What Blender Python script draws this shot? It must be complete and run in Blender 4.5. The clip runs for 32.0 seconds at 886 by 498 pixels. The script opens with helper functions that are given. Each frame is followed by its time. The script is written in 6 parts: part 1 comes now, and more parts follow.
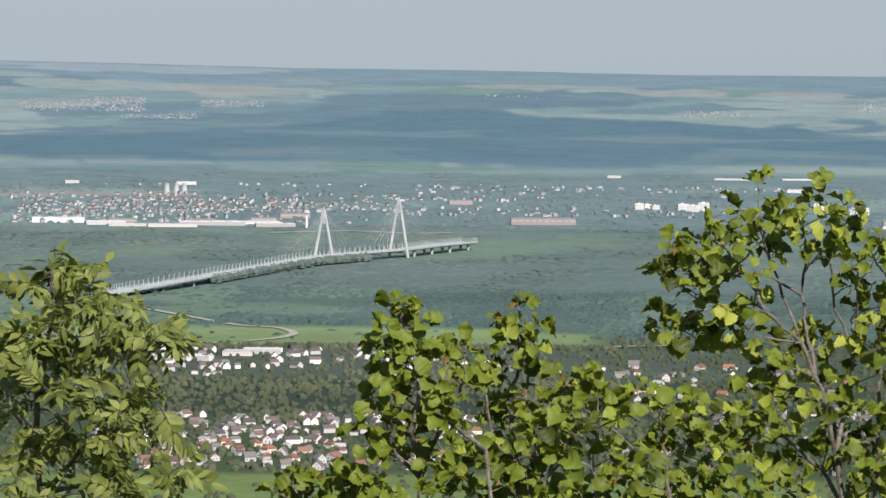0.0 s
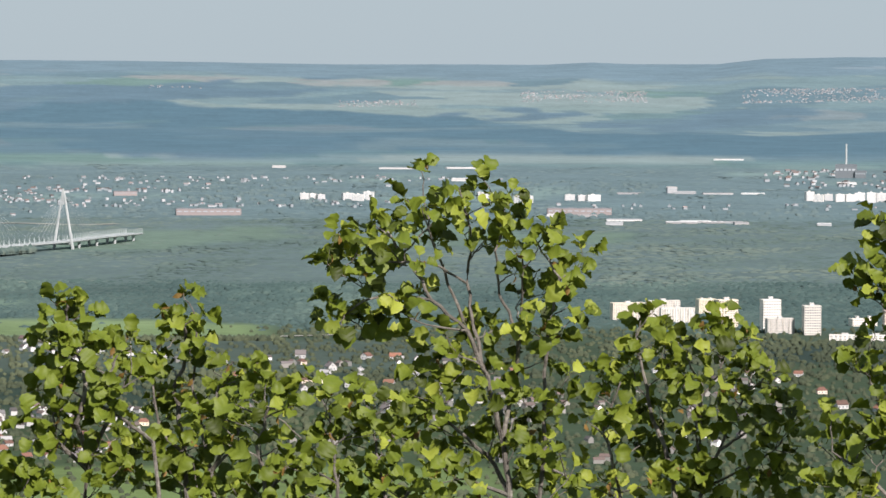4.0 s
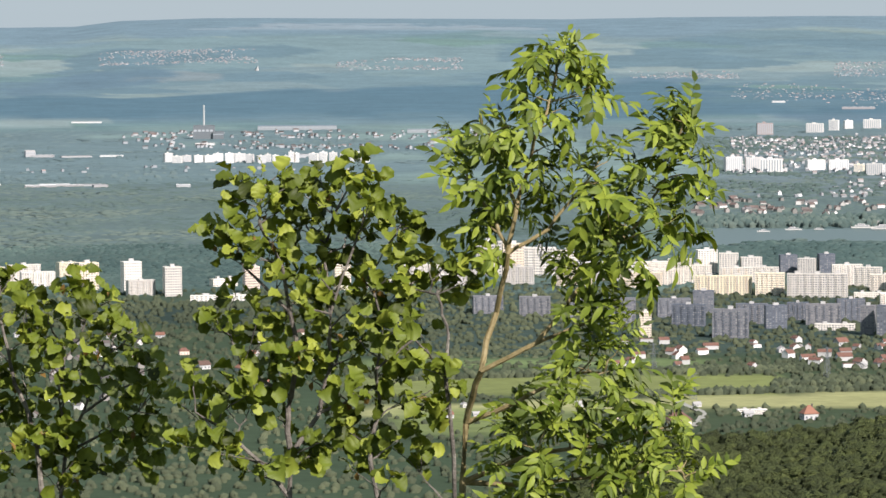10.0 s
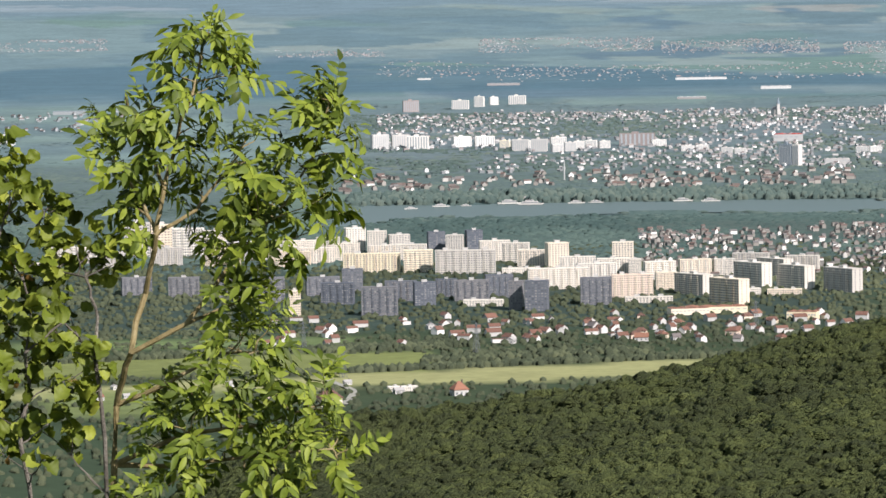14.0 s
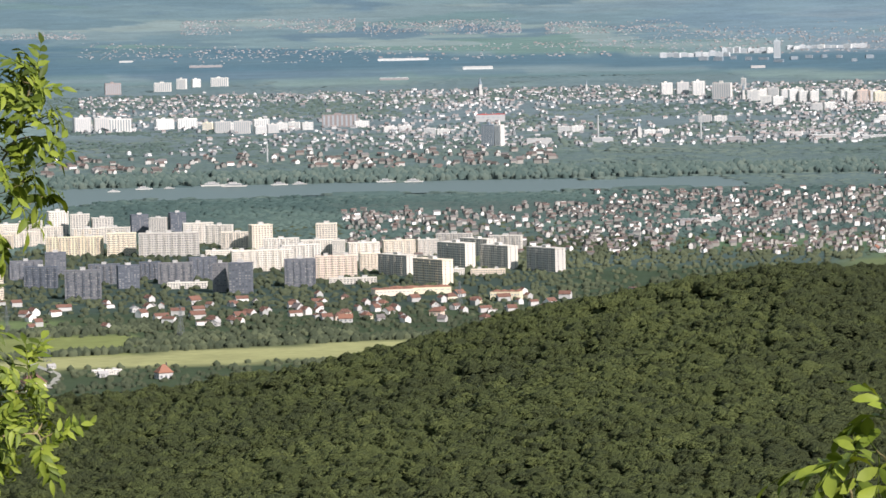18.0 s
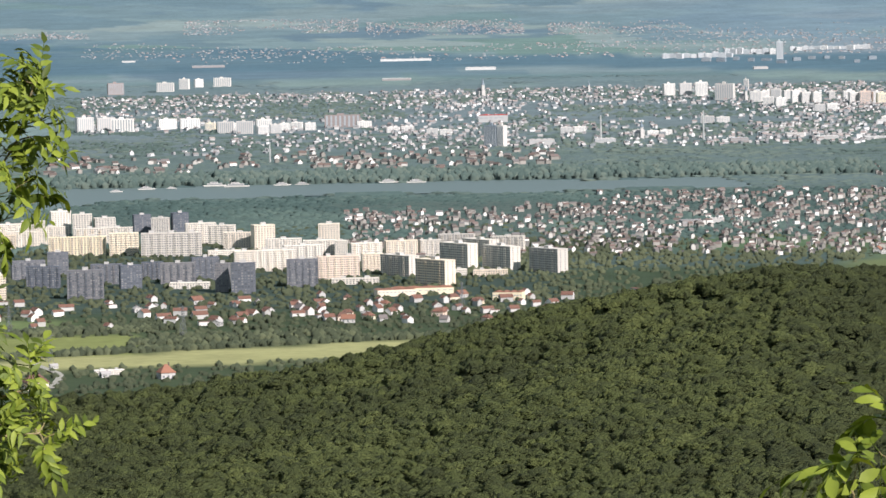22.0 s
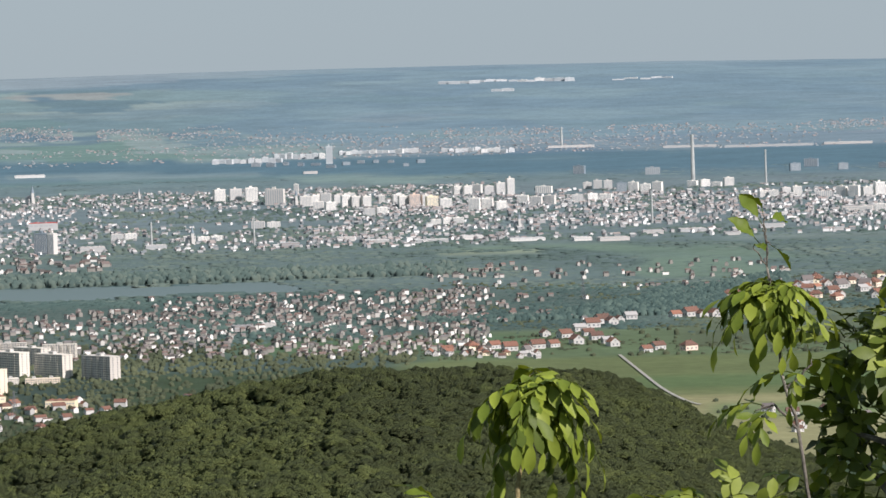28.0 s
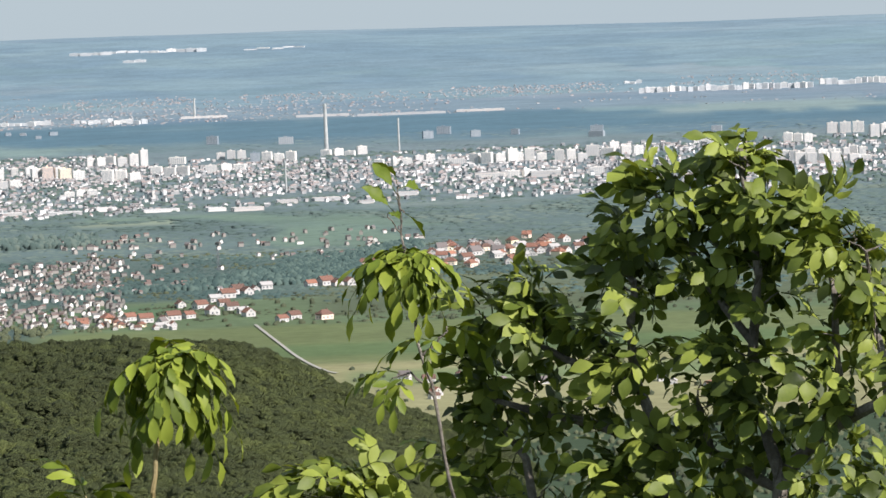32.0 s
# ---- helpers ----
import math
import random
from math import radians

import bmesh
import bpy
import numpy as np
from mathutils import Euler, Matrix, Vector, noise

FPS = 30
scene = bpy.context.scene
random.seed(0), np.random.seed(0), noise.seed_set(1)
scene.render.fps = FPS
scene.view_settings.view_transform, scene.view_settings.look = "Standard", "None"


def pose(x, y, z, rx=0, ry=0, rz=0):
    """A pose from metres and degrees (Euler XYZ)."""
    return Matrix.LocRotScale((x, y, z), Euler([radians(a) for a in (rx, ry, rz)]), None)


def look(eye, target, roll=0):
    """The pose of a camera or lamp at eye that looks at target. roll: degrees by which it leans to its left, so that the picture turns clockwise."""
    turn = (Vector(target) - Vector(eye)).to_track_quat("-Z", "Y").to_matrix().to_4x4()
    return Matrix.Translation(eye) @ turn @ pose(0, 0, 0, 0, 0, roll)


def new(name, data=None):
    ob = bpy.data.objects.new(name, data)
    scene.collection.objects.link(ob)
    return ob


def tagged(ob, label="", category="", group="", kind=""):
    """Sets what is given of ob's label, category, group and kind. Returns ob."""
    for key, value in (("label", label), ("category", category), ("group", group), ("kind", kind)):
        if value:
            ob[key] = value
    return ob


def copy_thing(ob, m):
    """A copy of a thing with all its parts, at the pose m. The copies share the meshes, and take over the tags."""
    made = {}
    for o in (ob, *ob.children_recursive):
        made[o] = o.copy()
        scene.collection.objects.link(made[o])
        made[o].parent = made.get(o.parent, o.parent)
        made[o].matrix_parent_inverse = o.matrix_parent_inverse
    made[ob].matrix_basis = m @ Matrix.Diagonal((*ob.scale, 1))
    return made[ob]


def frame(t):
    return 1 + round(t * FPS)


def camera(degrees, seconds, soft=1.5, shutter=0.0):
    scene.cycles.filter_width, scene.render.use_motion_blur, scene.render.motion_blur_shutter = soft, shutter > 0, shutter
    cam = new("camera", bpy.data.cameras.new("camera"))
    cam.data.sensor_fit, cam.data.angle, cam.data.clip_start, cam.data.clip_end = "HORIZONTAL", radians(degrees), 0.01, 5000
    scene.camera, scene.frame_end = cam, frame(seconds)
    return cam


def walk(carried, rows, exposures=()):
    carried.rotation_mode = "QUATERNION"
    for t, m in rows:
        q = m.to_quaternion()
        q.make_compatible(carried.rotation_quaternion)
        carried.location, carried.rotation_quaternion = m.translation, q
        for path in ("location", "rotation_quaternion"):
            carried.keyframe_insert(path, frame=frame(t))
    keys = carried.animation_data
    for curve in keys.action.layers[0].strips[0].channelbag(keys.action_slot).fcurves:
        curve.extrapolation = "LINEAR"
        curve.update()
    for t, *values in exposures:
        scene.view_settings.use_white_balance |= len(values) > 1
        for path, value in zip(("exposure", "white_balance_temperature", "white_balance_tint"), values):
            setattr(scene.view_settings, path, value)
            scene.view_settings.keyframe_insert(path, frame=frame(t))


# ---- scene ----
# ---- the camera: it stands on a hilltop and pans over the valley ----
# The shrubs on the hilltop are built at full size. The valley behind them, which
# in truth is thirty kilometres deep, is laid out as one model at one sixth.
K = 1.0 / 6.0
EYE_HEIGHT = 430.0
EYE = Vector((0.0, 0.0, EYE_HEIGHT * K))
cam = camera(11.194, 32.0, soft=1.6)
PAN = [
    (0.0, -15.016, -2.718, 0.59), (0.5, -14.365, -2.739, 0.48), (1.0, -13.796, -2.747, 0.49), (1.5, -13.584, -2.764, 0.47),
    (2.0, -13.446, -2.762, 0.43), (2.5, -12.858, -2.778, 0.39), (4.5, -10.259, -2.841, 0.24), (5.0, -9.812, -2.876, 0.22),
    (5.5, -9.072, -2.917, 0.15), (6.0, -8.171, -2.969, 0.1), (6.5, -7.469, -2.997, 0.05), (7.0, -7.211, -3.025, -0.05),
    (7.5, -6.431, -3.052, -0.08), (8.0, -5.777, -3.096, -0.13), (8.5, -5.085, -3.142, -0.21), (9.0, -4.278, -3.204, -0.23),
    (9.5, -3.475, -3.252, -0.35), (10.0, -2.663, -3.303, -0.37), (10.5, -1.935, -3.351, -0.48), (11.0, -1.028, -3.423, -0.56),
    (11.5, -0.024, -3.492, -0.69), (12.0, 0.891, -3.54, -0.7), (12.5, 1.157, -3.559, -0.94), (13.0, 1.234, -3.571, -0.9),
    (13.5, 1.577, -3.599, -0.95), (15.5, 3.072, -3.724, -1.07), (16.0, 4.322, -3.817, -1.11), (16.5, 4.952, -3.854, -1.19),
    (17.0, 5.107, -3.88, -1.2), (17.5, 5.125, -3.892, -1.19), (18.0, 5.553, -3.921, -1.22), (18.5, 5.465, -3.931, -1.22),
    (19.0, 5.399, -3.94, -1.22), (19.5, 5.366, -3.941, -1.24), (20.0, 5.366, -3.962, -1.23), (20.5, 5.41, -3.94, -1.24),
    (21.0, 5.477, -3.922, -1.24), (21.5, 5.555, -3.833, -1.21), (22.0, 5.522, -3.914, -1.13), (22.5, 5.357, -3.917, -1.05),
    (23.0, 5.325, -3.784, -1.06), (23.5, 5.33, -3.735, -1.09), (24.0, 5.384, -3.68, -1.08), (24.5, 5.489, -2.719, -1.07),
    (25.0, 5.64, -2.706, -1.15), (25.5, 6.524, -2.793, -1.19), (27.5, 9.789, -2.602, -1.61), (28.0, 11.238, -2.71, -1.63),
    (28.5, 11.811, -2.76, -1.75), (29.0, 12.081, -2.789, -1.75), (29.5, 12.736, -2.832, -1.82), (30.0, 13.843, -2.926, -1.98),
    (30.5, 14.382, -2.975, -1.98), (31.0, 14.821, -3.016, -1.93), (31.5, 15.313, -3.088, -2.14), (32.0, 15.857, -3.244, -2.2),
]


def bearing(az, el=0.0):
    a, e = radians(az), radians(el)
    return Vector((math.sin(a) * math.cos(e), math.cos(a) * math.cos(e), math.sin(e)))


walk(cam, [(t, look(EYE, EYE + bearing(az, el) * 100.0, lean)) for t, az, el, lean in PAN],
     exposures=[(t, stops, 6435.0, 13.8) for t, stops in ((0.0, 0.62), (3.0, 0.66), (5.0, 0.78), (9.0, 0.80), (11.0, 0.70), (13.0, 0.64), (15.0, 0.66), (17.0, 0.68), (23.0, 0.68), (24.0, 0.60), (25.0, 0.43), (28.0, 0.52), (30.0, 0.66), (32.0, 0.86))])

# ---- sky and sun ----
SUN_AZ, SUN_EL = 143.0, 36.0
world = bpy.data.worlds.new("sky")
world.use_nodes = True
scene.world = world
sky = world.node_tree.nodes.new("ShaderNodeTexSky")
sky.sky_type = "NISHITA"
sky.sun_disc = False
sky.sun_elevation, sky.sun_rotation = radians(SUN_EL), radians(SUN_AZ)
sky.altitude, sky.air_density, sky.dust_density, sky.ozone_density = 500, 1.0, 0.3, 3.0
HAZE = (0.234, 0.292, 0.330)
tint = world.node_tree.nodes.new("ShaderNodeMix")
tint.data_type = "RGBA"
tint.inputs[0].default_value = 0.07
tint.inputs[6].default_value = tuple(c / 0.1 for c in HAZE) + (1.0,)
world.node_tree.links.new(sky.outputs[0], tint.inputs[7])
world.node_tree.links.new(tint.outputs[2], world.node_tree.nodes["Background"].inputs[0])
world.node_tree.nodes["Background"].inputs[1].default_value = 0.1
sun = new("sun", bpy.data.lights.new("sun", "SUN"))
sun.data.energy, sun.data.angle, sun.data.color = 4.5, radians(0.5), (1.0, 0.93, 0.89)
sun.matrix_world = look(bearing(SUN_AZ, SUN_EL) * 500.0, (0, 0, 0))
# ---- materials ----
def lin(r, g, b):
    return tuple((c / 255.0) ** 2.2 for c in (r, g, b)) + (1.0,)


def node(tree, kind, **values):
    n = tree.nodes.new(kind)
    for key, value in values.items():
        n.inputs[key].default_value = value
    return n


def surface(name, colours, scale=1.0, rough=0.8, bump=0.0, bump_scale=6.0, vary="", spread=0.5, metal=0.0, spec=0.3, detail=4.0, calm=0.0):
    """A procedural surface: colours mixed by noise at two scales and, by vary, from piece to piece ("island", "object", or "tone" for a tree's own tone)."""
    m = bpy.data.materials.new(name)
    m.use_nodes = True
    t = m.node_tree
    bsdf = t.nodes["Principled BSDF"]
    bsdf.inputs["Roughness"].default_value = rough
    bsdf.inputs["Metallic"].default_value = metal
    bsdf.inputs["Specular IOR Level"].default_value = spec
    tex = t.nodes.new("ShaderNodeTexCoord")
    big = node(t, "ShaderNodeTexNoise", Scale=scale, Detail=detail, Roughness=0.6)
    fine = node(t, "ShaderNodeTexNoise", Scale=scale * 7.3, Detail=3.0, Roughness=0.7)
    t.links.new(tex.outputs["Object"], big.inputs["Vector"])
    t.links.new(tex.outputs["Object"], fine.inputs["Vector"])
    mix = node(t, "ShaderNodeMath")
    mix.operation = "MULTIPLY_ADD"
    mix.inputs[1].default_value = 0.35
    t.links.new(fine.outputs[0], mix.inputs[0])
    half = node(t, "ShaderNodeMath")
    half.operation = "MULTIPLY"
    half.inputs[1].default_value = 0.65
    t.links.new(big.outputs[0], half.inputs[0])
    t.links.new(half.outputs[0], mix.inputs[2])
    fac = mix.outputs[0]
    if vary:
        if vary == "island":
            rnd = t.nodes.new("ShaderNodeNewGeometry").outputs["Random Per Island"]
        elif vary == "tone":
            tone = t.nodes.new("ShaderNodeAttribute")
            tone.attribute_name = "tone"
            rnd = tone.outputs["Fac"]
        else:
            rnd = t.nodes.new("ShaderNodeObjectInfo").outputs["Random"]
        add = node(t, "ShaderNodeMath")
        add.operation = "MULTIPLY_ADD"
        add.inputs[1].default_value = spread
        t.links.new(rnd, add.inputs[0])
        down = node(t, "ShaderNodeMath")
        down.operation = "MULTIPLY_ADD"
        down.inputs[1].default_value, down.inputs[2].default_value = 1.0 - spread, 0.0
        t.links.new(fac, down.inputs[0])
        t.links.new(down.outputs[0], add.inputs[2])
        fac = add.outputs[0]
    ramp = t.nodes.new("ShaderNodeValToRGB")
    lo, hi = (0.3, 0.7) if not vary else (0.12, 0.88)
    ramp.color_ramp.elements[0].position, ramp.color_ramp.elements[1].position = lo, hi
    ramp.color_ramp.elements[0].color, ramp.color_ramp.elements[1].color = colours[0], colours[-1]
    for i, c in enumerate(colours[1:-1]):
        e = ramp.color_ramp.elements.new(lo + (hi - lo) * (i + 1) / (len(colours) - 1))
        e.color = c
    t.links.new(fac, ramp.inputs[0])
    t.links.new(ramp.outputs[0], bsdf.inputs["Base Color"])
    if bump:
        grain = node(t, "ShaderNodeTexNoise", Scale=bump_scale, Detail=3.0, Roughness=0.65)
        t.links.new(tex.outputs["Object"], grain.inputs["Vector"])
        b = node(t, "ShaderNodeBump", Strength=bump)
        b.inputs["Distance"].default_value = 1.0 / bump_scale
        t.links.new(grain.outputs[0], b.inputs["Height"])
        t.links.new(b.outputs[0], bsdf.inputs["Normal"])
    if calm:
        # shading normals are bent upwards: light and shade on crowns is softened, as by haze
        geo = t.nodes.new("ShaderNodeNewGeometry")
        up = t.nodes.new("ShaderNodeMix")
        up.data_type = "VECTOR"
        up.inputs[0].default_value = calm
        up.inputs[5].default_value = (0.0, 0.0, 1.0)
        t.links.new(geo.outputs["Normal"], up.inputs[4])
        if bump:
            t.links.new(up.outputs[1], b.inputs["Normal"])
        else:
            t.links.new(up.outputs[1], bsdf.inputs["Normal"])
    return m


def leaf_surface(name, colours, glow=0.35):
    """A leaf: glossy above, and light shines through it."""
    m = surface(name, colours, scale=9.0, rough=0.55, vary="island", spread=0.6, spec=0.25)
    t = m.node_tree
    bsdf, out = t.nodes["Principled BSDF"], t.nodes["Material Output"]
    thin = t.nodes.new("ShaderNodeBsdfTranslucent")
    ramp = [n for n in t.nodes if n.type == "VALTORGB"][0]
    warm = node(t, "ShaderNodeMix")
    warm.data_type, warm.blend_type = "RGBA", "MULTIPLY"
    warm.inputs[0].default_value = 1.0
    t.links.new(ramp.outputs[0], warm.inputs[6])
    warm.inputs[7].default_value = (1.45, 1.34, 0.6, 1.0)
    t.links.new(warm.outputs[2], thin.inputs[0])
    mix = t.nodes.new("ShaderNodeMixShader")
    mix.inputs[0].default_value = glow
    t.links.new(bsdf.outputs[0], mix.inputs[1])
    t.links.new(thin.outputs[0], mix.inputs[2])
    t.links.new(mix.outputs[0], out.inputs[0])
    return m


M = {
    "leaf_shrub": leaf_surface("shrub_leaf", [lin(38, 45, 17), lin(94, 107, 37), lin(152, 159, 66)], 0.2),
    "leaf_ash": leaf_surface("ash_leaf", [lin(38, 48, 20), lin(88, 104, 36), lin(140, 152, 60)], 0.2),
    "leaf_olive": leaf_surface("olive_leaf", [lin(54, 62, 30), lin(88, 98, 46), lin(128, 136, 72)], 0.24),
    "leaf_bush": leaf_surface("bush_leaf", [lin(36, 46, 20), lin(84, 98, 40), lin(140, 151, 68)], 0.2),
    "dry": leaf_surface("dry_leaf", [lin(84, 66, 38), lin(116, 92, 50), lin(134, 116, 62)], 0.2),
    "bark": surface("bark", [lin(64, 60, 54), lin(100, 95, 87), lin(140, 135, 124)], scale=14.0, rough=0.85, bump=0.5, bump_scale=60.0),
    "bark_young": surface("young_bark", [lin(82, 76, 50), lin(128, 115, 80), lin(152, 142, 108)], scale=12.0, rough=0.7, bump=0.3, bump_scale=60.0),
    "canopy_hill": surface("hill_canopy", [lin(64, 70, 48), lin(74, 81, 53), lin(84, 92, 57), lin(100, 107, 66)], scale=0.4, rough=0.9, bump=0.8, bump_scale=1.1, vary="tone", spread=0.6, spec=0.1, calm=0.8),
    # haze is put into these four leaf colours, bluer and paler farther out
    "canopy_near_hazed": surface("hazed_valley_canopy", [lin(65, 72, 58), lin(78, 85, 67), lin(98, 104, 80)], scale=0.008, rough=0.9, bump=0.3, bump_scale=0.8, vary="tone", spread=0.7, spec=0.1, calm=0.75),
    "canopy_mid_hazed": surface("hazed_garden_canopy", [lin(60, 76, 74), lin(72, 89, 85), lin(90, 106, 98)], scale=0.004, rough=0.9, vary="tone", spread=0.7, spec=0.1, calm=0.6),
    "canopy_river_hazed": surface("hazed_riverside_canopy", [lin(78, 94, 90), lin(90, 106, 100), lin(108, 120, 110)], scale=0.0035, rough=0.9, vary="tone", spread=0.7, spec=0.1, calm=0.9),
    "canopy_plain_hazed": surface("hazed_plain_canopy", [lin(93, 112, 114), lin(101, 119, 120), lin(112, 128, 126)], scale=0.0025, rough=0.9, vary="tone", spread=0.7, spec=0.1, calm=0.97),
    "plaster": surface("white_plaster", [lin(160, 160, 156), lin(190, 188, 184), lin(226, 224, 218)], scale=0.15, rough=0.85, vary="island", spread=0.7),
    "panel_light": surface("light_panel", [lin(186, 181, 173), lin(208, 201, 188), lin(226, 220, 208), lin(216, 198, 172)], scale=0.08, rough=0.85, vary="object", spread=0.75),
    # grey panel, darkened and blued to hold a cloud's shade
    "panel_shaded_grey": surface("shaded_grey_panel", [lin(84, 90, 100), lin(100, 104, 111), lin(120, 119, 120)], scale=0.08, rough=0.85, vary="object", spread=0.75),
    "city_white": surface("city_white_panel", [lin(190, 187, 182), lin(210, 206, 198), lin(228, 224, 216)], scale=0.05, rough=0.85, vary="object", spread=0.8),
    # the next three are far copies with haze put into the colour
    "hazed_white": surface("hazed_white_panel", [lin(176, 182, 184), lin(196, 198, 198), lin(216, 214, 208)], scale=0.05, rough=0.85, vary="object", spread=0.8),
    "hazed_grey": surface("hazed_grey_panel", [lin(104, 120, 130), lin(122, 134, 142), lin(138, 146, 150)], scale=0.05, rough=0.85, vary="object", spread=0.8),
    "hazed_glass": surface("hazed_window_glass", [lin(140, 148, 152), lin(164, 168, 170)], scale=0.1, rough=0.4, vary="object", spread=0.5),
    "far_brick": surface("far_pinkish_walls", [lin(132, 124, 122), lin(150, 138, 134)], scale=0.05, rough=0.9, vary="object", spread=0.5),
    "panel_warm": surface("ochre_panel", [lin(222, 208, 176), lin(226, 216, 192), lin(218, 194, 178)], scale=0.08, rough=0.85, vary="object", spread=0.75),
    "glass": surface("window_glass", [lin(86, 92, 98), lin(116, 120, 124), lin(144, 144, 142)], scale=0.5, rough=0.25, vary="island", spread=0.8, spec=0.5),
    "tiles": surface("roof_tiles", [lin(96, 78, 70), lin(116, 87, 76), lin(134, 97, 82)], scale=0.4, rough=0.85, bump=0.5, bump_scale=3.0, vary="object", spread=0.7),
    "tiles_mixed": surface("old_roof_tiles", [lin(76, 74, 72), lin(92, 84, 80), lin(108, 92, 86), lin(108, 106, 105)], scale=0.3, rough=0.85, vary="island", spread=0.85),
    # town, far and village colours carry painted haze: pale, bluish, low in contrast
    "hazed_town_walls": surface("hazed_town_walls", [lin(116, 122, 124), lin(134, 137, 138), lin(146, 147, 147), lin(162, 162, 161), lin(220, 220, 218)], scale=0.05, rough=0.85, vary="island", spread=0.9),
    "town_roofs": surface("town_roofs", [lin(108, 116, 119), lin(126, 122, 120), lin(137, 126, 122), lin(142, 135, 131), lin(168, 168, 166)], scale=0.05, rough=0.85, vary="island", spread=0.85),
    "hazed_walls": surface("hazed_far_walls", [lin(130, 138, 140), lin(142, 146, 148), lin(172, 174, 174)], scale=0.03, rough=0.9, vary="island", spread=0.85),
    "hazed_roofs": surface("hazed_far_roofs", [lin(112, 122, 126), lin(130, 126, 126), lin(142, 128, 124)], scale=0.03, rough=0.9, vary="island", spread=0.85),
    "hazed_village_roofs": surface("hazed_village_roofs", [lin(118, 122, 126), lin(130, 124, 124), lin(138, 126, 122)], scale=0.03, rough=0.9, vary="island", spread=0.85),
    "hazed_village_walls": surface("hazed_village_walls", [lin(120, 130, 134), lin(132, 138, 140), lin(138, 142, 143), lin(180, 182, 182)], scale=0.03, rough=0.9, vary="island", spread=0.85),
    "garden_walls": surface("garden_house_walls", [lin(112, 112, 108), lin(128, 126, 120), lin(136, 132, 126), lin(150, 146, 140), lin(222, 220, 214)], scale=0.03, rough=0.9, vary="island", spread=0.9),
    "tiles_orange": surface("orange_roof_tiles", [lin(118, 88, 74), lin(134, 96, 80), lin(148, 106, 86)], scale=0.3, rough=0.85, vary="object", spread=0.6),
    "concrete": surface("bridge_concrete", [lin(132, 138, 138), lin(160, 164, 162), lin(182, 184, 180)], scale=0.05, rough=0.8),
    "steel": surface("painted_steel", [lin(150, 158, 158), lin(176, 182, 180)], scale=0.3, rough=0.5, spec=0.4),
    "dark_steel": surface("weathered_steel", [lin(86, 92, 96), lin(112, 118, 120)], scale=0.3, rough=0.6, spec=0.4),
    "road": surface("road_gravel", [lin(128, 128, 118), lin(158, 156, 146)], scale=0.05, rough=0.9),
    "red_paint": surface("red_roof_paint", [lin(168, 60, 54), lin(190, 76, 66)], scale=0.05, rough=0.6),
    "hall_white": surface("hall_cladding", [lin(146, 142, 140), lin(166, 168, 168), lin(186, 180, 174), lin(206, 206, 202)], scale=0.02, rough=0.6, vary="object", spread=0.85),
}
water = bpy.data.materials.new("river_water")
water.use_nodes = True
wb = water.node_tree.nodes["Principled BSDF"]
wb.inputs["Base Color"].default_value = lin(88, 103, 101)
wb.inputs["Roughness"].default_value = 0.45
wb.inputs["Specular IOR Level"].default_value = 0.25
wn = node(water.node_tree, "ShaderNodeTexNoise", Scale=0.08, Detail=3.0)
wc = water.node_tree.nodes.new("ShaderNodeTexCoord")
wv = node(water.node_tree, "ShaderNodeBump", Strength=0.15)
water.node_tree.links.new(wc.outputs["Object"], wn.inputs["Vector"])
water.node_tree.links.new(wn.outputs[0], wv.inputs["Height"])
water.node_tree.links.new(wv.outputs[0], wb.inputs["Normal"])
M["water"] = water
# ---- numbers for the land ----
rng = np.random.default_rng(7)


def smooth(a, b, x):
    u = np.clip((x - a) / (b - a), 0.0, 1.0)
    return u * u * (3 - 2 * u)


def lattice(i, j, seed):
    h = (i.astype(np.int64) * 374761393 + j.astype(np.int64) * 668265263 + seed * 974634137) & 0x7FFFFFFF
    h = ((h ^ (h >> 13)) * 1274126177) & 0x7FFFFFFF
    return ((h ^ (h >> 16)) & 0xFFFF) / 65535.0


def value_noise(x, y, seed=0):
    i, j = np.floor(x), np.floor(y)
    u, v = x - i, y - j
    u, v = u * u * (3 - 2 * u), v * v * (3 - 2 * v)
    a, b = lattice(i, j, seed), lattice(i + 1, j, seed)
    c, d = lattice(i, j + 1, seed), lattice(i + 1, j + 1, seed)
    return (a * (1 - u) + b * u) * (1 - v) + (c * (1 - u) + d * u) * v


def cloudy(x, y, seed=0, octaves=4):
    s, w, n = 0.0, 0.5, 0.0
    for o in range(octaves):
        s = s + w * value_noise(x * 2 ** o, y * 2 ** o, seed + o * 17)
        n, w = n + w, w * 0.55
    return s / n


def plots(x, y, seed=0):
    """A number from 0 to 1 for each plot of an irregular patchwork of fields, and how near its edge lies."""
    i, j = np.floor(x), np.floor(y)
    best, second, value = np.full_like(x, 9.0), np.full_like(x, 9.0), np.zeros_like(x)
    for di in (-1, 0, 1):
        for dj in (-1, 0, 1):
            a, b = i + di, j + dj
            d = np.abs(a + lattice(a, b, seed) - x) + np.abs(b + lattice(a, b, seed + 5) - y)
            near = d < best
            second = np.where(near, best, np.minimum(second, d))
            value = np.where(near, lattice(a, b, seed + 9), value)
            best = np.where(near, d, best)
    return value, second - best


RIDGE_R = 2050.0
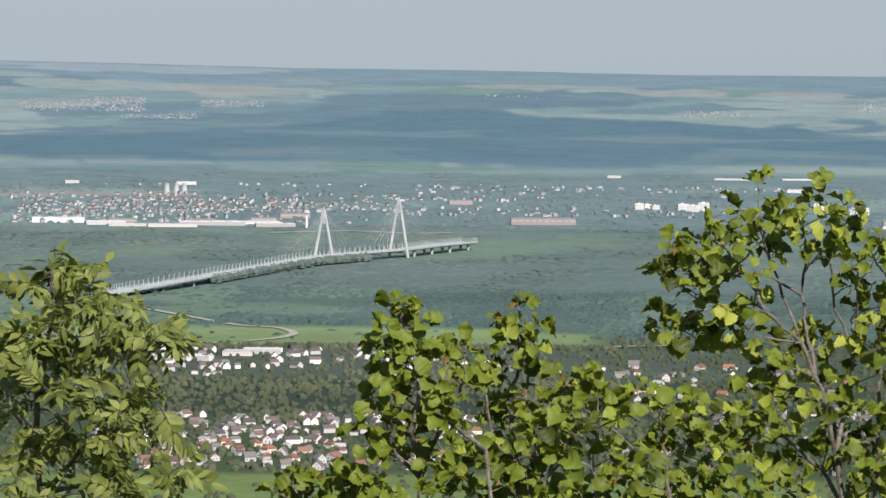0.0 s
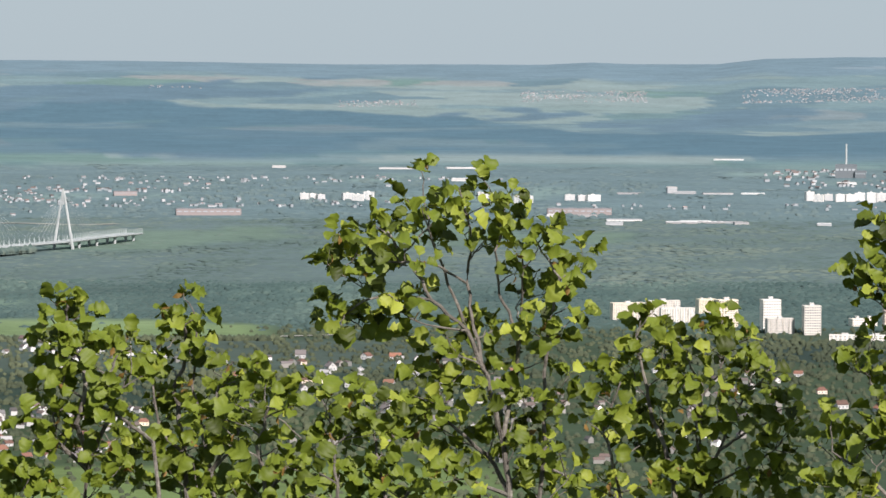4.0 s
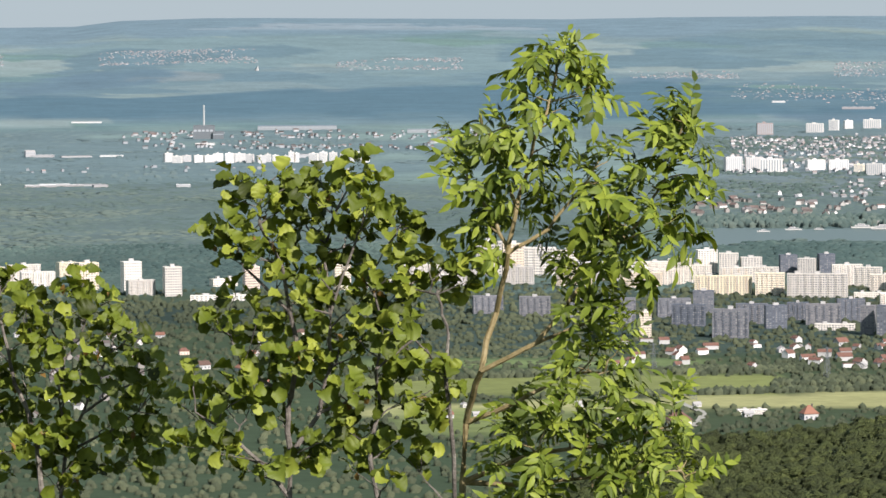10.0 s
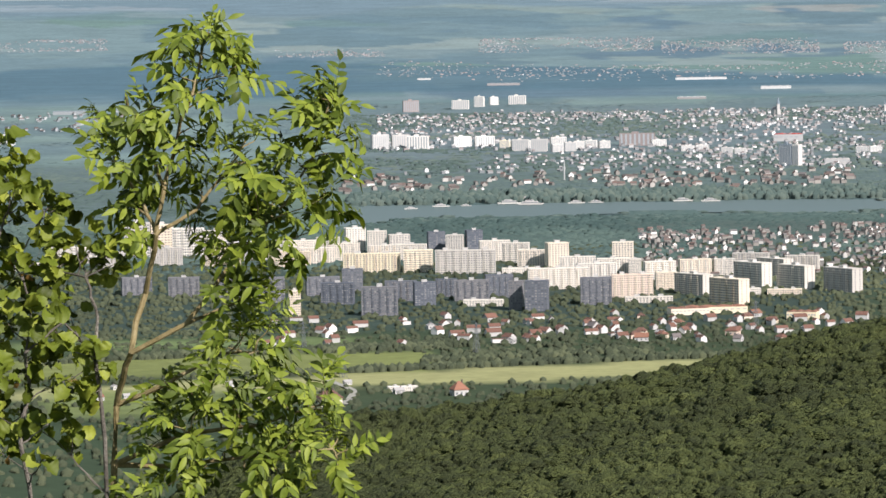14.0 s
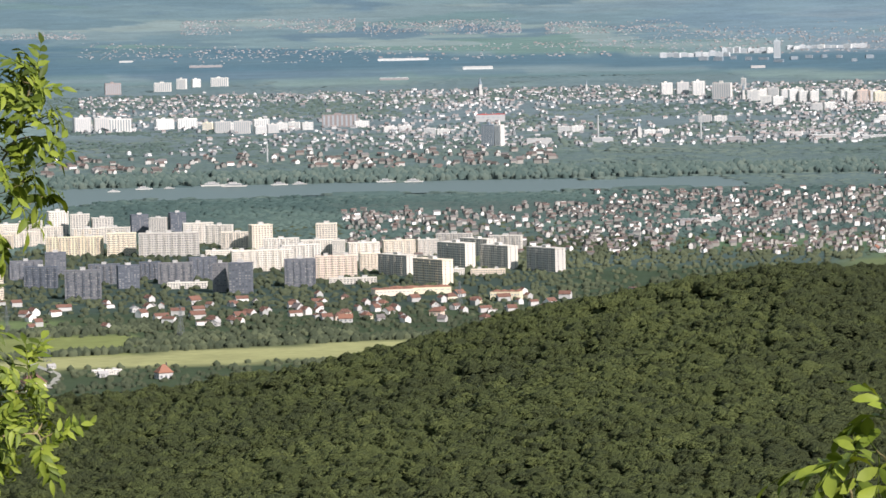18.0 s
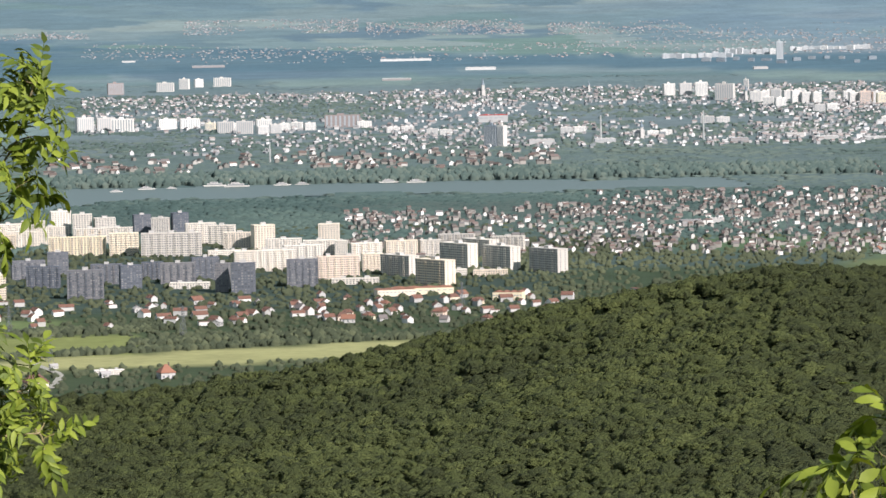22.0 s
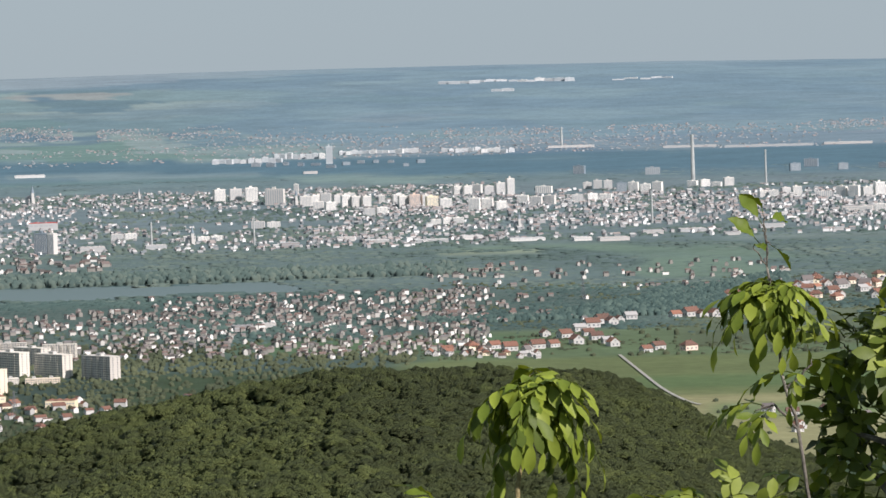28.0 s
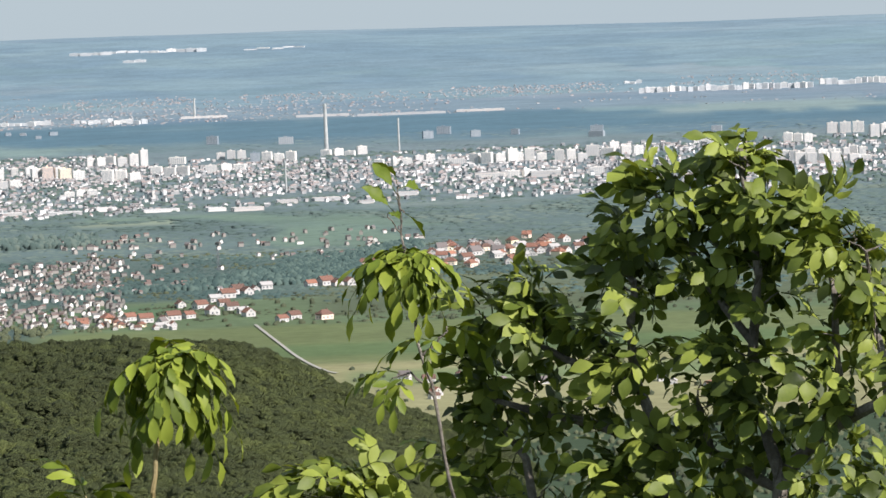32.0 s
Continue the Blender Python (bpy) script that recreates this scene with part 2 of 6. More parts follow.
RIDGE = [(-6.0, 14.0), (-3.0, 9.0), (-1.5, 6.8), (0.0, 6.09), (2.1, 5.87), (4.4, 5.47), (6.2, 5.08), (7.7, 4.76), (9.0, 4.56), (10.2, 4.46), (11.7, 4.53),
         (13.1, 4.62), (14.0, 4.9), (14.9, 5.4), (15.7, 5.72), (17.0, 6.4), (19.0, 7.4), (23.0, 9.5), (28.0, 13.0)]


SKYLINE = [(-21.0, 296.0), (-19.2, 284.0), (-17.0, 263.0), (-15.0, 262.0), (-13.5, 253.0), (-12.1, 243.0), (-9.5, 249.0), (-8.9, 264.0), (-8.4, 254.0), (-7.3, 256.0), (-6.7, 292.0),
           (-5.6, 306.0), (-3.8, 298.0), (-2.6, 292.0), (-1.0, 283.0), (0.1, 291.0), (2.2, 295.0), (5.7, 283.0), (8.0, 292.0), (10.0, 290.0), (11.3, 288.0), (14.3, 279.0), (15.5, 268.0),
           (17.0, 258.0), (19.0, 242.0), (21.5, 245.0)]


def height(az, r):
    """The ground's height over the valley floor, for a bearing in degrees and a distance in metres of the real place."""
    az, r = np.asarray(az, float), np.asarray(r, float)
    x, y = r * np.sin(np.radians(az)), r * np.cos(np.radians(az))
    top = np.where(r < 24.0, EYE_HEIGHT - 9.9, EYE_HEIGHT - 9.9 - (r - 24.0) * 0.231)
    slope = 218.0 * (1 - (r - 900.0) / 2500.0)
    base = np.where(r < 900.0, top, np.maximum(slope, 0.0))
    sil = np.interp(az, [a for a, _ in RIDGE], [d for _, d in RIDGE])
    u = np.clip((r - 900.0) / (RIDGE_R - 900.0), 0.0, 1.0)
    dep = sil + np.maximum(13.0 - sil, 0.0) * (1 - u) ** 1.5
    hill = EYE_HEIGHT - np.minimum(r, RIDGE_R) * np.tan(np.radians(dep)) - np.maximum(r - RIDGE_R, 0.0) * 0.36
    hill = hill + 7.0 * (cloudy(x / 170.0, y / 170.0, 3) - 0.5) * smooth(900, 1200, r)
    spur = np.interp(az, [0.0, 2.0, 4.0, 6.0, 7.5, 9.0, 11.0], [1945.0, 1925.0, 1900.0, 1890.0, 1930.0, 1900.0, 1880.0])
    hill = hill - 15.0 * smooth(0.5, 2.0, az) * smooth(12.0, 9.0, az) * np.exp(-((r - spur - 38.0) / 26.0) ** 2)
    hill = np.where(r < 900.0, -99.0, hill)
    land = np.maximum(base, hill)
    # low rises in the valley
    land = land + 12.0 * smooth(4200, 3600, r) * smooth(2600, 3300, r) * smooth(0, -6, az)
    # the hills at the skyline
    crest = np.interp(az, [a for a, _ in SKYLINE], [h for _, h in SKYLINE]) + 5.0 * (cloudy(az / 0.7, r / 9000.0, 21) - 0.5)
    back = smooth(19500, 28500, r) * crest
    fall = np.maximum(r - 28600.0, 0.0) * 0.3
    return land + back - fall - r * r / (2 * 7.4e6)


def river_band(az, r):
    """1 on the river, 0 off it."""
    near = 7790.0 + 40.0 * np.sin(az * 1.7) - 380.0 * smooth(2.0, 0.0, az)
    far = 8170.0 - 60.0 * smooth(5.0, 9.0, az) + 40.0 * np.sin(az * 2.3)
    gate = smooth(0.2, 0.9, az) * smooth(9.9, 9.0, az)
    return np.where((r > near) & (r < far - (1 - gate) * 700.0) & (gate > 0.05), 1.0, 0.0)


def spot(az, r, up=0.0):
    a = math.radians(az)
    return Vector((r * math.sin(a), r * math.cos(a), float(height(az, r)) + up)) * K


def raw_mesh(name, verts, faces, materials, slots=None, smooth_shade=False):
    """A mesh from arrays of vertices and of equal-sided faces."""
    me = bpy.data.meshes.new(name)
    n, k = faces.shape
    me.vertices.add(len(verts))
    me.vertices.foreach_set("co", np.ascontiguousarray(verts, dtype=np.float32).ravel())
    me.loops.add(n * k)
    me.loops.foreach_set("vertex_index", np.ascontiguousarray(faces, dtype=np.int32).ravel())
    me.polygons.add(n)
    me.polygons.foreach_set("loop_start", np.arange(0, n * k, k, dtype=np.int32))
    if slots is not None:
        me.polygons.foreach_set("material_index", np.ascontiguousarray(slots, dtype=np.int32))
    me.polygons.foreach_set("use_smooth", np.full(n, smooth_shade))
    for m in materials:
        me.materials.append(m)
    me.update(calc_edges=True)
    return me


# ---- what covers the land ----
# far and near edges of a cloud shadow painted into the ground colour
CLOUD_SHADE_TOP = [(-21.0, 19900.0), (-18.5, 20200.0), (-16.6, 21700.0), (-15.8, 22500.0), (-14.6, 22600.0), (-13.0, 22100.0), (-10.5, 21300.0), (-9.0, 19800.0), (-6.5, 19300.0), (-4.8, 20400.0), (-3.0, 20800.0),
              (-1.0, 20900.0), (1.8, 20200.0), (4.0, 19200.0), (6.0, 17600.0), (8.0, 16800.0), (10.0, 17000.0), (12.0, 17200.0), (17.0, 16800.0), (19.0, 15900.0), (22.0, 15300.0)]
CLOUD_SHADE_FOOT = [(-21.0, 16000.0), (-13.0, 15600.0), (-8.0, 15900.0), (-3.0, 15500.0), (0.0, 15300.0), (2.0, 15800.0), (6.0, 15900.0), (9.0, 15200.0), (11.0, 14300.0), (15.0, 13700.0), (18.0, 13500.0), (22.0, 13200.0)]


def cover(az, r):
    """The ground's colour, with haze and cloud shade painted in, and how wooded it is."""
    x, y = r * np.sin(np.radians(az)), r * np.cos(np.radians(az))
    n1, n2 = cloudy(x / 900.0, y / 900.0, 31), cloudy(x / 260.0, y / 260.0, 47)
    col = np.zeros(az.shape + (3,))
    wood = np.zeros(az.shape)

    def lay(mask, c, w):
        mask = np.broadcast_to(np.clip(mask, 0, 1), az.shape)
        col[:] = col * (1 - mask[..., None]) + np.array(c[:3]) * mask[..., None]
        wood[:] = wood * (1 - mask) + w * mask

    def between(a, b, v, soft):
        return smooth(a - soft, a + soft, v) * smooth(b + soft, b - soft, v)

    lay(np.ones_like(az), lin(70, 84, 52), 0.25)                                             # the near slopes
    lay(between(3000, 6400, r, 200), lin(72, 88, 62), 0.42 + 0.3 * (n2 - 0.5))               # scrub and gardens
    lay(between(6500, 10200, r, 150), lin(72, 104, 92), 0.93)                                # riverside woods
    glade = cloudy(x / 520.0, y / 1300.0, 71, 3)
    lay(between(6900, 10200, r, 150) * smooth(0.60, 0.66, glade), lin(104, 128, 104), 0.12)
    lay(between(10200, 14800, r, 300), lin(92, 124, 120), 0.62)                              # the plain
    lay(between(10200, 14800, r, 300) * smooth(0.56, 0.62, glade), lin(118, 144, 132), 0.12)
    # the far plain and the hills behind it: fields, strips of wood, one broad painted cloud shadow
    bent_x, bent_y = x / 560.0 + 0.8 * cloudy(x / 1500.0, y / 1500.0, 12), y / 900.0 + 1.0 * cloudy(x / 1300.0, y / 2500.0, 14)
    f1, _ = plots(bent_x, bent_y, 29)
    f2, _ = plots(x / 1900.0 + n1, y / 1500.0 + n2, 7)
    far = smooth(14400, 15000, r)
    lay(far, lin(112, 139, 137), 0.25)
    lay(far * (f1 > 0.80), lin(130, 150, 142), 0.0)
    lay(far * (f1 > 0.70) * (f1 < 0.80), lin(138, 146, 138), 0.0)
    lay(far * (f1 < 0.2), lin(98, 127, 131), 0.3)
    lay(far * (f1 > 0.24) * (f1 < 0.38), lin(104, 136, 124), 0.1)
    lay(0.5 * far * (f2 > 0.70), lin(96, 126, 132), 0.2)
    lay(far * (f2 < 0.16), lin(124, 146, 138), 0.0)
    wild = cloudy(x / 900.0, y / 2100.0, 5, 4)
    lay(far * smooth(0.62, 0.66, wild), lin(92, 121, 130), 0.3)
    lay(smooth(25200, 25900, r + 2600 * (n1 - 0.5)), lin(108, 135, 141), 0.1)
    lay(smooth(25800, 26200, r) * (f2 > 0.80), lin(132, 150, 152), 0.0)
    # haze put into the colour of the far plain on the right
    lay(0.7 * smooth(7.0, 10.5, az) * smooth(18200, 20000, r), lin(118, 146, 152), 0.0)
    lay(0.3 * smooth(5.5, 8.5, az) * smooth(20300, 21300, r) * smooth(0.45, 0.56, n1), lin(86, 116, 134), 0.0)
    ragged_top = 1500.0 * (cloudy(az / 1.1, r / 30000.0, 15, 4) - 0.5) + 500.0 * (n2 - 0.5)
    top = np.interp(az, [a for a, _ in CLOUD_SHADE_TOP], [d for _, d in CLOUD_SHADE_TOP]) + ragged_top
    foot = np.interp(az, [a for a, _ in CLOUD_SHADE_FOOT], [d for _, d in CLOUD_SHADE_FOOT]) + 900.0 * (cloudy(az / 1.6, r / 30000.0, 35, 4) - 0.5)
    # the cloud shadow itself, laid on as a darker, bluer colour
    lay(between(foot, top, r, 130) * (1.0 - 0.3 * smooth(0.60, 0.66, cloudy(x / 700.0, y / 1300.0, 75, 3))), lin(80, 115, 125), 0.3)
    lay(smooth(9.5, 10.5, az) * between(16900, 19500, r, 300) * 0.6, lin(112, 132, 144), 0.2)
    # left: meadows, groves and the town under the hill
    left = smooth(-9.0, -11.0, az)
    lay(left * between(4050, 4420, r, 40), lin(118, 138, 76), 0.12)
    lay(left * between(4430, 5080, r, 30), lin(72, 88, 58), 0.6)
    lay(left * between(5090, 5650, r, 60), lin(58, 74, 60), 0.96)
    lay(left * between(5660, 6220, r, 30), lin(84, 98, 84), 0.34)
    lay(smooth(-12.6, -13.4, az) * between(6240, 6700 - 130 * smooth(-15, -13, az), r, 20), lin(126, 148, 92), 0.03)
    lay(smooth(-12.6, -13.4, az) * between(6230, 6330, r, 10), lin(112, 126, 112), 0.0)
    lay(smooth(-17.6, -18.3, az) * between(6700, 7150, r, 30), lin(96, 122, 92), 0.12)
    lay(smooth(-16.8, -17.6, az) * between(9200, 9900, r, 60), lin(82, 112, 100), 0.95)
    lay(smooth(-18.0, -18.2, az) * between(12080, 12420, r, 60) * smooth(0.3, 0.4, n2), lin(146, 140, 130), 0.0)
    lay(smooth(-19.0, -18.6, az) * smooth(-17.7, -17.9, az) * between(11700, 11900, r, 40), lin(144, 142, 130), 0.0)
    lay(smooth(-17.2, -17.0, az) * smooth(-16.3, -16.5, az) * between(11500, 11850, r, 40), lin(146, 142, 132), 0.0)
    # middle: two long meadows with hedges
    mid = smooth(-4.2, -3.4, az)
    lay(mid * smooth(8, 6.5, az) * between(4380, 5250, r, 40), lin(74, 88, 60), 0.72)
    lay(mid * smooth(5.6, 5.2, az) * between(4600 + 16 * az, 4745 + 26 * az, r, 8), lin(178, 176, 112), 0.0)
    lay(mid * smooth(1.75, 1.45, az) * between(4790, 5010, r, 10), lin(142, 150, 82), 0.0)
    lay(mid * smooth(1.0, 0.4, az) * between(5130, 5260, r, 16), lin(122, 140, 84), 0.05)
    lay(smooth(-3.6, -3.0, az) * smooth(-0.6, -1.4, az) * between(4350, 4620, r, 30), lin(134, 146, 84), 0.02)
    lay(mid * smooth(7.5, 6.5, az) * between(5330, 6650, r, 40), lin(70, 86, 74), 0.55)       # the housing estate
    lay(smooth(-9.0, -8.0, az) * smooth(-3.4, -4.2, az) * between(5850, 6250, r, 40), lin(56, 72, 62), 0.97)
    # right: suburbs, the river's woods, fields below the village
    lay(smooth(4.0, 5.0, az) * between(5900, 7550, r, 60), lin(84, 102, 92), 0.85)
    lay(smooth(10.3, 11.0, az) * between(5150, 5990, r, 14), lin(114, 125, 78), 0.0)
    lay(smooth(13.2, 13.9, az) * between(5420, 5640, r, 14), lin(102, 122, 76), 0.0)
    lay(smooth(13.6, 14.2, az) * between(4500, 5330, r, 20), lin(156, 152, 104), 0.03)
    lay(smooth(14.4, 14.8, az) * between(5000, 5170, r, 14), lin(126, 142, 92), 0.05)
    lay(smooth(10.6, 11.2, az) * between(6000, 6560, r, 30), lin(104, 122, 84), 0.06)
    lay(smooth(13.9, 14.6, az) * between(6120, 7020, r, 40), lin(102, 112, 80), 0.2)
    lay(smooth(12.3, 12.7, az) * between(6800 + 40 * (az - 12.5), 6800 + 360 * np.clip(az - 12.3, 0.2, 3.2), r, 30), lin(54, 70, 58), 0.98)
    lay(smooth(14.6, 15.0, az) * smooth(18.2, 17.6, az) * between(7050, 7250 + 430 * np.clip(az - 14.8, 0, 1.9), r, 40), lin(92, 106, 86), 0.16)
    lay(smooth(11.0, 11.3, az) * smooth(12.6, 12.4, az) * between(8850, 9020, r, 14), lin(138, 150, 118), 0.0)
    lay(smooth(14.6, 15.0, az) * smooth(17.3, 16.9, az) * between(9240, 9400, r, 20), lin(134, 148, 120), 0.05)
    lay(smooth(15.2, 15.6, az) * smooth(17.0, 16.7, az) * between(9060, 9130, r, 14), lin(134, 148, 120), 0.05)
    lay(smooth(8.0, 9.0, az) * smooth(13.0, 12.0, az) * between(6180, 6480, r, 40), lin(96, 122, 84), 0.10)
    lay(smooth(10.2, 11.0, az) * smooth(13.0, 12.6, az) * between(6600, 6850, r, 40), lin(60, 82, 70), 0.96)
    # the town across the river
    town = smooth(0.2, 1.2, az)
    lay(town * between(9350, 13400, r, 150), lin(104, 122, 120), 0.55 + 0.5 * (n2 - 0.5))
    lay(smooth(0.3, 1.0, az) * smooth(9.6, 8.8, az) * between(7520, 8300, r, 20), lin(76, 106, 94), 0.45)
    lay(river_band(az, r), lin(84, 108, 108), 0.0)
    wood[:] = np.where(r > 14500, 0.0, wood)
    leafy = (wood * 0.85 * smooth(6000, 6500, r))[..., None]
    # the wood tint pales and blues with distance, standing in for haze
    hazed_canopy = np.array(lin(99, 117, 111)[:3]) + (np.array(lin(111, 129, 129)[:3]) - np.array(lin(99, 117, 111)[:3])) * smooth(9000, 11500, r)[..., None]
    hazed_canopy = hazed_canopy + (np.array(lin(84, 102, 90)[:3]) - hazed_canopy) * smooth(7900, 7400, r)[..., None]
    col = col * (1 - leafy) + hazed_canopy * leafy
    # far land is made greyer and brighter to stand for haze
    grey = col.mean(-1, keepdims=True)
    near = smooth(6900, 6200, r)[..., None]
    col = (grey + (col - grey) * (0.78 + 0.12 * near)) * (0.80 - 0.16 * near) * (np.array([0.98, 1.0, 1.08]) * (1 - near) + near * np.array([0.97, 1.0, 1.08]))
    return col, wood


# ---- the ground: one sheet from the hilltop to the skyline ----
AZ = np.concatenate([np.arange(-180, -28, 8.0), np.arange(-28, 28.01, 0.1), np.arange(36, 180, 8.0)])
RINGS = np.concatenate([np.array([0.0, 12.0, 24.0, 40.0, 55.0, 70.0, 100.0, 150.0, 220.0, 320.0, 450.0, 600.0, 750.0, 900.0]),
                        EYE_HEIGHT / np.tan(np.radians(np.arange(24.0, 1.36, -0.052)[::1]))])
RINGS = np.unique(np.concatenate([RINGS[:14], RINGS[14:][RINGS[14:] > 960.0], np.arange(18400, 28600, 130.0), np.array([28600, 29000, 29600])]))


def make_ground():
    a, r = np.meshgrid(AZ, RINGS)
    z = height(a, r) - 4.0 * river_band(a, r)
    verts = np.stack([r * np.sin(np.radians(a)), r * np.cos(np.radians(a)), z], -1).reshape(-1, 3)
    rows, cols = a.shape
    i = np.arange(rows - 1)[:, None] * cols
    j = np.arange(cols)[None, :]
    k = (j + 1) % cols
    faces = np.stack([i + j, i + k, i + cols + k, i + cols + j], -1).reshape(-1, 4)[:, ::-1]
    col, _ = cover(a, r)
    mat = bpy.data.materials.new("hazed_land_cover")
    mat.use_nodes = True
    t = mat.node_tree
    bsdf = t.nodes["Principled BSDF"]
    bsdf.inputs["Roughness"].default_value, bsdf.inputs["Specular IOR Level"].default_value = 0.95, 0.1
    att = t.nodes.new("ShaderNodeAttribute")
    att.attribute_name = "cover"
    tex = t.nodes.new("ShaderNodeTexCoord")
    n1 = node(t, "ShaderNodeTexNoise", Scale=0.004, Detail=6.0, Roughness=0.7)
    n2 = node(t, "ShaderNodeTexNoise", Scale=0.04, Detail=4.0, Roughness=0.7)
    grow = node(t, "ShaderNodeMath")
    grow.operation = "ADD"
    mul = node(t, "ShaderNodeMapRange")
    mul.inputs[1].default_value, mul.inputs[2].default_value, mul.inputs[3].default_value, mul.inputs[4].default_value = 0.65, 1.35, 0.72, 1.24
    mix = node(t, "ShaderNodeMix")
    mix.data_type, mix.blend_type = "RGBA", "MULTIPLY"
    mix.inputs[0].default_value = 1.0
    for n in (n1, n2):
        t.links.new(tex.outputs["Object"], n.inputs["Vector"])
    t.links.new(n1.outputs[0], grow.inputs[0])
    t.links.new(n2.outputs[0], grow.inputs[1])
    t.links.new(grow.outputs[0], mul.inputs[0])
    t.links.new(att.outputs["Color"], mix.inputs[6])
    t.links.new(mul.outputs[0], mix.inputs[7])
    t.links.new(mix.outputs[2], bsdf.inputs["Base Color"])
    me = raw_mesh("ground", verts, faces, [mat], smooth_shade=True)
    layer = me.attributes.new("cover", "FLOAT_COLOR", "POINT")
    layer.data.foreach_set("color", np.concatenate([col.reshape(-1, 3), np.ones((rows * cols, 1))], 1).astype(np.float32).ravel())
    ob = new("ground", me)
    ob.scale = (K, K, K)
    return tagged(ob, "green valley floor with meadows, woods and fields", "ground", kind="structure")


make_ground()


def make_water():
    a = np.arange(0.1, 10.0, 0.1)
    r = np.arange(7300.0, 8420.0, 40.0)
    ga, gr = np.meshgrid(a, r)
    verts = np.stack([gr * np.sin(np.radians(ga)), gr * np.cos(np.radians(ga)), height(ga, gr) - 1.5], -1).reshape(-1, 3)
    rows, cols = ga.shape
    i, j = np.meshgrid(np.arange(rows - 1), np.arange(cols - 1), indexing="ij")
    q = (i * cols + j).ravel()
    faces = np.stack([q, q + cols, q + cols + 1, q + 1], -1)[:, ::-1]
    keep = river_band(ga, gr)
    on = keep[:-1, :-1].ravel() + keep[1:, 1:].ravel() > 0
    ob = new("river", raw_mesh("river", verts, faces[on], [M["water"]], smooth_shade=True))
    ob.scale = (K, K, K)
    return tagged(ob, "calm grey-green river between wooded banks", "river", kind="structure")


make_water()


# ---- woods ----
def dome(sides, levels, seed, low=-0.5):
    """A lumpy crown, one metre in radius: vertices and triangles. low: how far it curls in below."""
    g = np.random.default_rng(seed)
    v, f = [], []
    for k in range(levels):
        e = low + (1.25 - low) * k / levels
        for s in range(sides):
            a = 2 * math.pi * (s + 0.5 * (k % 2)) / sides
            q = 1 + 0.34 * (g.random() - 0.5)
            v.append((math.cos(a) * math.cos(e) * q, math.sin(a) * math.cos(e) * q, math.sin(e) * q))
    v.append((0.0, 0.0, 1.0 + 0.15 * g.random()))
    for k in range(levels - 1):
        for s in range(sides):
            a, b = k * sides + s, k * sides + (s + 1) % sides
            c, d = a + sides, b + sides
            f += [(a, b, d), (a, d, c)]
    for s in range(sides):
        f.append(((levels - 1) * sides + s, (levels - 1) * sides + (s + 1) % sides, levels * sides))
    return np.array(v), np.array(f)


def scatter(name, pos, size, tall, templates, material, label, category, smooth_shade=False, rough=0.22, tone=None):
    """Many crowns as one mesh; tone is each crown's own shade of leaf."""
    vs, fs, ts, off = [], [], [], 0
    tone = rng.random(len(pos)) if tone is None else tone
    pick = rng.integers(0, len(templates), len(pos))
    for k, (tv, tf) in enumerate(templates):
        m = pick == k
        p, s, h = pos[m], size[m], tall[m]
        n = len(p)
        ang = rng.random(n) * 6.283
        c, q = np.cos(ang)[:, None], np.sin(ang)[:, None]
        x = (tv[:, 0] * c - tv[:, 1] * q) * s[:, None] + p[:, :1]
        y = (tv[:, 0] * q + tv[:, 1] * c) * s[:, None] + p[:, 1:2]
        z = tv[:, 2] * h[:, None] + p[:, 2:3]
        v = np.stack([x, y, z], -1)
        v = v + (rng.random(v.shape) - 0.5) * (np.stack([s, s, h], -1)[:, None, :] * rough)
        vs.append(v.reshape(-1, 3))
        ts.append(np.repeat(tone[m], len(tv)))
        fs.append((tf[None] + (np.arange(n) * len(tv))[:, None, None] + off).reshape(-1, 3))
        off += n * len(tv)
    me = raw_mesh(name, np.concatenate(vs), np.concatenate(fs), [material], smooth_shade=smooth_shade)
    me.attributes.new("tone", "FLOAT", "POINT").data.foreach_set("value", np.concatenate(ts).astype(np.float32))
    ob = new(name, me)
    ob.scale = (K, K, K)
    return tagged(ob, label, category, kind="stuff")


def plan_points(n, az0, az1, r0, r1):
    a = az0 + (az1 - az0) * rng.random(n)
    r = np.sqrt(r0 * r0 + (r1 * r1 - r0 * r0) * rng.random(n))
    return a, r


def stand(a, r, up=0.0):
    return np.stack([r * np.sin(np.radians(a)), r * np.cos(np.radians(a)), height(a, r) + up], -1)


